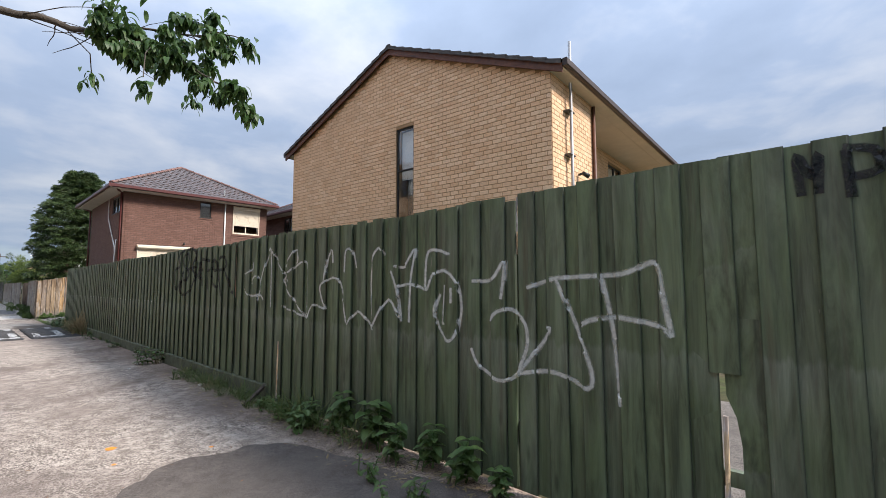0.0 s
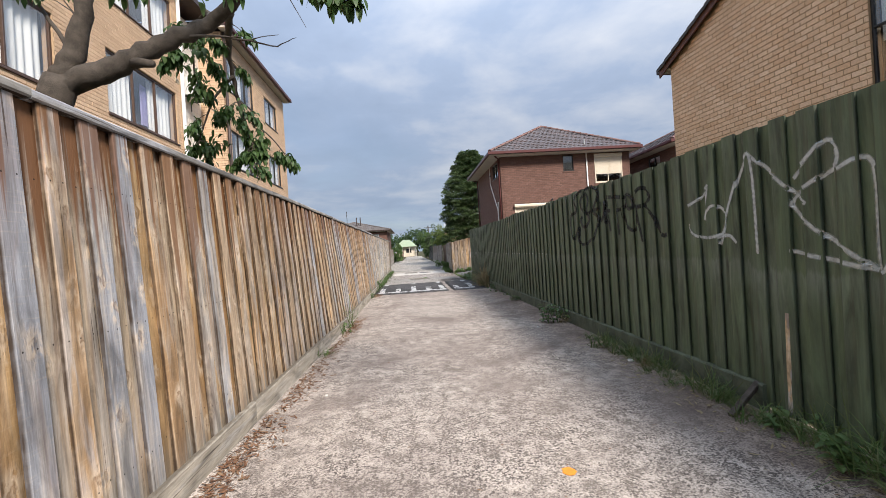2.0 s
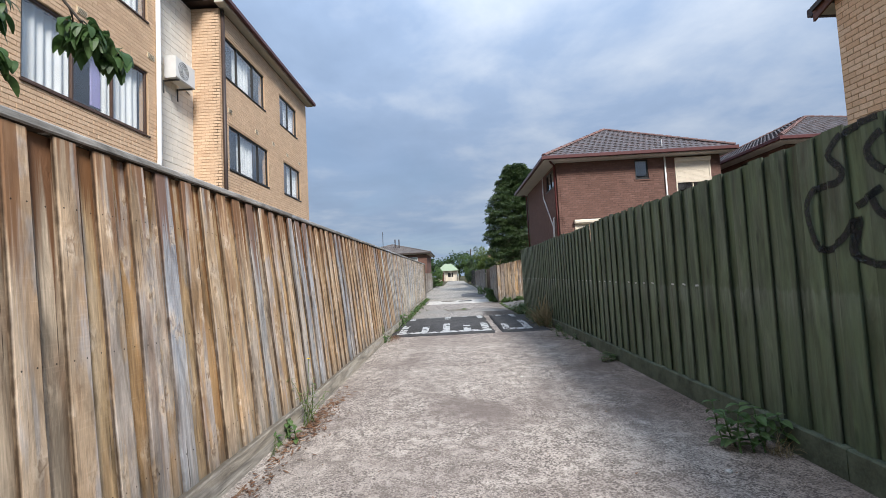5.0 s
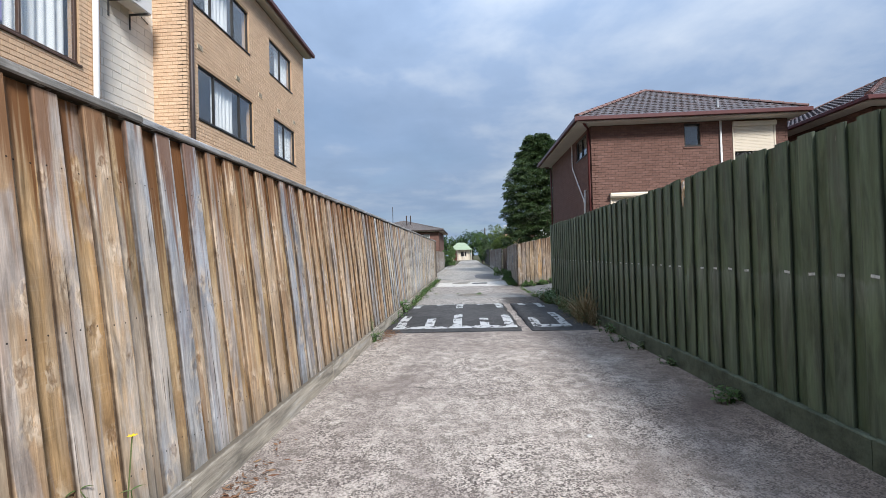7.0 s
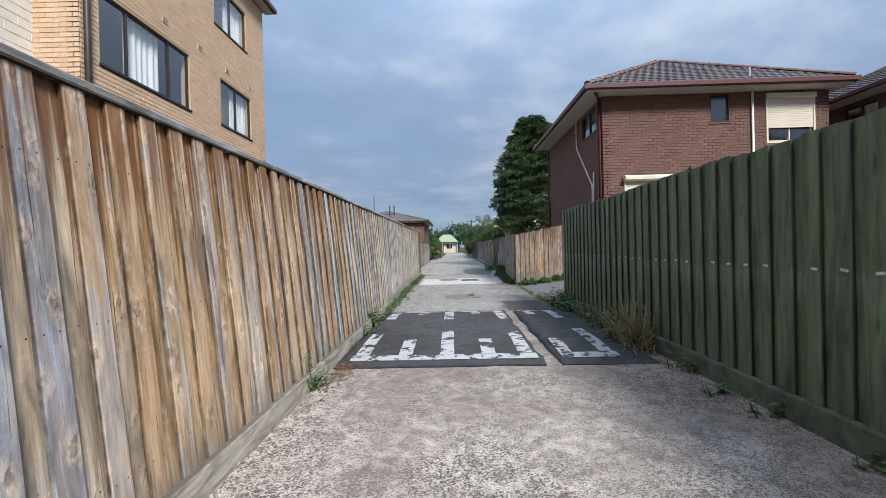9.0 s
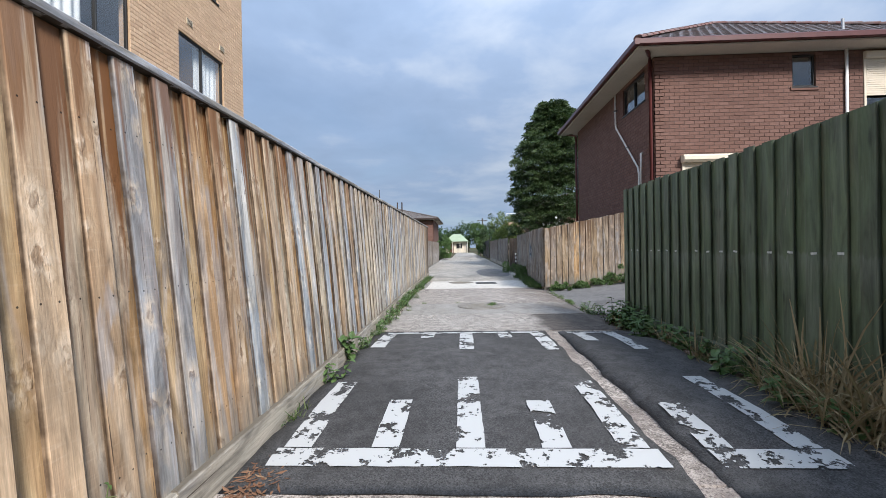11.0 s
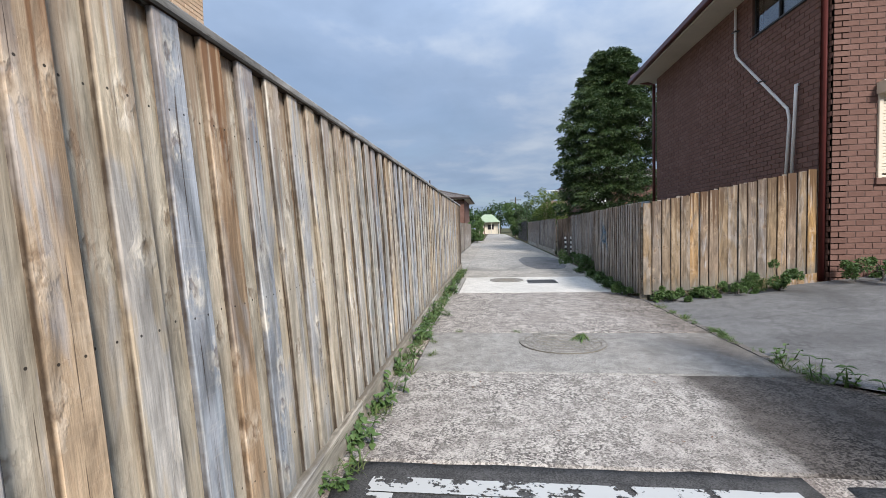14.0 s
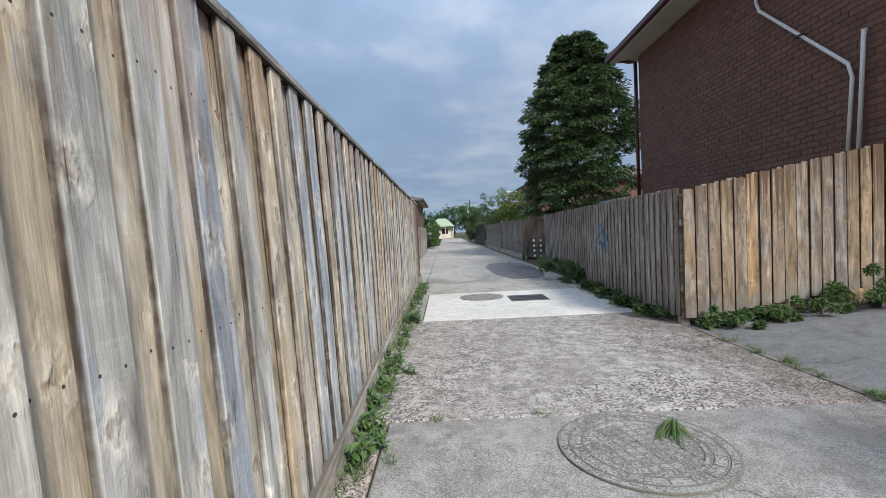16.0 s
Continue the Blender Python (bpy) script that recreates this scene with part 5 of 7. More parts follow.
def window(parent, m, w, h, panes, frame, curtain="both", fw=0.05, transom=None, sash=True):
    """A window on local x 0..w, z 0..h, its frame set back from the wall's face at y=0; panes: widths as shares."""
    f = Mesh()
    y0, y1 = 0.035, 0.095
    f.bar(0, w, y0, y1, 0, fw).bar(0, w, y0, y1, h - fw, h).bar(0, fw, y0 + 0.001, y1, fw, h - fw).bar(w - fw, w, y0 + 0.001, y1, fw, h - fw)
    win = part("window", f, frame, parent, m=m)
    u, tot = fw, sum(panes)
    inner = w - 2 * fw
    for k, q in enumerate(panes):
        u2 = u + inner * q / tot
        if k < len(panes) - 1:
            part("mullion", Mesh().bar(u2 - 0.022, u2 + 0.022, y0 - 0.004, y1, fw, h - fw), frame, win)
        parts = [(fw, h - fw)] if transom is None else [(fw, h * transom), (h * transom, h - fw)]
        for a, b in parts:
            g = part("pane", Mesh().box(u + 0.004, u2 - 0.004, 0.062 + 0.006 * (k % 2), 0.067 + 0.006 * (k % 2), a, b), M["glass"], win)
            g.visible_shadow = False
        if transom is not None:
            part("transom", Mesh().bar(u, u2, y0 - 0.003, y1 - 0.002, h * transom - 0.02, h * transom + 0.02), frame, win)
        u = u2
    part("sill", Mesh().bar(-0.03, w + 0.03, -0.035, 0.034, -0.05, -0.004, 0.01), frame, win)
    spans = {"both": ((0.03, 0.36), (0.62, 0.97)), "full": ((0.02, 0.98),), "left": ((0.02, 0.55),), "right": ((0.45, 0.98),), "none": (), "mid": ((0.30, 0.70),)}[curtain]
    for a, b in spans:
        c = Mesh()
        n = max(8, int((b - a) * w / 0.03))
        for i in range(n + 1):
            x = w * (a + (b - a) * i / n)
            y = 0.20 + 0.025 * math.sin(i * 1.05) + 0.012 * math.sin(i * 0.37)
            c.v += [(x, y, 0.02), (x, y, h - 0.02)]
        c.f += [(2 * i, 2 * i + 2, 2 * i + 3, 2 * i + 1) for i in range(n)]
        part("curtain", c, M["curtain"], win, "white hanging curtain", True)
    return win


def tile_slope(p0, p1, q0, q1, run=0.30, wide=0.25):
    """Roof tiles in courses over the face p0-p1 (eave) to q0-q1 (top)."""
    p0, p1, q0, q1 = (Vector(p) for p in (p0, p1, q0, q1))
    n = (p1 - p0).cross(((q0 + q1) / 2 - (p0 + p1) / 2)).normalized()
    if n.z < 0:
        n = -n
    along = (p1 - p0).normalized()
    up = ((q0 + q1) / 2 - (p0 + p1) / 2)
    courses = max(1, int(round(up.length / run)))
    s = Mesh()
    base = (p0 - Vector((0, 0, 0))).dot(along)
    for c in range(courses):
        t0, t1 = c / courses, min(1.0, (c + 1.12) / courses)
        a0, b0 = p0.lerp(q0, t0), p1.lerp(q1, t0)
        a1, b1 = p0.lerp(q0, t1), p1.lerp(q1, t1)
        L0, R0 = a0.dot(along), b0.dot(along)
        L1, R1 = a1.dot(along), b1.dot(along)
        k0, k1 = int(math.floor((L0 - base) / wide)), int(math.ceil((R0 - base) / wide))
        for k in range(k0, k1):
            x0, x1 = base + k * wide + (wide / 2 if c % 2 else 0), base + (k + 1) * wide + (wide / 2 if c % 2 else 0)
            x0, x1 = max(x0, L0), min(x1, R0)
            if x1 - x0 < 0.03:
                continue
            o = len(s.v)
            m = 4
            for i in range(m + 1):
                x = x0 + (x1 - x0) * i / m
                wv = 0.022 * abs(math.sin(math.pi * i / m)) ** 0.7
                lo = a0 + along * (x - L0) + n * (0.034 + wv)
                xx = min(max(x, L1), R1)
                hi = a1 + along * (xx - L1) + n * (0.006 + wv)
                s.v += [tuple(lo), tuple(hi), tuple(lo - n * 0.03)]
            for i in range(m):
                q = o + i * 3
                s.f += [(q, q + 3, q + 4, q + 1), (q + 2, q + 5, q + 3, q)]
    return s


def ridge_caps(pts, step=0.36, r=0.10):
    s = Mesh()
    for a, b in zip(pts, pts[1:]):
        a, b = Vector(a), Vector(b)
        d = b - a
        n = max(1, int(d.length / step))
        x = d.normalized()
        side = x.cross(Vector((0, 0, 1))).normalized()
        up = side.cross(x)
        for k in range(n):
            o = len(s.v)
            for t, rr in ((k / n, r * 1.12), ((k + 1.08) / n, r * 0.92)):
                c = a + d * min(t, 1.02)
                for i in range(7):
                    an = math.pi * i / 6
                    s.v.append(tuple(c + side * math.cos(an) * rr + up * (math.sin(an) * rr * 0.8 + 0.02)))
            s.f += [(o + i, o + i + 1, o + 8 + i, o + 7 + i) for i in range(6)]
            s.f.append(tuple(o + i for i in range(6, -1, -1)))
    return s


def hip_roof(parent, x0, x1, y0, y1, ze, rise, tile, fascia, soffit, gutter=0.11, walls=None):
    """Hip roof over the eaves rectangle; ridge along its longer side."""
    dx, dy = x1 - x0, y1 - y0
    half = min(dx, dy) / 2
    if dx >= dy:
        r0, r1 = Vector((x0 + half, (y0 + y1) / 2, ze + rise)), Vector((x1 - half, (y0 + y1) / 2, ze + rise))
        faces = [((x0, y0), (x1, y0), r0, r1), ((x1, y1), (x0, y1), r1, r0), ((x0, y1), (x0, y0), r0, r0), ((x1, y0), (x1, y1), r1, r1)]
    else:
        r0, r1 = Vector(((x0 + x1) / 2, y0 + half, ze + rise)), Vector(((x0 + x1) / 2, y1 - half, ze + rise))
        faces = [((x0, y0), (x1, y0), r0, r0), ((x1, y1), (x0, y1), r1, r1), ((x0, y1), (x0, y0), r1, r0), ((x1, y0), (x1, y1), r0, r1)]
    roof = Mesh()
    for a, b, ta, tb in faces:
        roof.add([(*a, ze), (*b, ze), tuple(tb), tuple(ta)], [(0, 1, 2, 3)])
    rf = part("roof", roof, tile, parent)
    for a, b, ta, tb in faces:
        tagged(part("roof_tiles", tile_slope((*a, ze), (*b, ze), ta, tb), tile, rf), kind="stuff")
    cs = [(x0, y0), (x1, y0), (x1, y1), (x0, y1)]
    for c in cs:
        e = min((r0, r1), key=lambda q: (q.x - c[0]) ** 2 + (q.y - c[1]) ** 2)
        tagged(part("hip_capping", ridge_caps([(*c, ze + 0.03), tuple(e)]), M["tile_cap"] if tile == M["tile_red"] else tile, rf), kind="stuff")
    if (r1 - r0).length > 0.2:
        tagged(part("ridge_capping", ridge_caps([tuple(r0), tuple(r1)]), M["tile_cap"] if tile == M["tile_red"] else tile, rf), kind="stuff")
    g = gutter
    gt = Mesh().bar(x0 - g, x1 + g, y0 - g, y0, ze - 0.13, ze + 0.02, 0.02).bar(x0 - g, x1 + g, y1, y1 + g, ze - 0.13, ze + 0.02, 0.02).bar(x0 - g, x0, y0, y1, ze - 0.129, ze + 0.019, 0.02).bar(x1, x1 + g, y0, y1, ze - 0.129, ze + 0.019, 0.02)
    part("gutter", gt, fascia, parent, "dark red gutter and fascia")
    part("soffit", Mesh().box(x0, x1, y0, y1, ze - 0.17, ze - 0.13), soffit, parent, "flat cream soffit lining")
    return rf


def downpipe(parent, pts, material, r=0.04, label="", brackets=True):
    p = part("downpipe", Mesh().tube(pts, r, 10), material, parent, label, True)
    return p


def closing_box(parent, x0, x1, y0, y1, z0, z1, material, open_faces=()):
    """Plain closing walls of a house on the sides that the lane does not show."""
    t = 0.2
    if "w" not in open_faces:
        part("wall", Mesh().box(x0, x0 + t, y0 + t, y1 - t, z0, z1), material, parent)
    if "e" not in open_faces:
        part("wall", Mesh().box(x1 - t, x1, y0 + t, y1 - t, z0, z1), material, parent)
    if "s" not in open_faces:
        part("wall", Mesh().box(x0, x1, y0, y0 + t, z0, z1), material, parent)
    if "n" not in open_faces:
        part("wall", Mesh().box(x0, x1, y1 - t, y1, z0, z1), material, parent)


# ---- yellow gabled house ----
YW, YE, YA = 9.74, 6.02, 8.02
ang = math.degrees(math.atan2(0.62, 9.72))
yh = thing("brick_house", "two-storey cream-yellow brick house with a dark tiled gable roof", "house", pose(-14.75, 8.12, 0, 0, 0, ang))


def ygable(u):
    return YE + (YA - YE) * (1 - abs(u - YW / 2) / (YW / 2))


brick_wall(yh, pose(0, 0, 0), YW, YE, "yellow", holes=((5.08, 5.74, 2.75, 5.72),), zmin=1.5, course=0.105, length=0.25, top=ygable, near=(YW - 1.6, 4.6), count=300)
window(yh, pose(5.08, 0, 2.75), 0.66, 2.97, (1,), M["frame_black"], "none", 0.045, 0.60)
part("inner_wall", Mesh().box(4.2, 6.8, 1.4, 1.45, 2.0, 6.0), M["inside"], yh, "added dark backing for the unlit room behind the stair window")
# Added white panel stands in for the sky's reflection in the upper pane.
part("window_blind", Mesh().bar(5.12, 5.70, 0.20, 0.215, 4.3, 5.66), M["curtain"], yh, "added white panel standing in for the sky's reflection in the stair window")
part("lower_wall", Mesh().box(0, YW, 0.0, 0.22, -0.05, 1.5), M["mortar_yellow"], yh)
side_m = pose(YW, 0, 0, 0, 0, 90)
brick_wall(yh, side_m @ pose(0.004, 0, 0), 2.35, YE, "yellow", zmin=2.0, course=0.105, length=0.25)
brick_wall(yh, pose(YW - 1.1, 2.36, 0, 0, 0, 90), 9.6, YE, "yellow", holes=((0.35, 1.75, 3.7, 5.6), (4.4, 5.8, 3.7, 5.6)), zmin=2.0, course=0.105, length=0.25)
window(yh, pose(YW - 1.1, 2.36, 0, 0, 0, 90) @ pose(0.35, 0, 3.7), 1.4, 1.9, (1, 1), M["frame_black"], "full", 0.05)
window(yh, pose(YW - 1.1, 2.36, 0, 0, 0, 90) @ pose(4.4, 0, 3.7), 1.4, 1.9, (1, 1), M["frame_black"], "full", 0.05)
part("wall", Mesh().box(YW - 1.1, YW - 0.23, 2.15, 2.35, 0, YE), M["mortar_yellow"], yh)
part("wall", Mesh().box(0, 0.2, 0.23, 12.0, 0, YE), M["mortar_yellow"], yh)
part("wall", Mesh().box(0, YW, 12.0, 12.2, 0, YE), M["mortar_yellow"], yh)
ov = 0.32
sl = (YA - YE) / (YW / 2)
rz = lambda u: YE + 0.10 + sl * (YW / 2 - abs(u - YW / 2))
rl, rr, rmid = (-ov, -0.16, rz(-ov)), (YW + ov, -0.16, rz(YW + ov)), (YW / 2, -0.16, rz(YW / 2))
roofm = Mesh().add([rl, rmid, rr, (rl[0], 12.5, rl[2]), (rmid[0], 12.5, rmid[2]), (rr[0], 12.5, rr[2])], [(0, 1, 4, 3), (1, 2, 5, 4)])
yr = part("roof", roofm, M["tile_dark"], yh)
tagged(part("roof_tiles", tile_slope((rl[0], 12.5, rl[2]), rl, (rmid[0], 12.5, rmid[2]), rmid), M["tile_dark"], yr), kind="stuff")
tagged(part("roof_tiles", tile_slope(rr, (rr[0], 12.5, rr[2]), rmid, (rmid[0], 12.5, rmid[2])), M["tile_dark"], yr), kind="stuff")
tagged(part("ridge_capping", ridge_caps([rmid, (rmid[0], 12.5, rmid[2])]), M["tile_dark"], yr), kind="stuff")
for a, b in ((rl, rmid), (rr, rmid)):
    bg = Mesh()
    d = 0.20
    a, b = Vector(a), Vector(b)
    bg.add([a + Vector((0, 0.02, 0)), b + Vector((0, 0.02, 0)), b + Vector((0, 0.02, -d)), a + Vector((0, 0.02, -d)), a + Vector((0, 0.06, 0)), b + Vector((0, 0.06, 0)), b + Vector((0, 0.06, -d)), a + Vector((0, 0.06, -d))],
           [(0, 1, 2, 3), (7, 6, 5, 4), (0, 4, 5, 1), (1, 5, 6, 2), (2, 6, 7, 3), (3, 7, 4, 0)])
    part("barge_board", bg, M["fascia_brown"], yh, "peeling brown barge board")
    vt = Mesh()
    n = 16
    for k in range(n):
        p, q = a.lerp(b, k / n), a.lerp(b, (k + 1.1) / n)
        vt.add([p + Vector((0, -0.03, -0.03)), q + Vector((0, -0.03, -0.055)), q + Vector((0, -0.03, 0.035)), p + Vector((0, -0.03, 0.07)), p + Vector((0, 0.16, 0.07)), q + Vector((0, 0.16, 0.035))], [(0, 1, 2, 3), (3, 2, 5, 4)])
    tagged(part("verge_tiles", vt, M["tile_dark"], yr), kind="stuff")
part("soffit", Mesh().box(YW + 0.004, YW + ov, -0.1, 12.5, YE - 0.10, YE - 0.06), M["soffit"], yh, "cream eave lining")
part("soffit", Mesh().box(YW - 1.1, YW, 2.37, 12.5, YE - 0.10, YE - 0.06), M["soffit"], yh, "cream eave lining")
part("soffit", Mesh().box(-ov, 0, -0.1, 12.5, YE - 0.10, YE - 0.06), M["soffit"], yh, "cream eave lining")
part("gutter", Mesh().bar(YW + ov, YW + ov + 0.12, -0.14, 12.5, YE - 0.10, YE + 0.06, 0.02), M["fascia_dark"], yh, "dark brown gutter")
part("gutter", Mesh().bar(-ov - 0.12, -ov, -0.14, 12.5, YE - 0.10, YE + 0.06, 0.02), M["fascia_dark"], yh, "dark brown gutter")
downpipe(yh, [(YW + 0.06, 2.30, 0.1), (YW + 0.06, 2.30, YE - 0.14)], M["fascia_brown"], 0.045, "brown painted downpipe")
vp = downpipe(yh, [(YW + 0.12, 0.75, 0.1), (YW + 0.12, 0.75, 6.9)], M["corrugated"], 0.035, "pale grey vent pipe")
for z in (4.25, 5.25):
    part("bracket", Mesh().bar(YW + 0.0, YW + 0.15, 0.60, 0.90, z, z + 0.03), M["steel"], vp)
part("floodlight", Mesh().tube([(YW + 0.02, 1.35, 3.95), (YW + 0.12, 1.35, 3.97)], 0.03, 10).tube([(YW + 0.12, 1.32, 3.98), (YW + 0.22, 1.44, 3.90)], [0.04, 0.06], 12), M["plastic_black"], yh, "small black wall lamp", True)

# ---- red brick house ----
RX, RY, RE = -25.64, 5.40, 6.02
rh = thing("brick_house", "two-storey red-brown brick house with a hipped terracotta tile roof", "house", pose(0, 0, 0))
nm = pose(RX, RY, 0, 0, 0, 90)
brick_wall(rh, nm, 6.98, RE - 0.16, "red", holes=((3.36, 3.92, 5.0, 5.80), (5.10, 6.50, 4.30, 5.74), (0.70, 2.9, 1.95, 3.38)), zmin=0.0, course=0.090, length=0.242, near=(0.7, 2.6), count=300)
window(rh, nm @ pose(3.36, 0, 5.0), 0.56, 0.80, (1,), M["frame_black"], "none", 0.04)
part("sill_bricks", Mesh().bar(3.30, 3.98, -0.03, 0.10, 4.9, 4.99), M["red"], rh, m=nm)
window(rh, nm @ pose(5.10, 0.02, 4.30), 1.40, 1.44, (1, 1), M["cream"], "none", 0.05)
sh = part("roller_shutter", Mesh().bar(5.05, 6.55, -0.10, 0.03, 5.62, 5.80, 0.03), M["cream"], rh, "cream roller shutter half lowered", m=nm)
for k in range(17):
    part("slat", Mesh().bar(5.12, 6.48, -0.012 - 0.004, 0.0, 4.72 + k * 0.053, 4.771 + k * 0.053, 0.006), M["cream"], sh)
for u in (5.05, 6.49):
    part("guide", Mesh().bar(u, u + 0.06, -0.03, 0.012, 4.25, 5.62), M["cream"], sh)
part("sill_bricks", Mesh().bar(5.0, 6.6, -0.03, 0.10, 4.16, 4.26), M["red"], rh, m=nm)
window(rh, nm @ pose(0.70, 0.02, 1.95), 2.2, 1.43, (1, 1, 1), M["cream"], "none", 0.05)
sh = part("roller_shutter", Mesh().bar(0.62, 2.98, -0.20, 0.03, 3.18, 3.36, 0.05), M["cream"], rh, "cream roller shutter lowered over a window", m=nm)
for k in range(24):
    part("slat", Mesh().bar(0.71, 2.89, -0.016, 0.0, 1.97 + k * 0.0505, 2.018 + k * 0.0505, 0.006), M["cream"], sh)
for u in (0.64, 2.90):
    part("guide", Mesh().bar(u, u + 0.06, -0.04, 0.012, 1.9, 3.18), M["cream"], sh)
part("sill_bricks", Mesh().bar(0.62, 3.0, -0.04, 0.10, 1.80, 1.91), M["red"], rh, m=nm)
lm = pose(-33.05, RY, 0, 0, 0, 0)
brick_wall(rh, lm @ pose(0, 0, 0), 7.41, RE - 0.16, "red", holes=((5.25, 6.83, 4.98, 5.76),), zmin=0.0, course=0.090, length=0.242, near=(6.0, 3.4), count=200)
window(rh, lm @ pose(5.25, 0, 4.98), 1.58, 0.78, (1, 1), M["frame_black"], "none", 0.045)
part("inner_wall", Mesh().box(-32.8, -26.3, 8.2, 8.26, 0.2, 5.8), M["inside"], rh, "added dark backing for the unlit rooms behind the windows")
closing_box(rh, -33.05, RX, RY, 12.38, 0, RE - 0.16, M["mortar_red"], ("e", "s"))
hip_roof(rh, -33.55, -25.09, 4.80, 12.70, RE + 0.02, 2.2, M["tile_red"], M["fascia_red"], M["soffit"])
part("vent_pipe", Mesh().tube([(-25.6, 9.95, 6.2), (-25.6, 9.95, 6.62)], 0.035, 10), M["corrugated"], rh, "small galvanised roof vent pipe")
downpipe(rh, [(RX + 0.05, RY + 4.62, 0.2), (RX + 0.05, RY + 4.62, RE - 0.15)], M["white"], 0.035, "white plastic wall pipe")
downpipe(rh, [(-25.12, 4.95, RE - 0.02), (-25.35, 5.15, RE - 0.2), (-25.75, RY - 0.05, RE - 0.22), (-25.75, RY - 0.05, 0.3)], M["fascia_red"], 0.05, "dark red downpipe at the corner")
downpipe(rh, [(-33.5, 4.85, RE - 0.05), (-33.35, 5.26, RE - 0.2), (-33.12, 5.34, RE - 0.3), (-33.12, 5.34, 0.3)], M["fascia_red"], 0.05, "dark red downpipe at the corner")
wp = downpipe(rh, [(-28.32, RY - 0.06, 5.80), (-28.32, RY - 0.06, 4.92), (-28.25, RY - 0.06, 4.75), (-26.60, RY - 0.06, 3.25), (-26.54, RY - 0.06, 3.05), (-26.66, RY - 0.06, 1.6)], M["plastic_white"], 0.026, "white plastic waste pipe running down the wall")
part("branch_pipe", Mesh().tube([(-26.36, RY - 0.02, 3.60), (-26.36, RY - 0.07, 3.60), (-26.38, RY - 0.07, 3.2), (-26.48, RY - 0.07, 1.6)], 0.027, 10), M["plastic_white"], wp, "white branch pipe", True)
for x, z in ((-28.32, 5.3), (-27.4, 3.95)):
    part("bracket", Mesh().bar(x - 0.06, x + 0.06, RY - 0.11, RY + 0.0, z, z + 0.025), M["steel"], wp)
part("door_lamp", Mesh().tube([(RX + 0.01, 8.05, 3.52), (RX + 0.12, 8.05, 3.56)], 0.03, 10).tube([(RX + 0.11, 8.05, 3.57), (RX + 0.2, 8.0, 3.48)], [0.04, 0.05], 10), M["plastic_black"], rh, "small dark wall lamp", True)

# second red block behind
rb2 = thing("brick_house", "darker red-brown brick block with a hipped tile roof", "house", pose(0, 0, 0))
brick_wall(rb2, pose(-24.6, 14.4, 0, 0, 0, 90), 9.0, 5.86, "red", holes=((0.6, 1.9, 4.1, 5.3), (4.0, 5.6, 4.1, 5.3)), zmin=2.4, course=0.09, length=0.242)
window(rb2, pose(-24.6, 14.4, 0, 0, 0, 90) @ pose(0.6, 0, 4.1), 1.3, 1.2, (1, 1), M["frame_black"], "left", 0.05)
window(rb2, pose(-24.6, 14.4, 0, 0, 0, 90) @ pose(4.0, 0, 4.1), 1.6, 1.2, (1, 1), M["frame_black"], "right", 0.05)
brick_wall(rb2, pose(-34.0, 14.4, 0), 9.4, 5.86, "red", holes=((6.6, 7.8, 4.5, 5.70),), zmin=2.4, course=0.09, length=0.242)
window(rb2, pose(-34.0, 14.4, 0) @ pose(6.6, 0, 4.5), 1.2, 1.2, (1, 1), M["frame_black"], "right", 0.05)
part("wall", Mesh().box(-24.82, -24.6, 14.63, 23.4, 0, 2.4), M["mortar_red"], rb2)
part("wall", Mesh().box(-34.0, -24.6, 14.4, 14.62, 0, 2.4), M["mortar_red"], rb2)
closing_box(rb2, -34.0, -24.6, 14.4, 23.4, 0, 5.86, M["mortar_red"], ("e", "s"))
hip_roof(rb2, -34.6, -24.02, 13.80, 24.0, RE, 2.3, M["tile_red"], M["fascia_red"], M["soffit"])

# ---- tan flats behind the tall fence ----
fl = thing("apartment_block", "three-storey tan brick flats with brown window frames", "apartment building", pose(0, 0, 0))
AY = -6.30
am = pose(-17.28, AY, 0, 0, 0, 180) @ pose(-15.3, 0, 0)
wA = lambda x0, x1, z0, z1: (-(x1) - 1.98, -(x0) - 1.98, z0, z1)
holesA = [wA(-12.12, -9.0, 4.93, 6.46), wA(-16.80, -13.67, 4.97, 6.52), wA(-16.80, -13.67, 7.78, 9.3), wA(-12.12, -9.0, 7.78, 9.3), wA(-7.6, -4.6, 4.93, 6.46)]
brick_wall(fl, am, 15.3, 9.85, "tan", holes=tuple(holesA), zmin=1.6, course=0.088, length=0.242, near=(14.0, 4.5), count=240)
for h, cu in zip(holesA, ("both", "both", "both", "full", "full")):
    window(fl, am @ pose(h[0], 0, h[2]), h[1] - h[0], h[3] - h[2], (1, 1, 1), M["frame_brown"], cu, 0.06)
part("lilac_cloth", Mesh().box(-15.9, -15.45, AY - 0.30, AY - 0.26, 5.2, 6.3), M["lilac"], fl, "lilac cloth hanging inside a window")
part("wall", Mesh().box(-17.27, -1.9, AY - 0.2, AY, 0, 1.6), M["mortar_tan"], fl)
brick_wall(fl, pose(-17.28, AY - 0.36, 0, 0, 0, 270) @ pose(-0.36, 0, 0), 0.36, 9.85, "tan", zmin=1.6, course=0.088, length=0.242)
brick_wall(fl, pose(-17.28, -6.66, 0, 0, 0, 180), 1.98, 9.6, "white", zmin=1.6, course=0.172, length=0.48)
BY, BX0, BX1 = -5.82, -19.24, -26.95
bm_ = pose(BX0, BY, 0, 0, 0, 180)
wB = lambda x0, x1, z0, z1: (BX0 - x1, BX0 - x0, z0, z1)
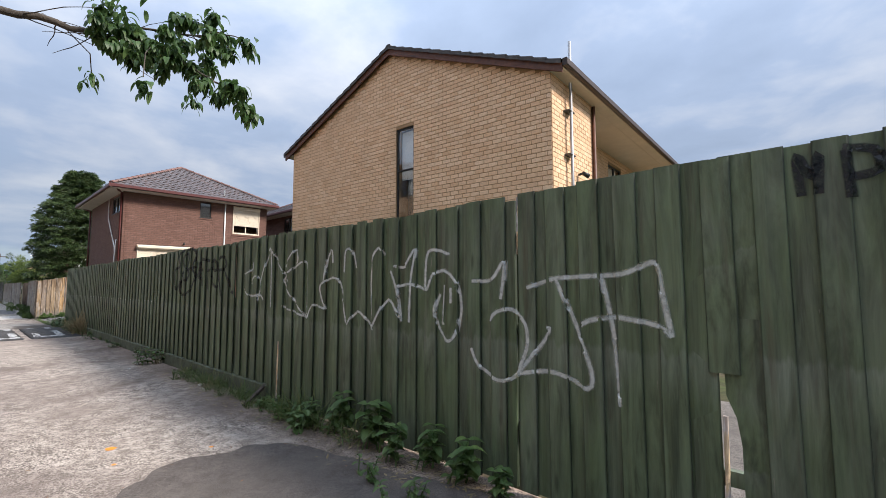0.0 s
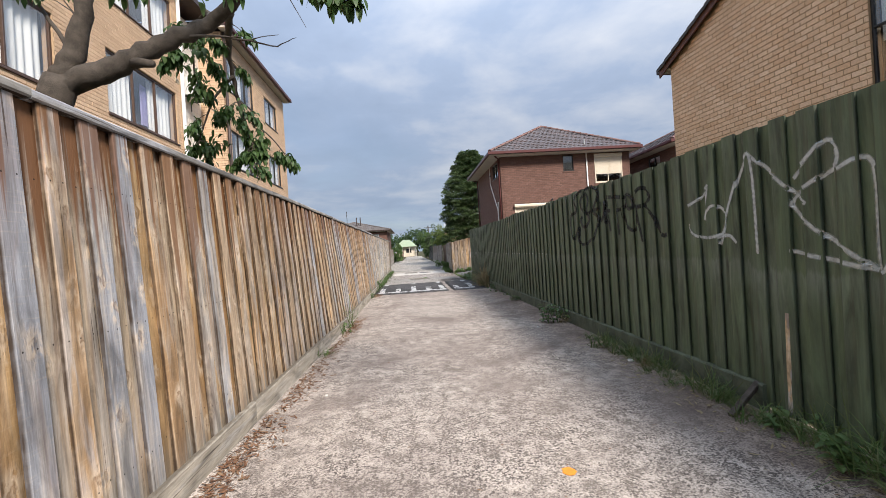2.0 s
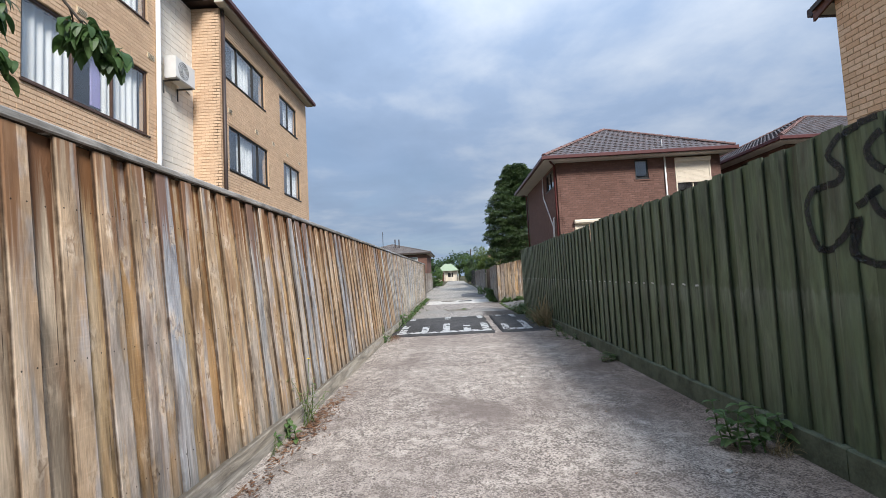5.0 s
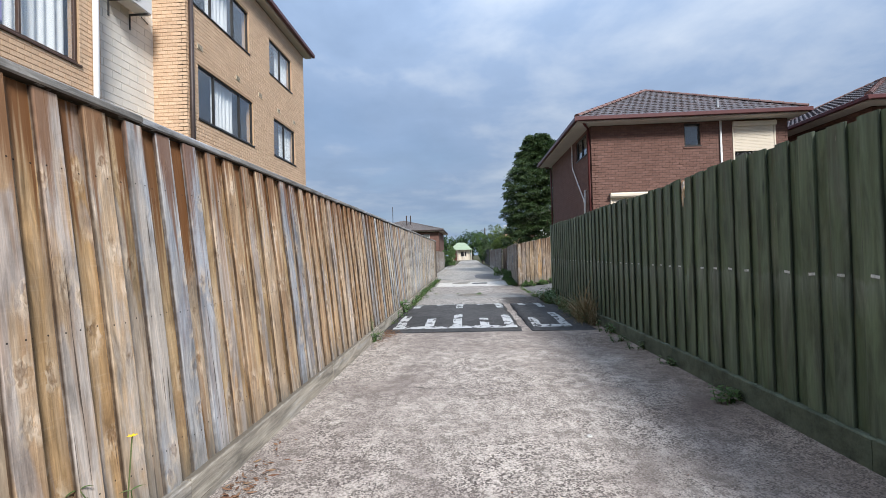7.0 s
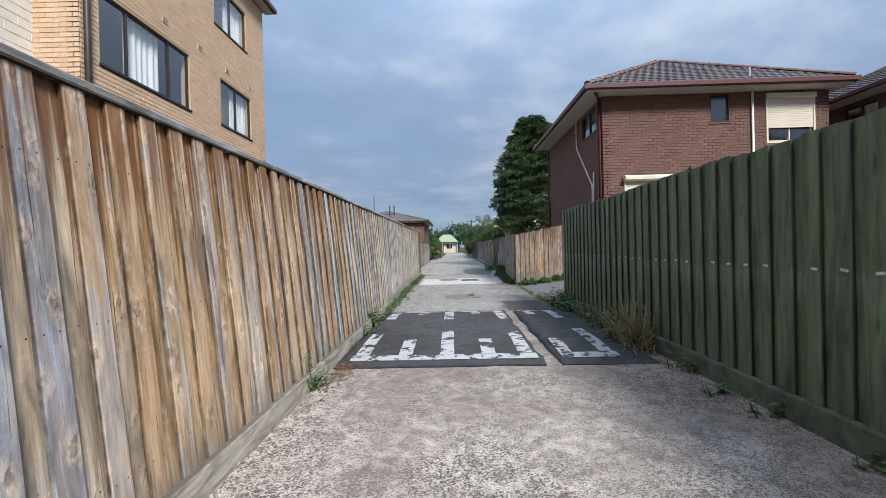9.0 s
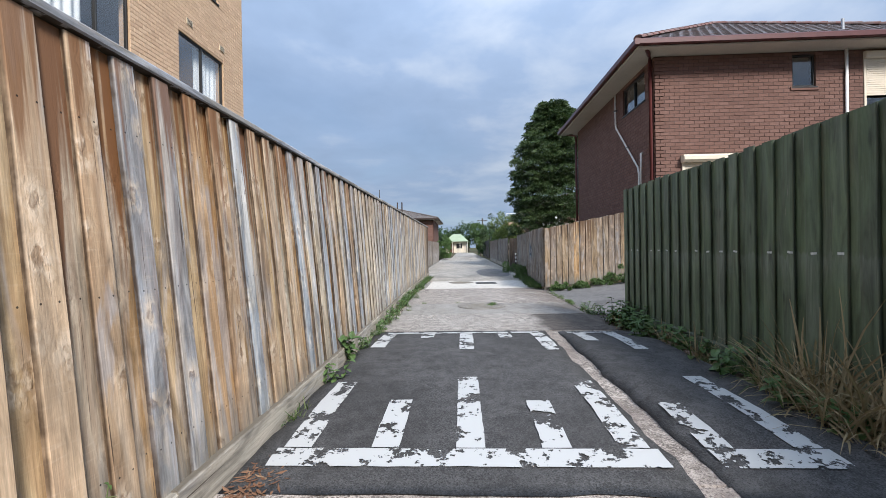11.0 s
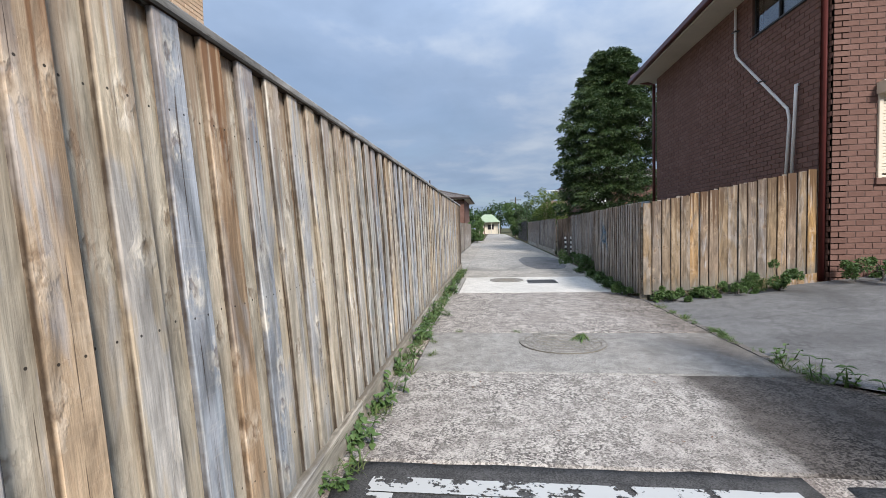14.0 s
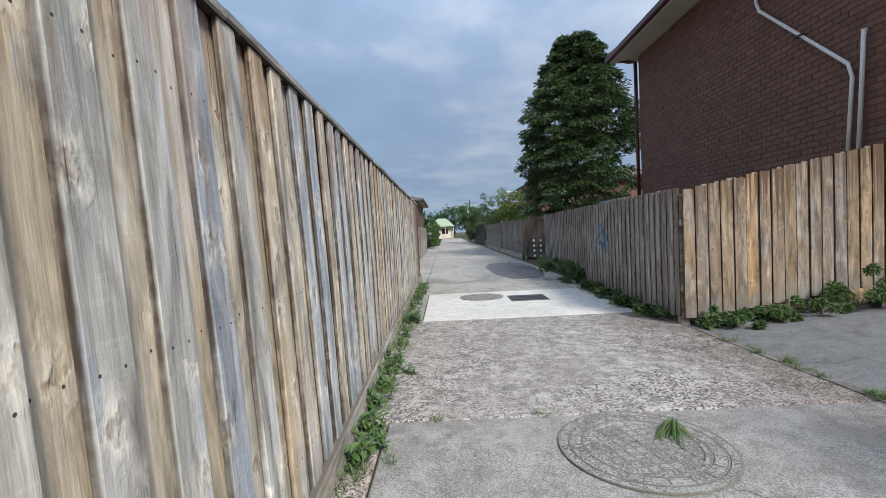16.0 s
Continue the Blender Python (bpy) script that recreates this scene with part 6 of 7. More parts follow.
holesB = [wB(-22.52, -19.68, 4.84, 6.20), wB(-25.88, -24.0, 4.91, 6.20), wB(-22.34, -19.5, 7.66, 8.92), wB(-25.66, -23.76, 7.66, 8.86)]
brick_wall(fl, bm_, BX0 - BX1, 9.62, "tan", holes=tuple(holesB), zmin=1.6, course=0.088, length=0.242, near=(3.5, 4.4), count=240)
for h, pn in zip(holesB, ((1, 1.9, 1), (1, 1), (1, 1.4, 1), (1, 1))):
    window(fl, bm_ @ pose(h[0], 0, h[2]), h[1] - h[0], h[3] - h[2], pn, M["frame_black"], "mid" if pn[0] != pn[1] else "right", 0.05)
brick_wall(fl, pose(BX0, BY - 0.84, 0, 0, 0, 90), 0.84, 9.62, "tan", zmin=1.6, course=0.088, length=0.242)
part("wall", Mesh().box(BX1, BX0, BY - 0.2, BY, 0, 1.6), M["mortar_tan"], fl)
part("wall", Mesh().box(BX1, BX1 + 0.2, -14.0, BY - 0.23, 0, 9.62), M["mortar_tan"], fl)
part("wall", Mesh().box(BX1, -1.9, -14.2, -14.0, 0, 9.8), M["mortar_tan"], fl)
part("wall", Mesh().box(-2.1, -1.9, -14.0, AY - 0.2, 0, 9.8), M["mortar_tan"], fl)
part("inner_wall", Mesh().box(BX1 + 0.3, -2.3, -8.4, -8.34, 0.2, 9.6), M["inside"], fl, "added dark backing for the unlit rooms behind the windows")
part("roof", Mesh().box(BX1 - 0.25, BX0 + 0.25, -14.2, BY + 0.28, 9.70, 9.86), M["fascia_dark"], fl, "dark brown flat roof edge")
part("roof", Mesh().box(BX0 + 0.26, -1.6, -14.2, AY + 0.28, 9.88, 10.05), M["fascia_dark"], fl, "dark brown flat roof edge")
part("gutter", Mesh().bar(BX1 - 0.32, BX0 + 0.3, BY + 0.28, BY + 0.40, 9.68, 9.84, 0.02), M["fascia_red"], fl, "dark red-brown gutter")
part("soffit", Mesh().box(BX1 - 0.25, BX0 + 0.25, BY, BY + 0.28, 9.64, 9.695), M["soffit"], fl, "pale eave lining")
downpipe(fl, [(BX0 - 0.10, BY + 0.06, 0.1), (BX0 - 0.10, BY + 0.06, 9.6)], M["fascia_dark"], 0.055, "dark brown downpipe")
downpipe(fl, [(-17.10, AY + 0.07, 9.8), (-17.10, AY + 0.07, 4.5), (-17.02, AY + 0.10, 4.32), (-16.7, AY + 0.3, 4.12), (-16.4, AY + 0.4, 4.0)], M["plastic_white"], 0.055, "white plastic downpipe with a bend")
for x, z in ((-12.9, 6.95), (-14.9, 6.85), (-16.9, 6.95)):
    vt = part("wall_vent", Mesh().bar(x - 0.12, x + 0.12, AY, AY + 0.025, z - 0.07, z + 0.07), M["vent"], fl, "cream wall vent")
    for k in range(4):
        part("slot", Mesh().box(x - 0.1, x + 0.1, AY + 0.025, AY + 0.029, z - 0.05 + k * 0.03, z - 0.04 + k * 0.03), M["fascia_dark"], vt)
for x, z in ((-19.75, 6.65), (-21.6, 6.6), (-23.0, 6.6), (-24.4, 6.55), (-25.8, 6.55)):
    vt = part("wall_vent", Mesh().bar(x - 0.11, x + 0.11, BY, BY + 0.025, z - 0.07, z + 0.07), M["vent"], fl, "cream wall vent")
    for k in range(4):
        part("slot", Mesh().box(x - 0.09, x + 0.09, BY + 0.025, BY + 0.029, z - 0.05 + k * 0.03, z - 0.04 + k * 0.03), M["fascia_dark"], vt)
ac = thing("air_conditioner", "white wall-mounted air conditioner unit with hanging cables", "air conditioner", pose(-18.2, -6.66, 6.85, 0, 0, 180))
part("body", Mesh().bar(-0.42, 0.42, -0.44, -0.12, 0.0, 0.60, 0.03), M["plastic_white"], ac)
fan = Mesh()
for q in (0.22, 0.17, 0.12, 0.07):
    ringp = [(-0.1 + q * math.cos(2 * math.pi * k / 20), -0.445, 0.3 + q * math.sin(2 * math.pi * k / 20)) for k in range(21)]
    fan.tube(ringp, 0.006, 5, False)
part("fan_guard", fan, M["steel"], ac)
for x in (-0.3, 0.3):
    part("bracket", Mesh().bar(x - 0.02, x + 0.02, -0.44, -0.006, -0.04, -0.002).bar(x - 0.02, x + 0.02, -0.03, -0.006, -0.35, -0.04), M["steel"], ac)
part("cable", Mesh().tube([(0.42, -0.25, 0.2), (0.55, -0.1, 0.05), (0.7, -0.03, 0.1), (0.85, -0.03, 0.06)], 0.012, 6), M["plastic_black"], ac, "", True)


# ---- plants ----
def leaf_faces(s, base, way, side, ln, wd, curl, n=4):
    """One leaf: a tapered, curled strip of quads with a folded midrib."""
    up = side.cross(way).normalized()
    o = len(s.v)
    p = base.copy()
    d = way.copy()
    for i in range(n + 1):
        t = i / n
        w = wd * (math.sin(math.pi * min(0.97, 0.08 + 0.9 * t)) ** 0.8) * 0.5
        s.v += [tuple(p - side * w + up * w * 0.35), tuple(p), tuple(p + side * w + up * w * 0.35)]
        d = (d - Vector((0, 0, 1)) * curl / n).normalized()
        p = p + d * ln / n
    for i in range(n):
        a = o + i * 3
        s.f += [(a, a + 1, a + 4, a + 3), (a + 1, a + 2, a + 5, a + 4)]


def rand_dir(r, zmin=-1.0, zmax=1.0):
    z = r.uniform(zmin, zmax)
    a = r.uniform(0, 2 * math.pi)
    h = math.sqrt(max(0, 1 - z * z))
    return Vector((h * math.cos(a), h * math.sin(a), z))


def peach_tree():
    r = random.Random(12)
    t = thing("peach_tree", "leaning peach tree with a dark forked trunk and drooping curled leaves", "tree", pose(-6.40, -2.40, -0.04))
    org = Vector((-6.40, -2.40, -0.04))
    wood, twig, crown = Mesh(), Mesh(), Mesh()
    limbs = [
        ([(-6.40, -2.40, -0.1), (-6.42, -2.34, 1.2), (-6.44, -2.24, 2.2), (-6.45, -2.10, 2.80)], 0.135, 0.12),
        ([(-6.45, -2.10, 2.76), (-6.50, -1.82, 2.88), (-6.55, -1.52, 3.05), (-6.65, -1.22, 3.24), (-6.72, -0.95, 3.44), (-6.35, -0.45, 3.62), (-5.85, 0.1, 3.66), (-5.45, 0.6, 3.62), (-5.35, 1.1, 3.6)], 0.105, 0.022),
        ([(-6.45, -2.10, 2.80), (-6.45, -1.98, 3.08), (-6.43, -1.86, 3.40), (-6.40, -1.76, 4.1), (-6.3, -1.6, 5.1)], 0.10, 0.03),
        ([(-6.72, -0.98, 3.42), (-7.3, -1.1, 3.75), (-7.9, -1.35, 3.75), (-8.3, -1.45, 3.45), (-8.45, -1.4, 3.0), (-8.4, -1.3, 2.65), (-8.3, -1.25, 2.4)], 0.05, 0.01),
        ([(-5.35, 1.1, 3.6), (-4.95, 1.45, 3.5), (-4.55, 1.72, 3.2), (-4.2, 1.86, 2.98)], 0.02, 0.006),
        ([(-5.35, 1.0, 3.6), (-5.3, 1.3, 3.75), (-4.9, 1.75, 3.7), (-4.3, 1.85, 3.5)], 0.016, 0.005),
        ([(-6.3, -0.5, 3.58), (-5.9, -0.2, 3.25), (-5.6, -0.05, 3.02), (-5.45, 0.15, 2.84), (-5.35, 0.34, 2.74)], 0.03, 0.006),
        ([(-6.62, -1.3, 3.2), (-6.65, -0.9, 3.2), (-6.74, -0.5, 3.15)], 0.018, 0.005),
        ([(-6.72, -1.05, 3.4), (-7.0, -1.2, 3.6), (-7.4, -1.5, 3.6), (-7.7, -1.65, 3.3)], 0.03, 0.007),
        ([(-6.42, -1.8, 3.7), (-6.2, -1.5, 4.2), (-5.8, -1.0, 4.3), (-5.3, -0.3, 4.2)], 0.035, 0.008),
        ([(-6.45, -2.0, 3.0), (-6.6, -2.4, 3.6), (-6.8, -2.7, 4.2)], 0.02, 0.006),
        ([(-8.2, -1.43, 3.5), (-8.35, -1.75, 3.25), (-8.5, -1.95, 2.95), (-8.5, -2.04, 2.7)], 0.02, 0.006),
        ([(-8.42, -1.42, 3.1), (-8.65, -1.15, 2.85), (-8.75, -0.98, 2.58)], 0.014, 0.005),
    ]
    paths = []
    for pts, r0, r1 in limbs:
        p = smooth_path(pts)
        for k in range(1, len(p) - 1):
            p[k] = p[k] + Vector((r.uniform(-1, 1), r.uniform(-1, 1), r.uniform(-1, 1))) * min(0.02, r0 * 0.3)
        rad = [r0 + (r1 - r0) * (k / (len(p) - 1)) ** 0.8 for k in range(len(p))]
        wood.tube([q - org for q in p], rad, 10 if r0 > 0.05 else 6)
        paths.append((p, r0, r1))
    stub = Vector((-6.52, -1.62, 2.96))
    wood.tube([stub - org, stub + Vector((0.08, 0.22, -0.06)) - org], [0.045, 0.03], 8)

    def cluster(p, n, spread):
        for _ in range(n):
            q = p + rand_dir(r) * spread * r.random()
            way = (rand_dir(r, 0.1, 0.85)).normalized()
            side = way.cross(Vector((0, 0, 1)))
            side = (side.normalized() if side.length > 0.05 else Vector((1, 0, 0)))
            side = (side + rand_dir(r) * 0.45).normalized()
            leaf_faces(crown, q - org, way, side, r.uniform(0.085, 0.125), r.uniform(0.034, 0.050), r.uniform(2.6, 5.0), 6)

    def twigs(p, start, count, ln, leaves, droop=0.7):
        for _ in range(count):
            k = r.randint(int(len(p) * start), len(p) - 1)
            a = p[k]
            d = (rand_dir(r, -0.3, 0.6) + (p[-1] - p[max(0, len(p) - 4)]).normalized() * 0.7).normalized()
            q = [a]
            L = ln * r.uniform(0.5, 1.2)
            for i in range(5):
                d = (d + Vector((0, 0, -droop / 5)) + rand_dir(r) * 0.16).normalized()
                q.append(q[-1] + d * L / 5)
            twig.tube([v - org for v in q], [0.006, 0.005, 0.004, 0.004, 0.003, 0.002], 5, False)
            for v in (q[3:] if leaves else ()):
                cluster(v, r.randint(8, 12), 0.06)
            if leaves:
                cluster(q[-1], 9, 0.08)

    twigs(paths[4][0], 0.2, 20, 0.22, True, 0.4)
    cluster(paths[4][0][-1], 18, 0.10)
    twigs(paths[5][0], 0.1, 24, 0.34, True, 0.4)
    twigs(paths[1][0], 0.80, 9, 0.6, False, 0.1)
    twigs(paths[1][0], 0.45, 10, 0.6, False, 0.1)
    for v in paths[6][0][-11:]:
        cluster(v, 9, 0.05)
    twigs(paths[3][0], 0.55, 14, 0.32, True, 1.0)
    twigs(paths[3][0], 0.25, 6, 0.35, True, 0.8)
    twigs(paths[11][0], 0.35, 8, 0.28, True, 1.0)
    twigs(paths[12][0], 0.6, 3, 0.2, True, 0.8)
    twigs(paths[8][0], 0.45, 12, 0.42, True, 0.9)
    twigs(paths[7][0], 0.5, 3, 0.3, False, 0.2)
    twigs(paths[2][0], 0.4, 10, 0.6, True, 0.5)
    twigs(paths[9][0], 0.3, 12, 0.5, True, 0.6)
    twigs(paths[10][0], 0.3, 7, 0.5, False, 0.0)
    for v, n, q in (((-8.3, -1.25, 2.42), 26, 0.14), ((-8.4, -1.3, 2.75), 30, 0.18), ((-8.75, -0.99, 2.58), 24, 0.12), ((-8.5, -2.02, 2.75), 34, 0.2), ((-8.4, -1.7, 2.75), 24, 0.18), ((-8.35, -1.45, 3.15), 26, 0.18), ((-7.7, -1.62, 3.3), 40, 0.2),
                    ((-6.14, 1.19, 3.5), 22, 0.11), ((-4.27, 1.25, 2.85), 16, 0.09), ((-4.15, 1.95, 2.86), 30, 0.09), ((-5.6, 2.0, 3.36), 24, 0.10), ((-5.2, 1.6, 3.6), 30, 0.2), ((-5.0, 1.2, 3.75), 30, 0.25), ((-4.9, 0.12, 2.9), 22, 0.10), ((-6.3, -0.9, 3.5), 40, 0.3), ((-6.0, -0.6, 3.4), 20, 0.2)):
        cluster(Vector(v), n, q)
    twig.tube([Vector(v) - org for v in ((-5.4, 0.9, 3.6), (-5.9, 1.15, 3.65), (-6.12, 1.2, 3.55))], 0.005, 5)
    twig.tube([Vector(v) - org for v in ((-4.95, 1.45, 3.5), (-4.5, 1.3, 3.2), (-4.3, 1.25, 2.92))], 0.004, 5)
    twig.tube([Vector(v) - org for v in ((-5.6, 0.4, 3.57), (-5.1, 0.2, 3.2), (-4.9, 0.12, 2.95))], 0.006, 5)
    part("trunk", wood, M["bark"], t, "dark grey-brown bark", True)
    tagged(part("twig_growth", twig, M["bark"], t), kind="stuff")
    tagged(part("crown", crown, M["leaf_peach"], t, "sparse drooping green leaves"), kind="stuff")


peach_tree()


def leafy_tree(name, label, base, blobs, trunk, material, leaves, ln, wd, seed, limbs=True, curl=0.6):
    """A tree whose crown is thousands of leaves on the skin of many lumps round the given ones; trunk: (height, radius)."""
    r = random.Random(seed)
    t = thing(name, label, "tree", pose(*base))
    crown, wood = Mesh(), Mesh()
    h, rad = trunk
    if rad:
        wood.tube(smooth_path([(0, 0, -0.1), (0.06, 0.03, h * 0.35), (-0.04, 0.08, h * 0.7), (0, 0, h)]), [rad * (1 - 0.045 * k) for k in range(16)], 9)
    lumps = []
    for (cx, cy, cz), (rx, ry, rz) in blobs:
        c0 = Vector((cx, cy, cz))
        if rad and limbs:
            wood.tube(smooth_path([(0, 0, h * 0.55), tuple(c0 * 0.5 + Vector((0, 0, h * 0.35))), tuple(c0)], 4), [rad * 0.5 * (1 - 0.1 * k) for k in range(9)], 6)
        n = max(5, int(14 * (rx * ry * rz) ** 0.5))
        for _ in range(n):
            d = rand_dir(r, -0.7, 1.0)
            q = Vector((d.x * rx, d.y * ry, d.z * rz)) * r.uniform(0.62, 1.0)
            lumps.append((c0 + q, min(rx, ry, rz) * r.uniform(0.20, 0.36)))
    for i in range(leaves):
        c, q = lumps[i % len(lumps)]
        d = rand_dir(r, -0.8, 1.0)
        p = c + d * q * r.uniform(0.55, 1.08)
        way = (d * 0.8 + rand_dir(r) * 0.7 + Vector((0, 0, 0.1))).normalized()
        side = way.cross(rand_dir(r))
        if side.length < 0.1:
            continue
        leaf_faces(crown, p, way, side.normalized(), ln * r.uniform(0.7, 1.25), wd * r.uniform(0.7, 1.2), curl, 2)
    if rad:
        part("trunk", wood, M["bark"], t, "dark trunk and limbs", True)
    tagged(part("crown", crown, material, t), kind="stuff")
    return t


def layered_tree():
    """A dense evergreen: sprays of small leaves in drooping layers round a forked trunk, open low down on one side."""
    r = random.Random(3)
    t = thing("evergreen_tree", "dense dark evergreen tree beside the red brick house", "tree", pose(-40.0, 5.7, 0))
    wood, crown = Mesh(), Mesh()
    wood.tube(smooth_path([(0, 0, -0.1), (0.08, 0.05, 1.6), (-0.05, -0.1, 3.4), (0.05, 0.1, 5.6), (0, 0.15, 8.6)]), [0.19 * (1 - 0.045 * k) for k in range(21)], 9)
    wood.tube(smooth_path([(0.1, 0.1, 1.4), (0.3, 0.7, 3.0), (0.2, 1.2, 4.8), (0.1, 1.4, 6.6)]), [0.12 * (1 - 0.055 * k) for k in range(16)], 8)
    sprays = []
    for k in range(470):
        z = 1.9 + 7.4 * (k / 470) ** 0.92
        # outline: broad from two to six metres, narrowing to an uneven top
        reach = 2.55 * min(1.0, (9.75 - z) / 4.3) ** 0.62 * (0.86 + 0.26 * noise.noise((z * 1.3, k * 0.11, 2.0)))
        a = k * 2.39996 + r.uniform(-0.25, 0.25)
        if z < 4.6 and 0.3 < math.sin(a) and r.random() < 0.62:
            continue
        q = reach * r.choice((1.0, 1.0, 0.96, 0.85, 0.62, 0.4))
        tip = Vector((math.cos(a) * q, math.sin(a) * q + 0.12, z - 0.12 * q))
        sprays.append((tip, r.uniform(0.34, 0.58) * (1.0 if z < 8 else 0.7)))
        if k % 3 == 0:
            root = Vector((0, 0.05, max(1.2, z - 0.5 - 0.25 * q)))
            wood.tube(smooth_path([root, root.lerp(tip, 0.5) + Vector((0, 0, 0.18)), tip], 3), [0.035, 0.03, 0.026, 0.02, 0.016, 0.011, 0.007], 5, False)
    for tip, w in sprays:
        out = Vector((tip.x, tip.y, 0)).normalized()
        for _ in range(190):
            d = rand_dir(r, -0.35, 1.0)
            p = tip + Vector((d.x * w, d.y * w, d.z * w * 0.42)) * r.uniform(0.35, 1.05)
            way = (d * 0.7 + out * 0.5 + rand_dir(r) * 0.55 + Vector((0, 0, 0.12))).normalized()
            sd_ = way.cross(rand_dir(r))
            if sd_.length > 0.1:
                leaf_faces(crown, p, way, sd_.normalized(), 0.15 * r.uniform(0.7, 1.25), 0.058 * r.uniform(0.8, 1.2), 0.7, 2)
    part("trunk", wood, M["bark"], t, "dark trunk and limbs", True)
    tagged(part("crown", crown, M["leaf_dark"], t), kind="stuff")


layered_tree()
leafy_tree("shrub_tree", "tall yellow-green shrub over the paling fence", (-48, 4.0, 0), [((0, -0.2, 2.6), (1.3, 1.0, 1.15)), ((1.0, 0.1, 1.9), (0.9, 0.9, 0.8)), ((-0.9, -0.1, 2.0), (0.9, 0.9, 0.8))], (1.6, 0.08), M["leaf_yellow"], 5200, 0.15, 0.05, 5)
leafy_tree("hedge_tree", "rounded clipped green tree by the lane", (-70, 2.75, 0), [((0, -0.1, 3.1), (1.2, 1.15, 1.15)), ((0, 0, 1.7), (1.2, 0.9, 1.2))], (1.5, 0.1), M["leaf_weed"], 9000, 0.13, 0.06, 6)
leafy_tree("hedge_tree", "dark upright tree behind the clipped one", (-63, 3.5, 0), [((0, 0, 2.8), (1.3, 1.1, 1.8)), ((0.2, 0, 1.2), (1.4, 1.2, 1.2))], (1.5, 0.1), M["leaf_dark"], 3200, 0.16, 0.07, 7)
leafy_tree("hedge", "clipped green hedge beside the far lane", (-70, 3.3, 0), [((0, 0, 0.9), (5.0, 0.8, 1.0)), ((-4, 0, 0.9), (3.5, 0.8, 0.9))], (0.5, 0.0), M["leaf_hedge"], 4200, 0.16, 0.08, 8)
leafy_tree("hedge", "rounded green hedge beyond the grey fence", (-56, -1.25, -0.32), [((0, 0, 1.55), (1.8, 0.62, 1.45)), ((-2.2, 0, 1.4), (1.6, 0.6, 1.4))], (0.5, 0.0), M["leaf_weed"], 5500, 0.14, 0.07, 9)
for k, (x, y, hgt) in enumerate(((-122, -12, 6.0), (-126, -6, 7.0), (-130, 2, 8.0), (-124, 9, 6.5), (-128, 16, 7.5), (-120, 24, 7.0), (-118, -22, 6.0), (-121, -33, 7.0))):
    leafy_tree("distant_tree", "distant dark green tree on the skyline", (x, y, 0), [((0, 0, hgt * 0.62), (3.2, 4.2, hgt * 0.32)), ((0, 2.0, hgt * 0.4), (2.5, 3.0, hgt * 0.3)), ((0, -2.2, hgt * 0.45), (2.5, 3.0, hgt * 0.3))], (hgt * 0.5, 0.25), M["leaf_hedge"], 1700, 0.6, 0.35, 20 + k)


# ---- weeds ----
def grass_mesh(seed, n, h, spread, wd=0.008):
    r = random.Random(seed)
    s = Mesh()
    for _ in range(n):
        a, q = r.uniform(0, 6.283), spread * math.sqrt(r.random())
        way = (Vector((r.uniform(-0.6, 0.6), r.uniform(-0.6, 0.6), 1.0))).normalized()
        leaf_faces(s, Vector((q * math.cos(a), q * math.sin(a) * 0.6, 0)), way, rand_dir(r, -0.2, 0.2), h * r.uniform(0.5, 1.2), wd * r.uniform(0.7, 1.4), r.uniform(0.5, 1.9), 4)
    return s


def weed_mesh(seed, stems, h, leaf_len, leaf_wd, spread=0.1, per=5):
    r = random.Random(seed)
    st, lf_ = Mesh(), Mesh()
    for _ in range(stems):
        p = Vector((r.uniform(-1, 1) * spread, r.uniform(-1, 1) * spread * 0.5, 0))
        d = Vector((r.uniform(-0.4, 0.4), r.uniform(-0.5, 0.3), 1)).normalized()
        q = [p]
        L = h * r.uniform(0.55, 1.1)
        for i in range(4):
            d = (d + rand_dir(r) * 0.15).normalized()
            q.append(q[-1] + d * L / 4)
        st.tube(q, [0.006, 0.005, 0.004, 0.003, 0.002], 5, False)
        for i in range(per):
            t = 0.25 + 0.75 * i / max(1, per - 1)
            k = min(3, int(t * 4))
            b = q[k].lerp(q[k + 1], t * 4 - k)
            for sgn in (0, math.pi):
                a = i * 1.57 + sgn + r.uniform(-0.3, 0.3)
                way = Vector((math.cos(a), math.sin(a), r.uniform(0.1, 0.5))).normalized()
                side = way.cross(Vector((0, 0, 1))).normalized()
                sc = r.uniform(0.7, 1.15)
                leaf_faces(lf_, b, way, side, leaf_len * sc, leaf_wd * sc, r.uniform(0.5, 1.0), 4)
    return st, lf_


def weed(seed, label, stems, h, ll, lw, spread, per, mat="leaf_weed"):
    t = thing("weed", label, "weed", pose(0, 0, -5), "weeds along the fences")
    st, lv = weed_mesh(seed, stems, h, ll, lw, spread, per)
    tagged(part("stem_growth", st, M[mat], t), kind="stuff")
    tagged(part("foliage", lv, M[mat], t), kind="stuff")
    return t


def tuft(seed, label, n, h, spread, mat="leaf_grass", wd=0.008):
    t = tagged(part("grass_tuft", grass_mesh(seed, n, h, spread, wd), M[mat]), label, "grass", "weeds along the fences")
    t.matrix_basis = pose(0, 0, -5)
    return t


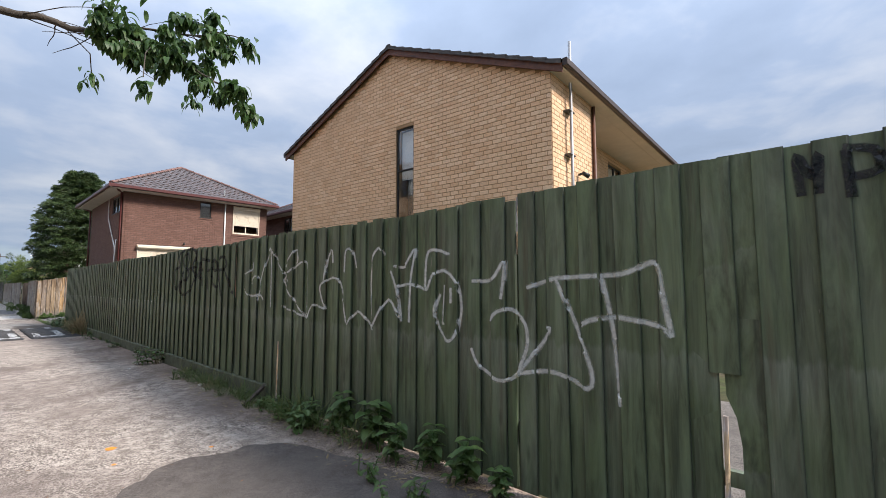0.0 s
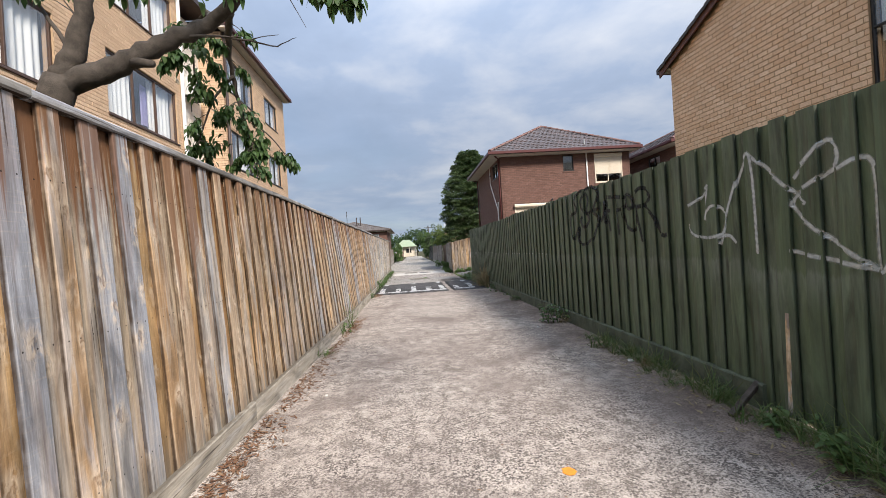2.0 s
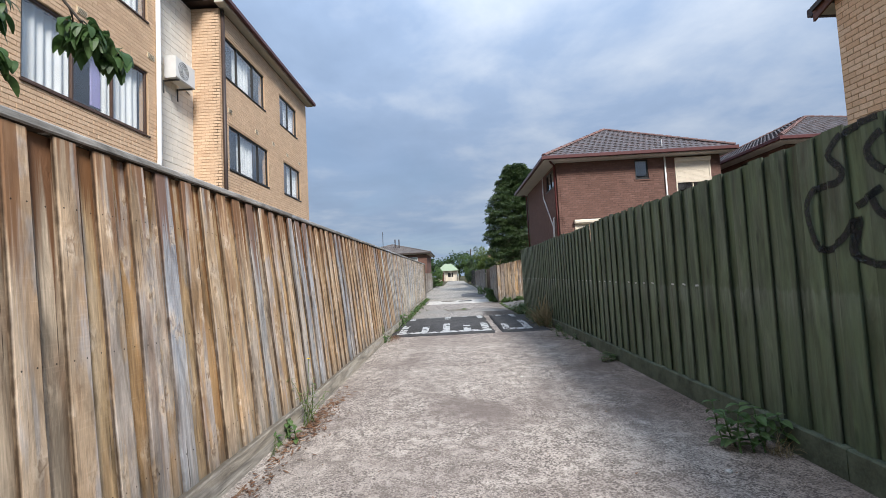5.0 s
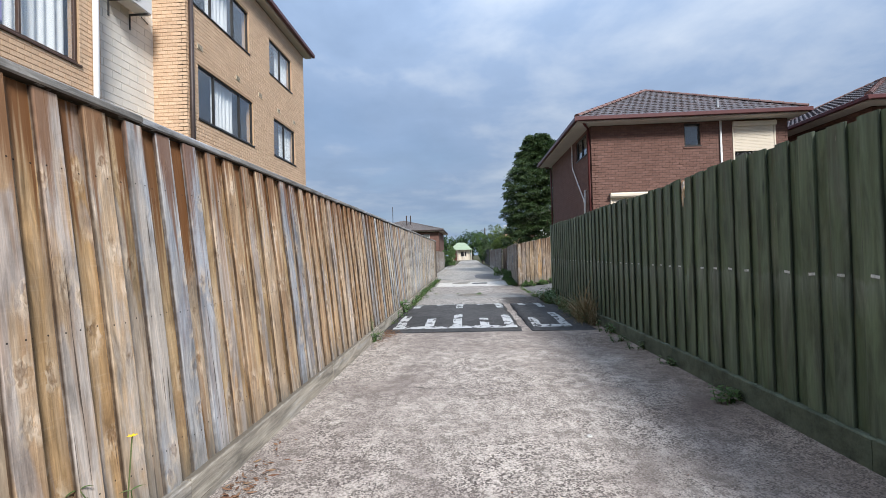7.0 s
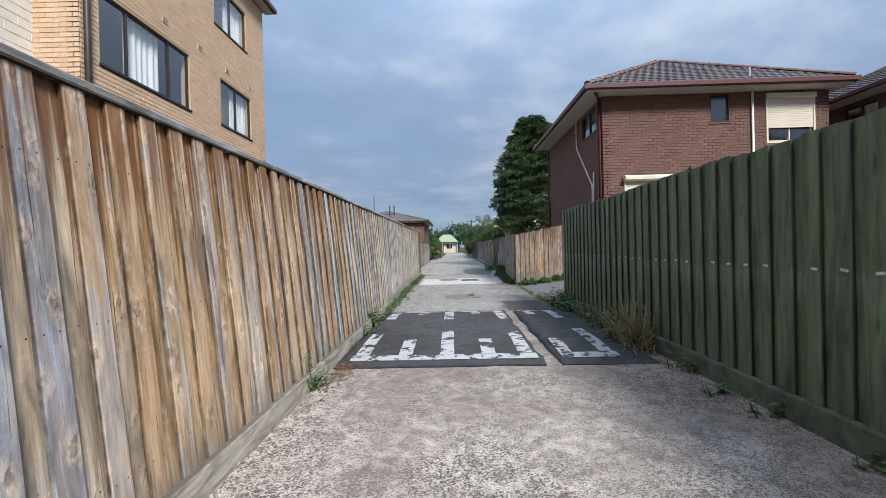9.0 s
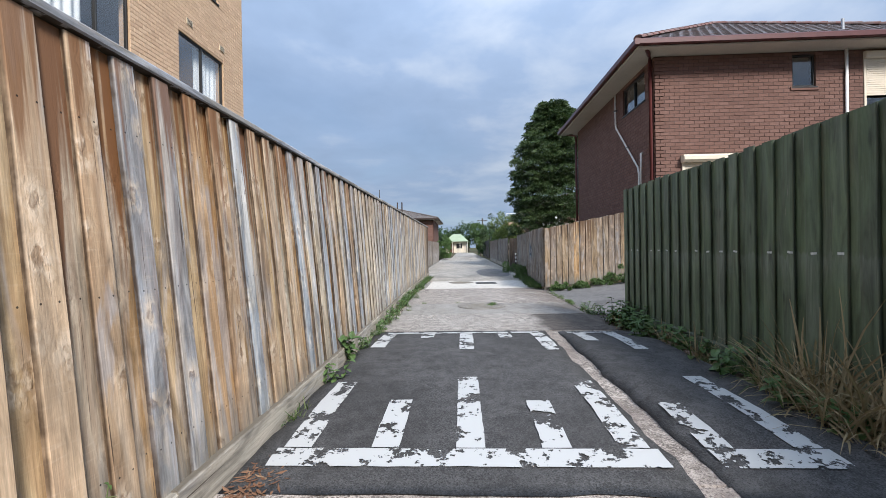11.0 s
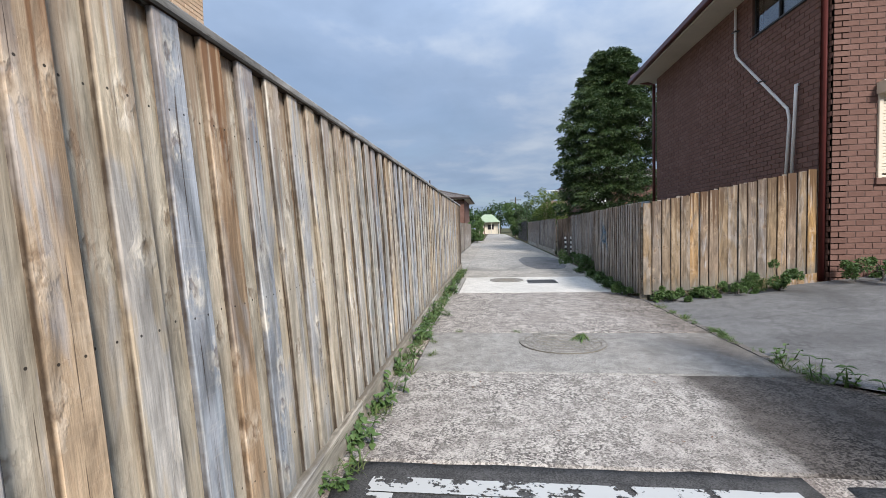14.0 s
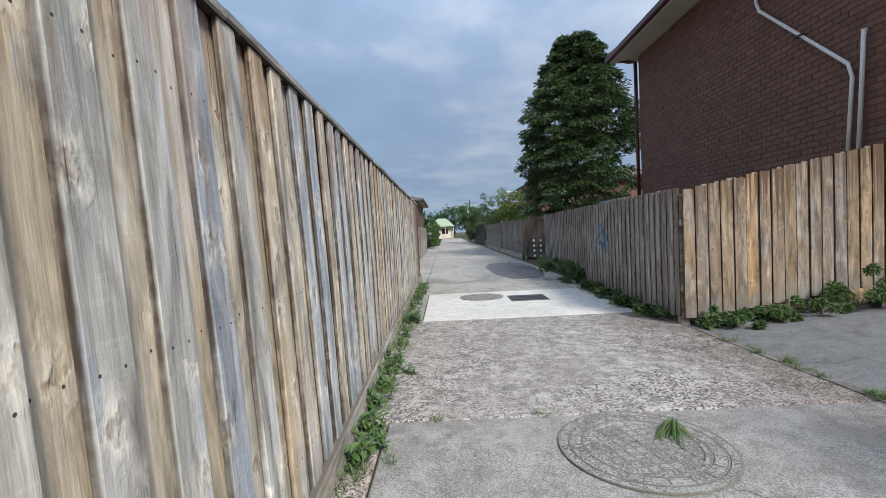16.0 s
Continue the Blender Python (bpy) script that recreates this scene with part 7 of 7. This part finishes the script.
big = weed(1, "broad-leaved green weed at the foot of a fence", 4, 0.34, 0.11, 0.075, 0.08, 5)
big2 = weed(2, "bushy leafy green weed at the foot of a fence", 8, 0.26, 0.075, 0.05, 0.16, 5)
small = weed(3, "small low leafy weed in a crack", 6, 0.12, 0.05, 0.034, 0.10, 3)
creep = weed(4, "thin upright flowering weed against the fence", 4, 0.62, 0.05, 0.014, 0.08, 8, "leaf_grass")
tall = tuft(5, "long green grass tuft at the foot of a fence", 70, 0.36, 0.18)
short = tuft(6, "short green grass tuft in a crack", 60, 0.13, 0.14)
dry = tuft(7, "dry straw-coloured grass tuft by the fence", 55, 0.34, 0.16, "leaf_straw")
r = random.Random(77)
for src, spots in (
    (big, ((-4.11, 2.86, 1.15), (-3.52, 2.84, 1.25), (-3.18, 2.76, 0.9), (-2.92, 2.84, 1.0), (-2.58, 2.82, 1.1), (-2.22, 2.84, 0.7), (-4.45, 2.80, 0.8), (-18.75, -0.66, 0.95), (-19.9, 2.86, 0.8), (-20.7, 2.9, 0.9))),
    (big2, ((-4.5, 2.72, 1.0), (-5.0, 2.78, 0.9), (-9.75, 2.82, 1.25), (-15.62, -0.76, 0.6), (-17.4, 2.76, 1.3), (-18.1, 2.82, 1.2), (-19.3, 2.9, 1.2), (-20.3, 2.86, 1.3), (-20.95, 2.95, 1.4), (-20.6, 2.8, 1.5), (-19.7, 2.84, 1.4), (-18.7, 2.84, 1.3), (-17.0, 2.84, 1.1), (-20.9, 2.7, 1.0), (-33.0, 3.3, 1.6), (-18.0, -0.66, 0.8), (-12.8, 2.86, 0.7), (-26.6, -0.72, 0.8))),
    (small, tuple((x, -0.79 + 0.04 * math.sin(x * 7), 1.25) for x in (-20.6, -21.0, -21.4, -21.9, -22.3, -22.8, -23.2, -23.7, -24.1, -24.5, -24.8, -25.4, -25.9, -26.7, -27.4, -27.9, -28.3, -28.8, -29.4, -29.9, -30.3, -19.2, -10.3)) + ((-14.8, 2.88, 1.1), (-15.3, 2.8, 0.9), (-16.0, 2.86, 1.2), (-14.0, 2.9, 0.8), (-21.7, 2.72, 1.3), (-22.3, 2.7, 1.1), (-25.55, 2.95, 1.3), (-25.5, 3.4, 1.3), (-25.62, 2.75, 1.4), (-26.4, 2.48, 1.2), (-27.2, 2.5, 1.3), (-28.0, 2.5, 1.4), (-2.6, 2.36, 1.3), (-2.2, 2.3, 1.1), (-3.1, 2.45, 1.1), (-5.4, 2.82, 1.2), (-23.1, -0.62, 0.8), (-24.4, -0.58, 0.8))),
    (creep, ((-10.75, -0.74, 1.0), (-10.6, -0.72, 0.8), (-15.6, -0.74, 0.9), (-17.0, 2.8, 0.9), (-9.95, -0.76, 0.4))),
    (tall, ((-4.6, 2.78, 1.0), (-4.9, 2.84, 0.9), (-3.8, 2.84, 1.0), (-4.3, 2.84, 1.1), (-4.75, 2.86, 1.1), (-5.2, 2.86, 0.8), (-17.7, 2.86, 1.1), (-6.1, 2.86, 0.8), (-6.9, 2.88, 0.8), (-8.1, 2.92, 0.6))),
    (short, tuple((x, 2.80 + 0.06 * math.sin(x * 5), 1.0) for x in (-5.6, -6.0, -6.4, -6.8, -7.2, -7.5, -7.9, -8.3)) + tuple((x, -0.77, 1.0) for x in (-8.6, -17.2, -19.6, -20.2, -21.0, -21.8, -22.7, -23.6, -24.5, -25.3, -26.2, -27.1, -28.9, -29.8, -30.8)) + ((-3.7, 1.05, 0.8), (-22.0, 2.66, 1.0), (-24.2, 2.64, 0.6), (-25.0, 2.63, 0.7), (-23.2, 2.64, 0.5), (-23.41, 0.4, 0.4), (-23.41, -0.3, 0.4), (-25.45, 4.3, 1.0), (-22.4, -0.5, 0.5), (-22.9, -0.55, 0.45))),
    (dry, ((-16.9, 2.84, 1.5), (-17.2, 2.9, 1.9), (-17.6, 2.86, 1.7), (-18.5, 2.8, 1.3), (-17.0, 2.9, 2.0), (-17.4, 2.84, 1.4), (-19.4, 2.86, 1.0), (-20.5, 2.74, 0.8), (-25.5, 4.5, 0.9), (-25.55, 3.6, 0.8), (-9.6, 2.86, 0.5), (-7.0, 2.8, 0.5), (-33.4, 3.4, 1.0))),
):
    for x, y, sc in spots:
        y = y if y > 0 else max(y, tall_foot(3.2 - x) - 0.82)
        z = 0.115 * max(0.0, y - 2.66) if x < -21.2 and y > 2.66 else 0.0
        c = copy_thing(src, pose(0, 0, 0))
        c.matrix_basis = pose(x, y, z - 0.004, r.uniform(-6, 6), r.uniform(-6, 6), r.uniform(0, 360)) @ Matrix.Diagonal((sc, sc, sc * r.uniform(0.85, 1.15), 1))
for src, x0, x1, y0, count, sc in ((short, -24.7, -21.6, 2.645, 16, 0.5), (small, -24.9, -21.6, 2.66, 14, 0.55), (short, -31.5, -20.5, -0.76, 26, 0.75), (small, -31.5, -20.0, -0.76, 26, 0.9), (tall, -8.4, -5.2, 2.82, 12, 0.55), (dry, -17.5, -16.7, 2.82, 4, 1.9), (small, -26.0, -31.0, 2.48, 12, 1.2)):
    for k in range(count):
        q = sc * r.uniform(0.6, 1.2)
        c = copy_thing(src, pose(0, 0, 0))
        gx = r.uniform(x0, x1)
        gy = y0 + r.uniform(-0.04, 0.04)
        c.matrix_basis = pose(gx, gy if gy > 0 else max(gy, tall_foot(3.2 - gx) - 0.83), -0.004, 0, 0, r.uniform(0, 360)) @ Matrix.Diagonal((q, q, q, 1))
for src in (big, big2, small, creep, tall, short, dry):
    for o in (*src.children_recursive, src):
        bpy.data.objects.remove(o)

for x, y, z, w, hh in ((-30.9, 2.52, 0.0, 0.55, 0.75), (-30.2, 2.60, 0.0, 0.30, 0.35), (-28.9, 2.58, 0.0, 0.22, 0.26), (-27.9, 2.56, 0.0, 0.2, 0.24), (-27.1, 2.52, 0.0, 0.22, 0.22), (-26.3, 2.50, 0.0, 0.25, 0.22), (-25.45, 2.95, 0.03, 0.25, 0.22), (-25.35, 4.45, 0.20, 0.34, 0.46), (-25.45, 3.9, 0.14, 0.24, 0.26), (-25.2, 5.75, 0.34, 0.50, 0.56), (-24.9, 6.7, 0.44, 0.6, 0.62), (-25.45, 3.4, 0.08, 0.2, 0.22)):
    leafy_tree("bush", "dense low green bush growing at a fence foot", (x, y, z), [((0, 0, hh * 0.5), (w, w, hh * 0.5)), ((w * 0.5, 0.1, hh * 0.35), (w * 0.6, w * 0.6, hh * 0.35)), ((-w * 0.5, 0.0, hh * 0.3), (w * 0.6, w * 0.6, hh * 0.32))], (hh * 0.5, 0.015), M["leaf_weed"], int(9000 * w), 0.042, 0.018, int(60 + abs(y) * 10))

fr = thing("cut_frond", "cut green strappy plant lying on a manhole cover", "plant", pose(-23.20, 1.12, 0.02))
s = Mesh()
for k in range(46):
    a = r.uniform(-0.55, 0.55) + 2.7
    leaf_faces(s, Vector((0.02, 0.03, 0.012)) + rand_dir(r) * 0.02, Vector((math.cos(a) * -0.3 + 0.5, math.sin(a) * -1.0 + 0.0, r.uniform(0.05, 0.3))).normalized(), Vector((0, 0, 1)).cross(rand_dir(r, -0.1, 0.1)).normalized(), r.uniform(0.20, 0.40), 0.013, 0.7, 4)
part("frond", s, M["leaf_grass"], fr)
fl_ = thing("yellow_flower", "small yellow flower on a thin weed stem", "flower", pose(-10.72, -0.62, 0))
part("stem", Mesh().tube([(0, 0, 0), (0.02, 0.02, 0.3), (0.0, 0.03, 0.58)], 0.003, 5), M["leaf_grass"], fl_)
s = Mesh()
for k in range(7):
    a = 6.283 * k / 7
    leaf_faces(s, Vector((0, 0.03, 0.58)), Vector((math.cos(a), math.sin(a), 0.4)).normalized(), Vector((-math.sin(a), math.cos(a), 0)), 0.02, 0.012, 0.3, 2)
part("petals", s, M["petal"], fl_, "yellow petals")


def litter(name, label, count, spot, mat, ln, seed):
    rr = random.Random(seed)
    s = Mesh()
    for _ in range(count):
        x, y, z = spot(rr)
        y = y if y > -0.3 else y + tall_foot(3.2 - x)
        a = rr.uniform(0, 6.283)
        leaf_faces(s, Vector((x, y, z + rr.uniform(0.004, 0.02))), Vector((math.cos(a), math.sin(a), rr.uniform(-0.05, 0.25))).normalized(), Vector((-math.sin(a), math.cos(a), rr.uniform(-0.3, 0.3))).normalized(), ln * rr.uniform(0.5, 1.3), ln * 0.35 * rr.uniform(0.6, 1.2), rr.uniform(-0.2, 0.5), 2)
    return tagged(part(name, s, M[mat]), label, "leaf litter", kind="stuff")


litter("leaf_litter", "dry brown fallen leaves along the tall fence", 2800, lambda q: (q.choice((-2.6, -4.2, -4.8, -5.3, -6.2, -7.5, -9.0, -10.4, -11.0, -16.4, -16.9, -16.6, -17.3)) + q.gauss(0, 0.45), -0.80 + abs(q.gauss(0, 0.10)), 0), "leaf_dry", 0.05, 1)
litter("leaf_litter", "dry leaves and straw under the green fence", 900, lambda q: (q.uniform(-8.5, -1.2), 2.95 - abs(q.gauss(0, 0.22)), 0), "leaf_straw", 0.05, 2)
litter("leaf_litter", "dry brown leaves by the hump and weeds", 500, lambda q: (q.uniform(-21.0, -16.6), 2.98 - abs(q.gauss(0, 0.1)), 0), "leaf_dry", 0.05, 3)
litter("leaf_litter", "scattered small leaves over the lane", 260, lambda q: (q.uniform(-26, -2), q.uniform(-0.7, 2.7), 0.0), "leaf_dry", 0.03, 4)
litter("leaf_litter", "litter at the foot of the driveway fence", 300, lambda q: (-25.75 + abs(q.gauss(0, 0.14)), q.uniform(2.7, 5.0), 0.12), "leaf_straw", 0.05, 5)

# loose timber, orange marks, pebbles
tagged(part("timber_offcut", Mesh().bar(-0.02, 0.02, -0.18, 0.18, -0.02, 0.02, 0.005), M["bark"], None, m=pose(-5.74, 2.84, 0.09, 28, 8, 25)), "broken timber offcut leaning at the fence foot", "timber")
tagged(part("fallen_branch", Mesh().tube([(-3.85, -0.35, 0.02), (-3.6, -0.2, 0.03), (-3.3, -0.1, 0.025)], [0.012, 0.01, 0.006], 6), M["bark"]), "thin fallen branch on the lane", "branch")
for x, y, sc in ((-5.18, 1.36, 0.048), (-4.75, 1.30, 0.02), (-4.6, 1.95, 0.022)):
    pts = [(x + sc * (1 + 0.4 * noise.noise((k * 1.3, x, y))) * math.cos(6.283 * k / 14), y + 0.8 * sc * (1 + 0.4 * noise.noise((k * 1.7, y, x))) * math.sin(6.283 * k / 14), 0.003) for k in range(14)]
    tagged(part("paint_mark", Mesh().add(pts, [tuple(range(14))]), M["orange"]), "small orange survey paint mark on concrete", "paint mark")
for x, y, sc in ((-14.2, -0.70, 0.03), (-7.2, 2.74, 0.03), (-12.1, 1.55, 0.02), (-6.9, -0.3, 0.018), (-5.2, -0.55, 0.02), (-9.4, 2.4, 0.02)):
    b = bmesh.new()
    bmesh.ops.create_icosphere(b, subdivisions=2, radius=sc)
    for v in b.verts:
        v.co *= 1 + 0.3 * noise.noise(v.co * 40)
        v.co.z *= 0.6
    me = bpy.data.meshes.new("pebble")
    b.to_mesh(me)
    b.free()
    me.materials.append(M["white_slab"])
    tagged(part("pebble", me, None, None, m=pose(x, y, sc * 0.4)), "small pale loose stone on the lane", "stone")

# ---- far end of the lane ----
sd = thing("shed", "low shed with a zinc sheet roof behind the paling fence", "shed", pose(-36.6, 6.6, 0))
part("wall", Mesh().box(-1.2, 1.9, -0.6, 2.0, 0, 1.85), M["fascia_dark"], sd)
rs = Mesh()
n = 60
for i in range(n + 1):
    x = -1.4 + 3.5 * i / n
    z = 0.02 * math.sin(i * 1.9)
    rs.v += [(x, -0.9, 1.95 + z), (x, 2.2, 2.35 + z)]
rs.f = [(2 * i, 2 * i + 2, 2 * i + 3, 2 * i + 1) for i in range(n)]
part("roof", rs, M["corrugated"], sd, "pale corrugated sheet", True)
part("fascia", Mesh().bar(-1.4, 2.1, -0.96, -0.92, 1.62, 2.10), M["corrugated"], sd, "pale zinc sheet front")


def small_house(label, x0, x1, y0, y1, he, rise, wall_key, tile, fascia, wins):
    t = thing("brick_house", label, "house", pose(0, 0, 0))
    brick_wall(t, pose(x1, y0, 0, 0, 0, 90), y1 - y0, he, wall_key, holes=tuple(wins), zmin=0.0, course=0.17, length=0.48)
    for w in wins:
        window(t, pose(x1, y0, 0, 0, 0, 90) @ pose(w[0], 0, w[2]), w[1] - w[0], w[3] - w[2], (1, 1), M["white"], "full", 0.06)
    closing_box(t, x0, x1, y0, y1, 0, he, M[wall_key], ("e",))
    hip_roof(t, x0 - 0.5, x1 + 0.5, y0 - 0.5, y1 + 0.5, he + 0.16, rise, tile, fascia, M["soffit"])
    return t


lh = small_house("distant brick house with a grey hipped tile roof", -70, -60.5, -12.0, -2.5, 4.05, 1.5, "red", M["tile_grey"], M["fascia_dark"], ((6.6, 8.4, 2.6, 3.7), (2.0, 3.4, 2.6, 3.7)))
for y in (-6.6, -6.1):
    part("chimney_pipe", Mesh().tube([(-63, y, 4.6), (-63, y, 6.2)], 0.07, 8), M["fascia_dark"], lh)
small_house("brown brick house behind the shrub with tiled eaves", -60, -50.5, 6.4, 14.0, 4.3, 1.3, "red", M["tile_grey"], M["fascia_dark"], ((0.6, 2.0, 2.6, 3.8),))
bal = thing("roof_terrace", "tan brick block with a white balcony railing", "building", pose(-56, 4.6, 0))
part("wall", Mesh().box(-3, 0, 0, 2.0, 0, 3.4), M["tan"], bal)
for k in range(9):
    part("baluster", Mesh().bar(-0.03, 0.0, 0.05 + k * 0.235, 0.08 + k * 0.235, 3.4, 4.2), M["white"], bal)
part("handrail", Mesh().bar(-0.04, 0.01, 0.0, 2.0, 4.2, 4.25), M["white"], bal)
pv = thing("pavilion", "distant cream cottage with a pale green sheet roof", "house", pose(-108, 0.7, 0))
part("wall", Mesh().box(-5, 0, -3.6, 0.6, 0, 2.4), M["cream"], pv)
part("roof", Mesh().add([(1, -4.1, 2.35), (1, 1.1, 2.35), (-5.5, 1.1, 2.35), (-5.5, -4.1, 2.35), (-2.2, -2.2, 4.0), (-2.2, -0.6, 4.0)], [(0, 1, 5, 4), (2, 3, 4, 5), (1, 2, 5), (3, 0, 4)]), M["green_roof"], pv)
for k in range(4):
    part("post", Mesh().bar(0.75, 0.87, -3.9 + k * 1.55, -3.78 + k * 1.55, 0, 2.35), M["soffit"], pv)
part("window", Mesh().bar(0.0, 0.03, -1.5, -0.3, 0.9, 1.9), M["frame_black"], pv)
part("door", Mesh().bar(0.0, 0.03, -3.0, -2.1, 0.0, 2.05), M["fascia_brown"], pv)
bf = thing("steel_fence", "black steel slat fence along the far lane", "fence", pose(-68.5, 3.0, 0))
for k in range(84):
    part("slat", Mesh().bar(k * 0.15, k * 0.15 + 0.11, -0.02, 0.0, 0.05, 1.75 + 0.02 * (k % 2)), M["black_fence"], bf)
part("rail", Mesh().bar(0, 12.6, 0.0, 0.04, 0.4, 0.46).bar(0, 12.6, 0.0, 0.04, 1.45, 1.51), M["black_fence"], bf)
gp = thing("gate", "dark sheet metal gate closing the gap beside the grey fence", "gate", pose(-36.9, -1.5, 0))
part("leaf", Mesh().bar(0, 0.9, -0.03, 0.0, 0.08, 1.5), M["paling_grey"], gp)
part("post", Mesh().bar(-0.1, 0.0, -0.06, 0.04, -0.05, 1.6), M["plinth"], gp)
for k, (x, y) in enumerate(((-38.2, 3.35), (-38.0, 3.55))):
    st = thing("striped_post", "black and white striped marker post leaning in a gateway", "post", pose(x, y, 0.0, 0, -8 + 10 * k, 0))
    for i in range(8):
        part("band", Mesh().tube([(0, 0, i * 0.1), (0, 0, i * 0.1 + 0.1)], 0.04, 10), M["white"] if i % 2 else M["plastic_black"], st)
mast = thing("antenna_mast", "thin television antenna mast above distant roofs", "antenna", pose(-47.6, -5.7, 0))
part("pole", Mesh().tube([(0, 0, 0), (0, 0, 5.6)], 0.03, 6), M["steel"], mast)
pp = thing("power_pole", "distant timber power pole", "pole", pose(-96, 4.2, 0))
part("pole", Mesh().tube([(0, 0, -0.1), (0, 0, 6.4)], [0.14, 0.10], 8), M["bark"], pp)
part("crossarm", Mesh().bar(-0.05, 0.05, -0.9, 0.9, 5.9, 6.0), M["bark"], pp)
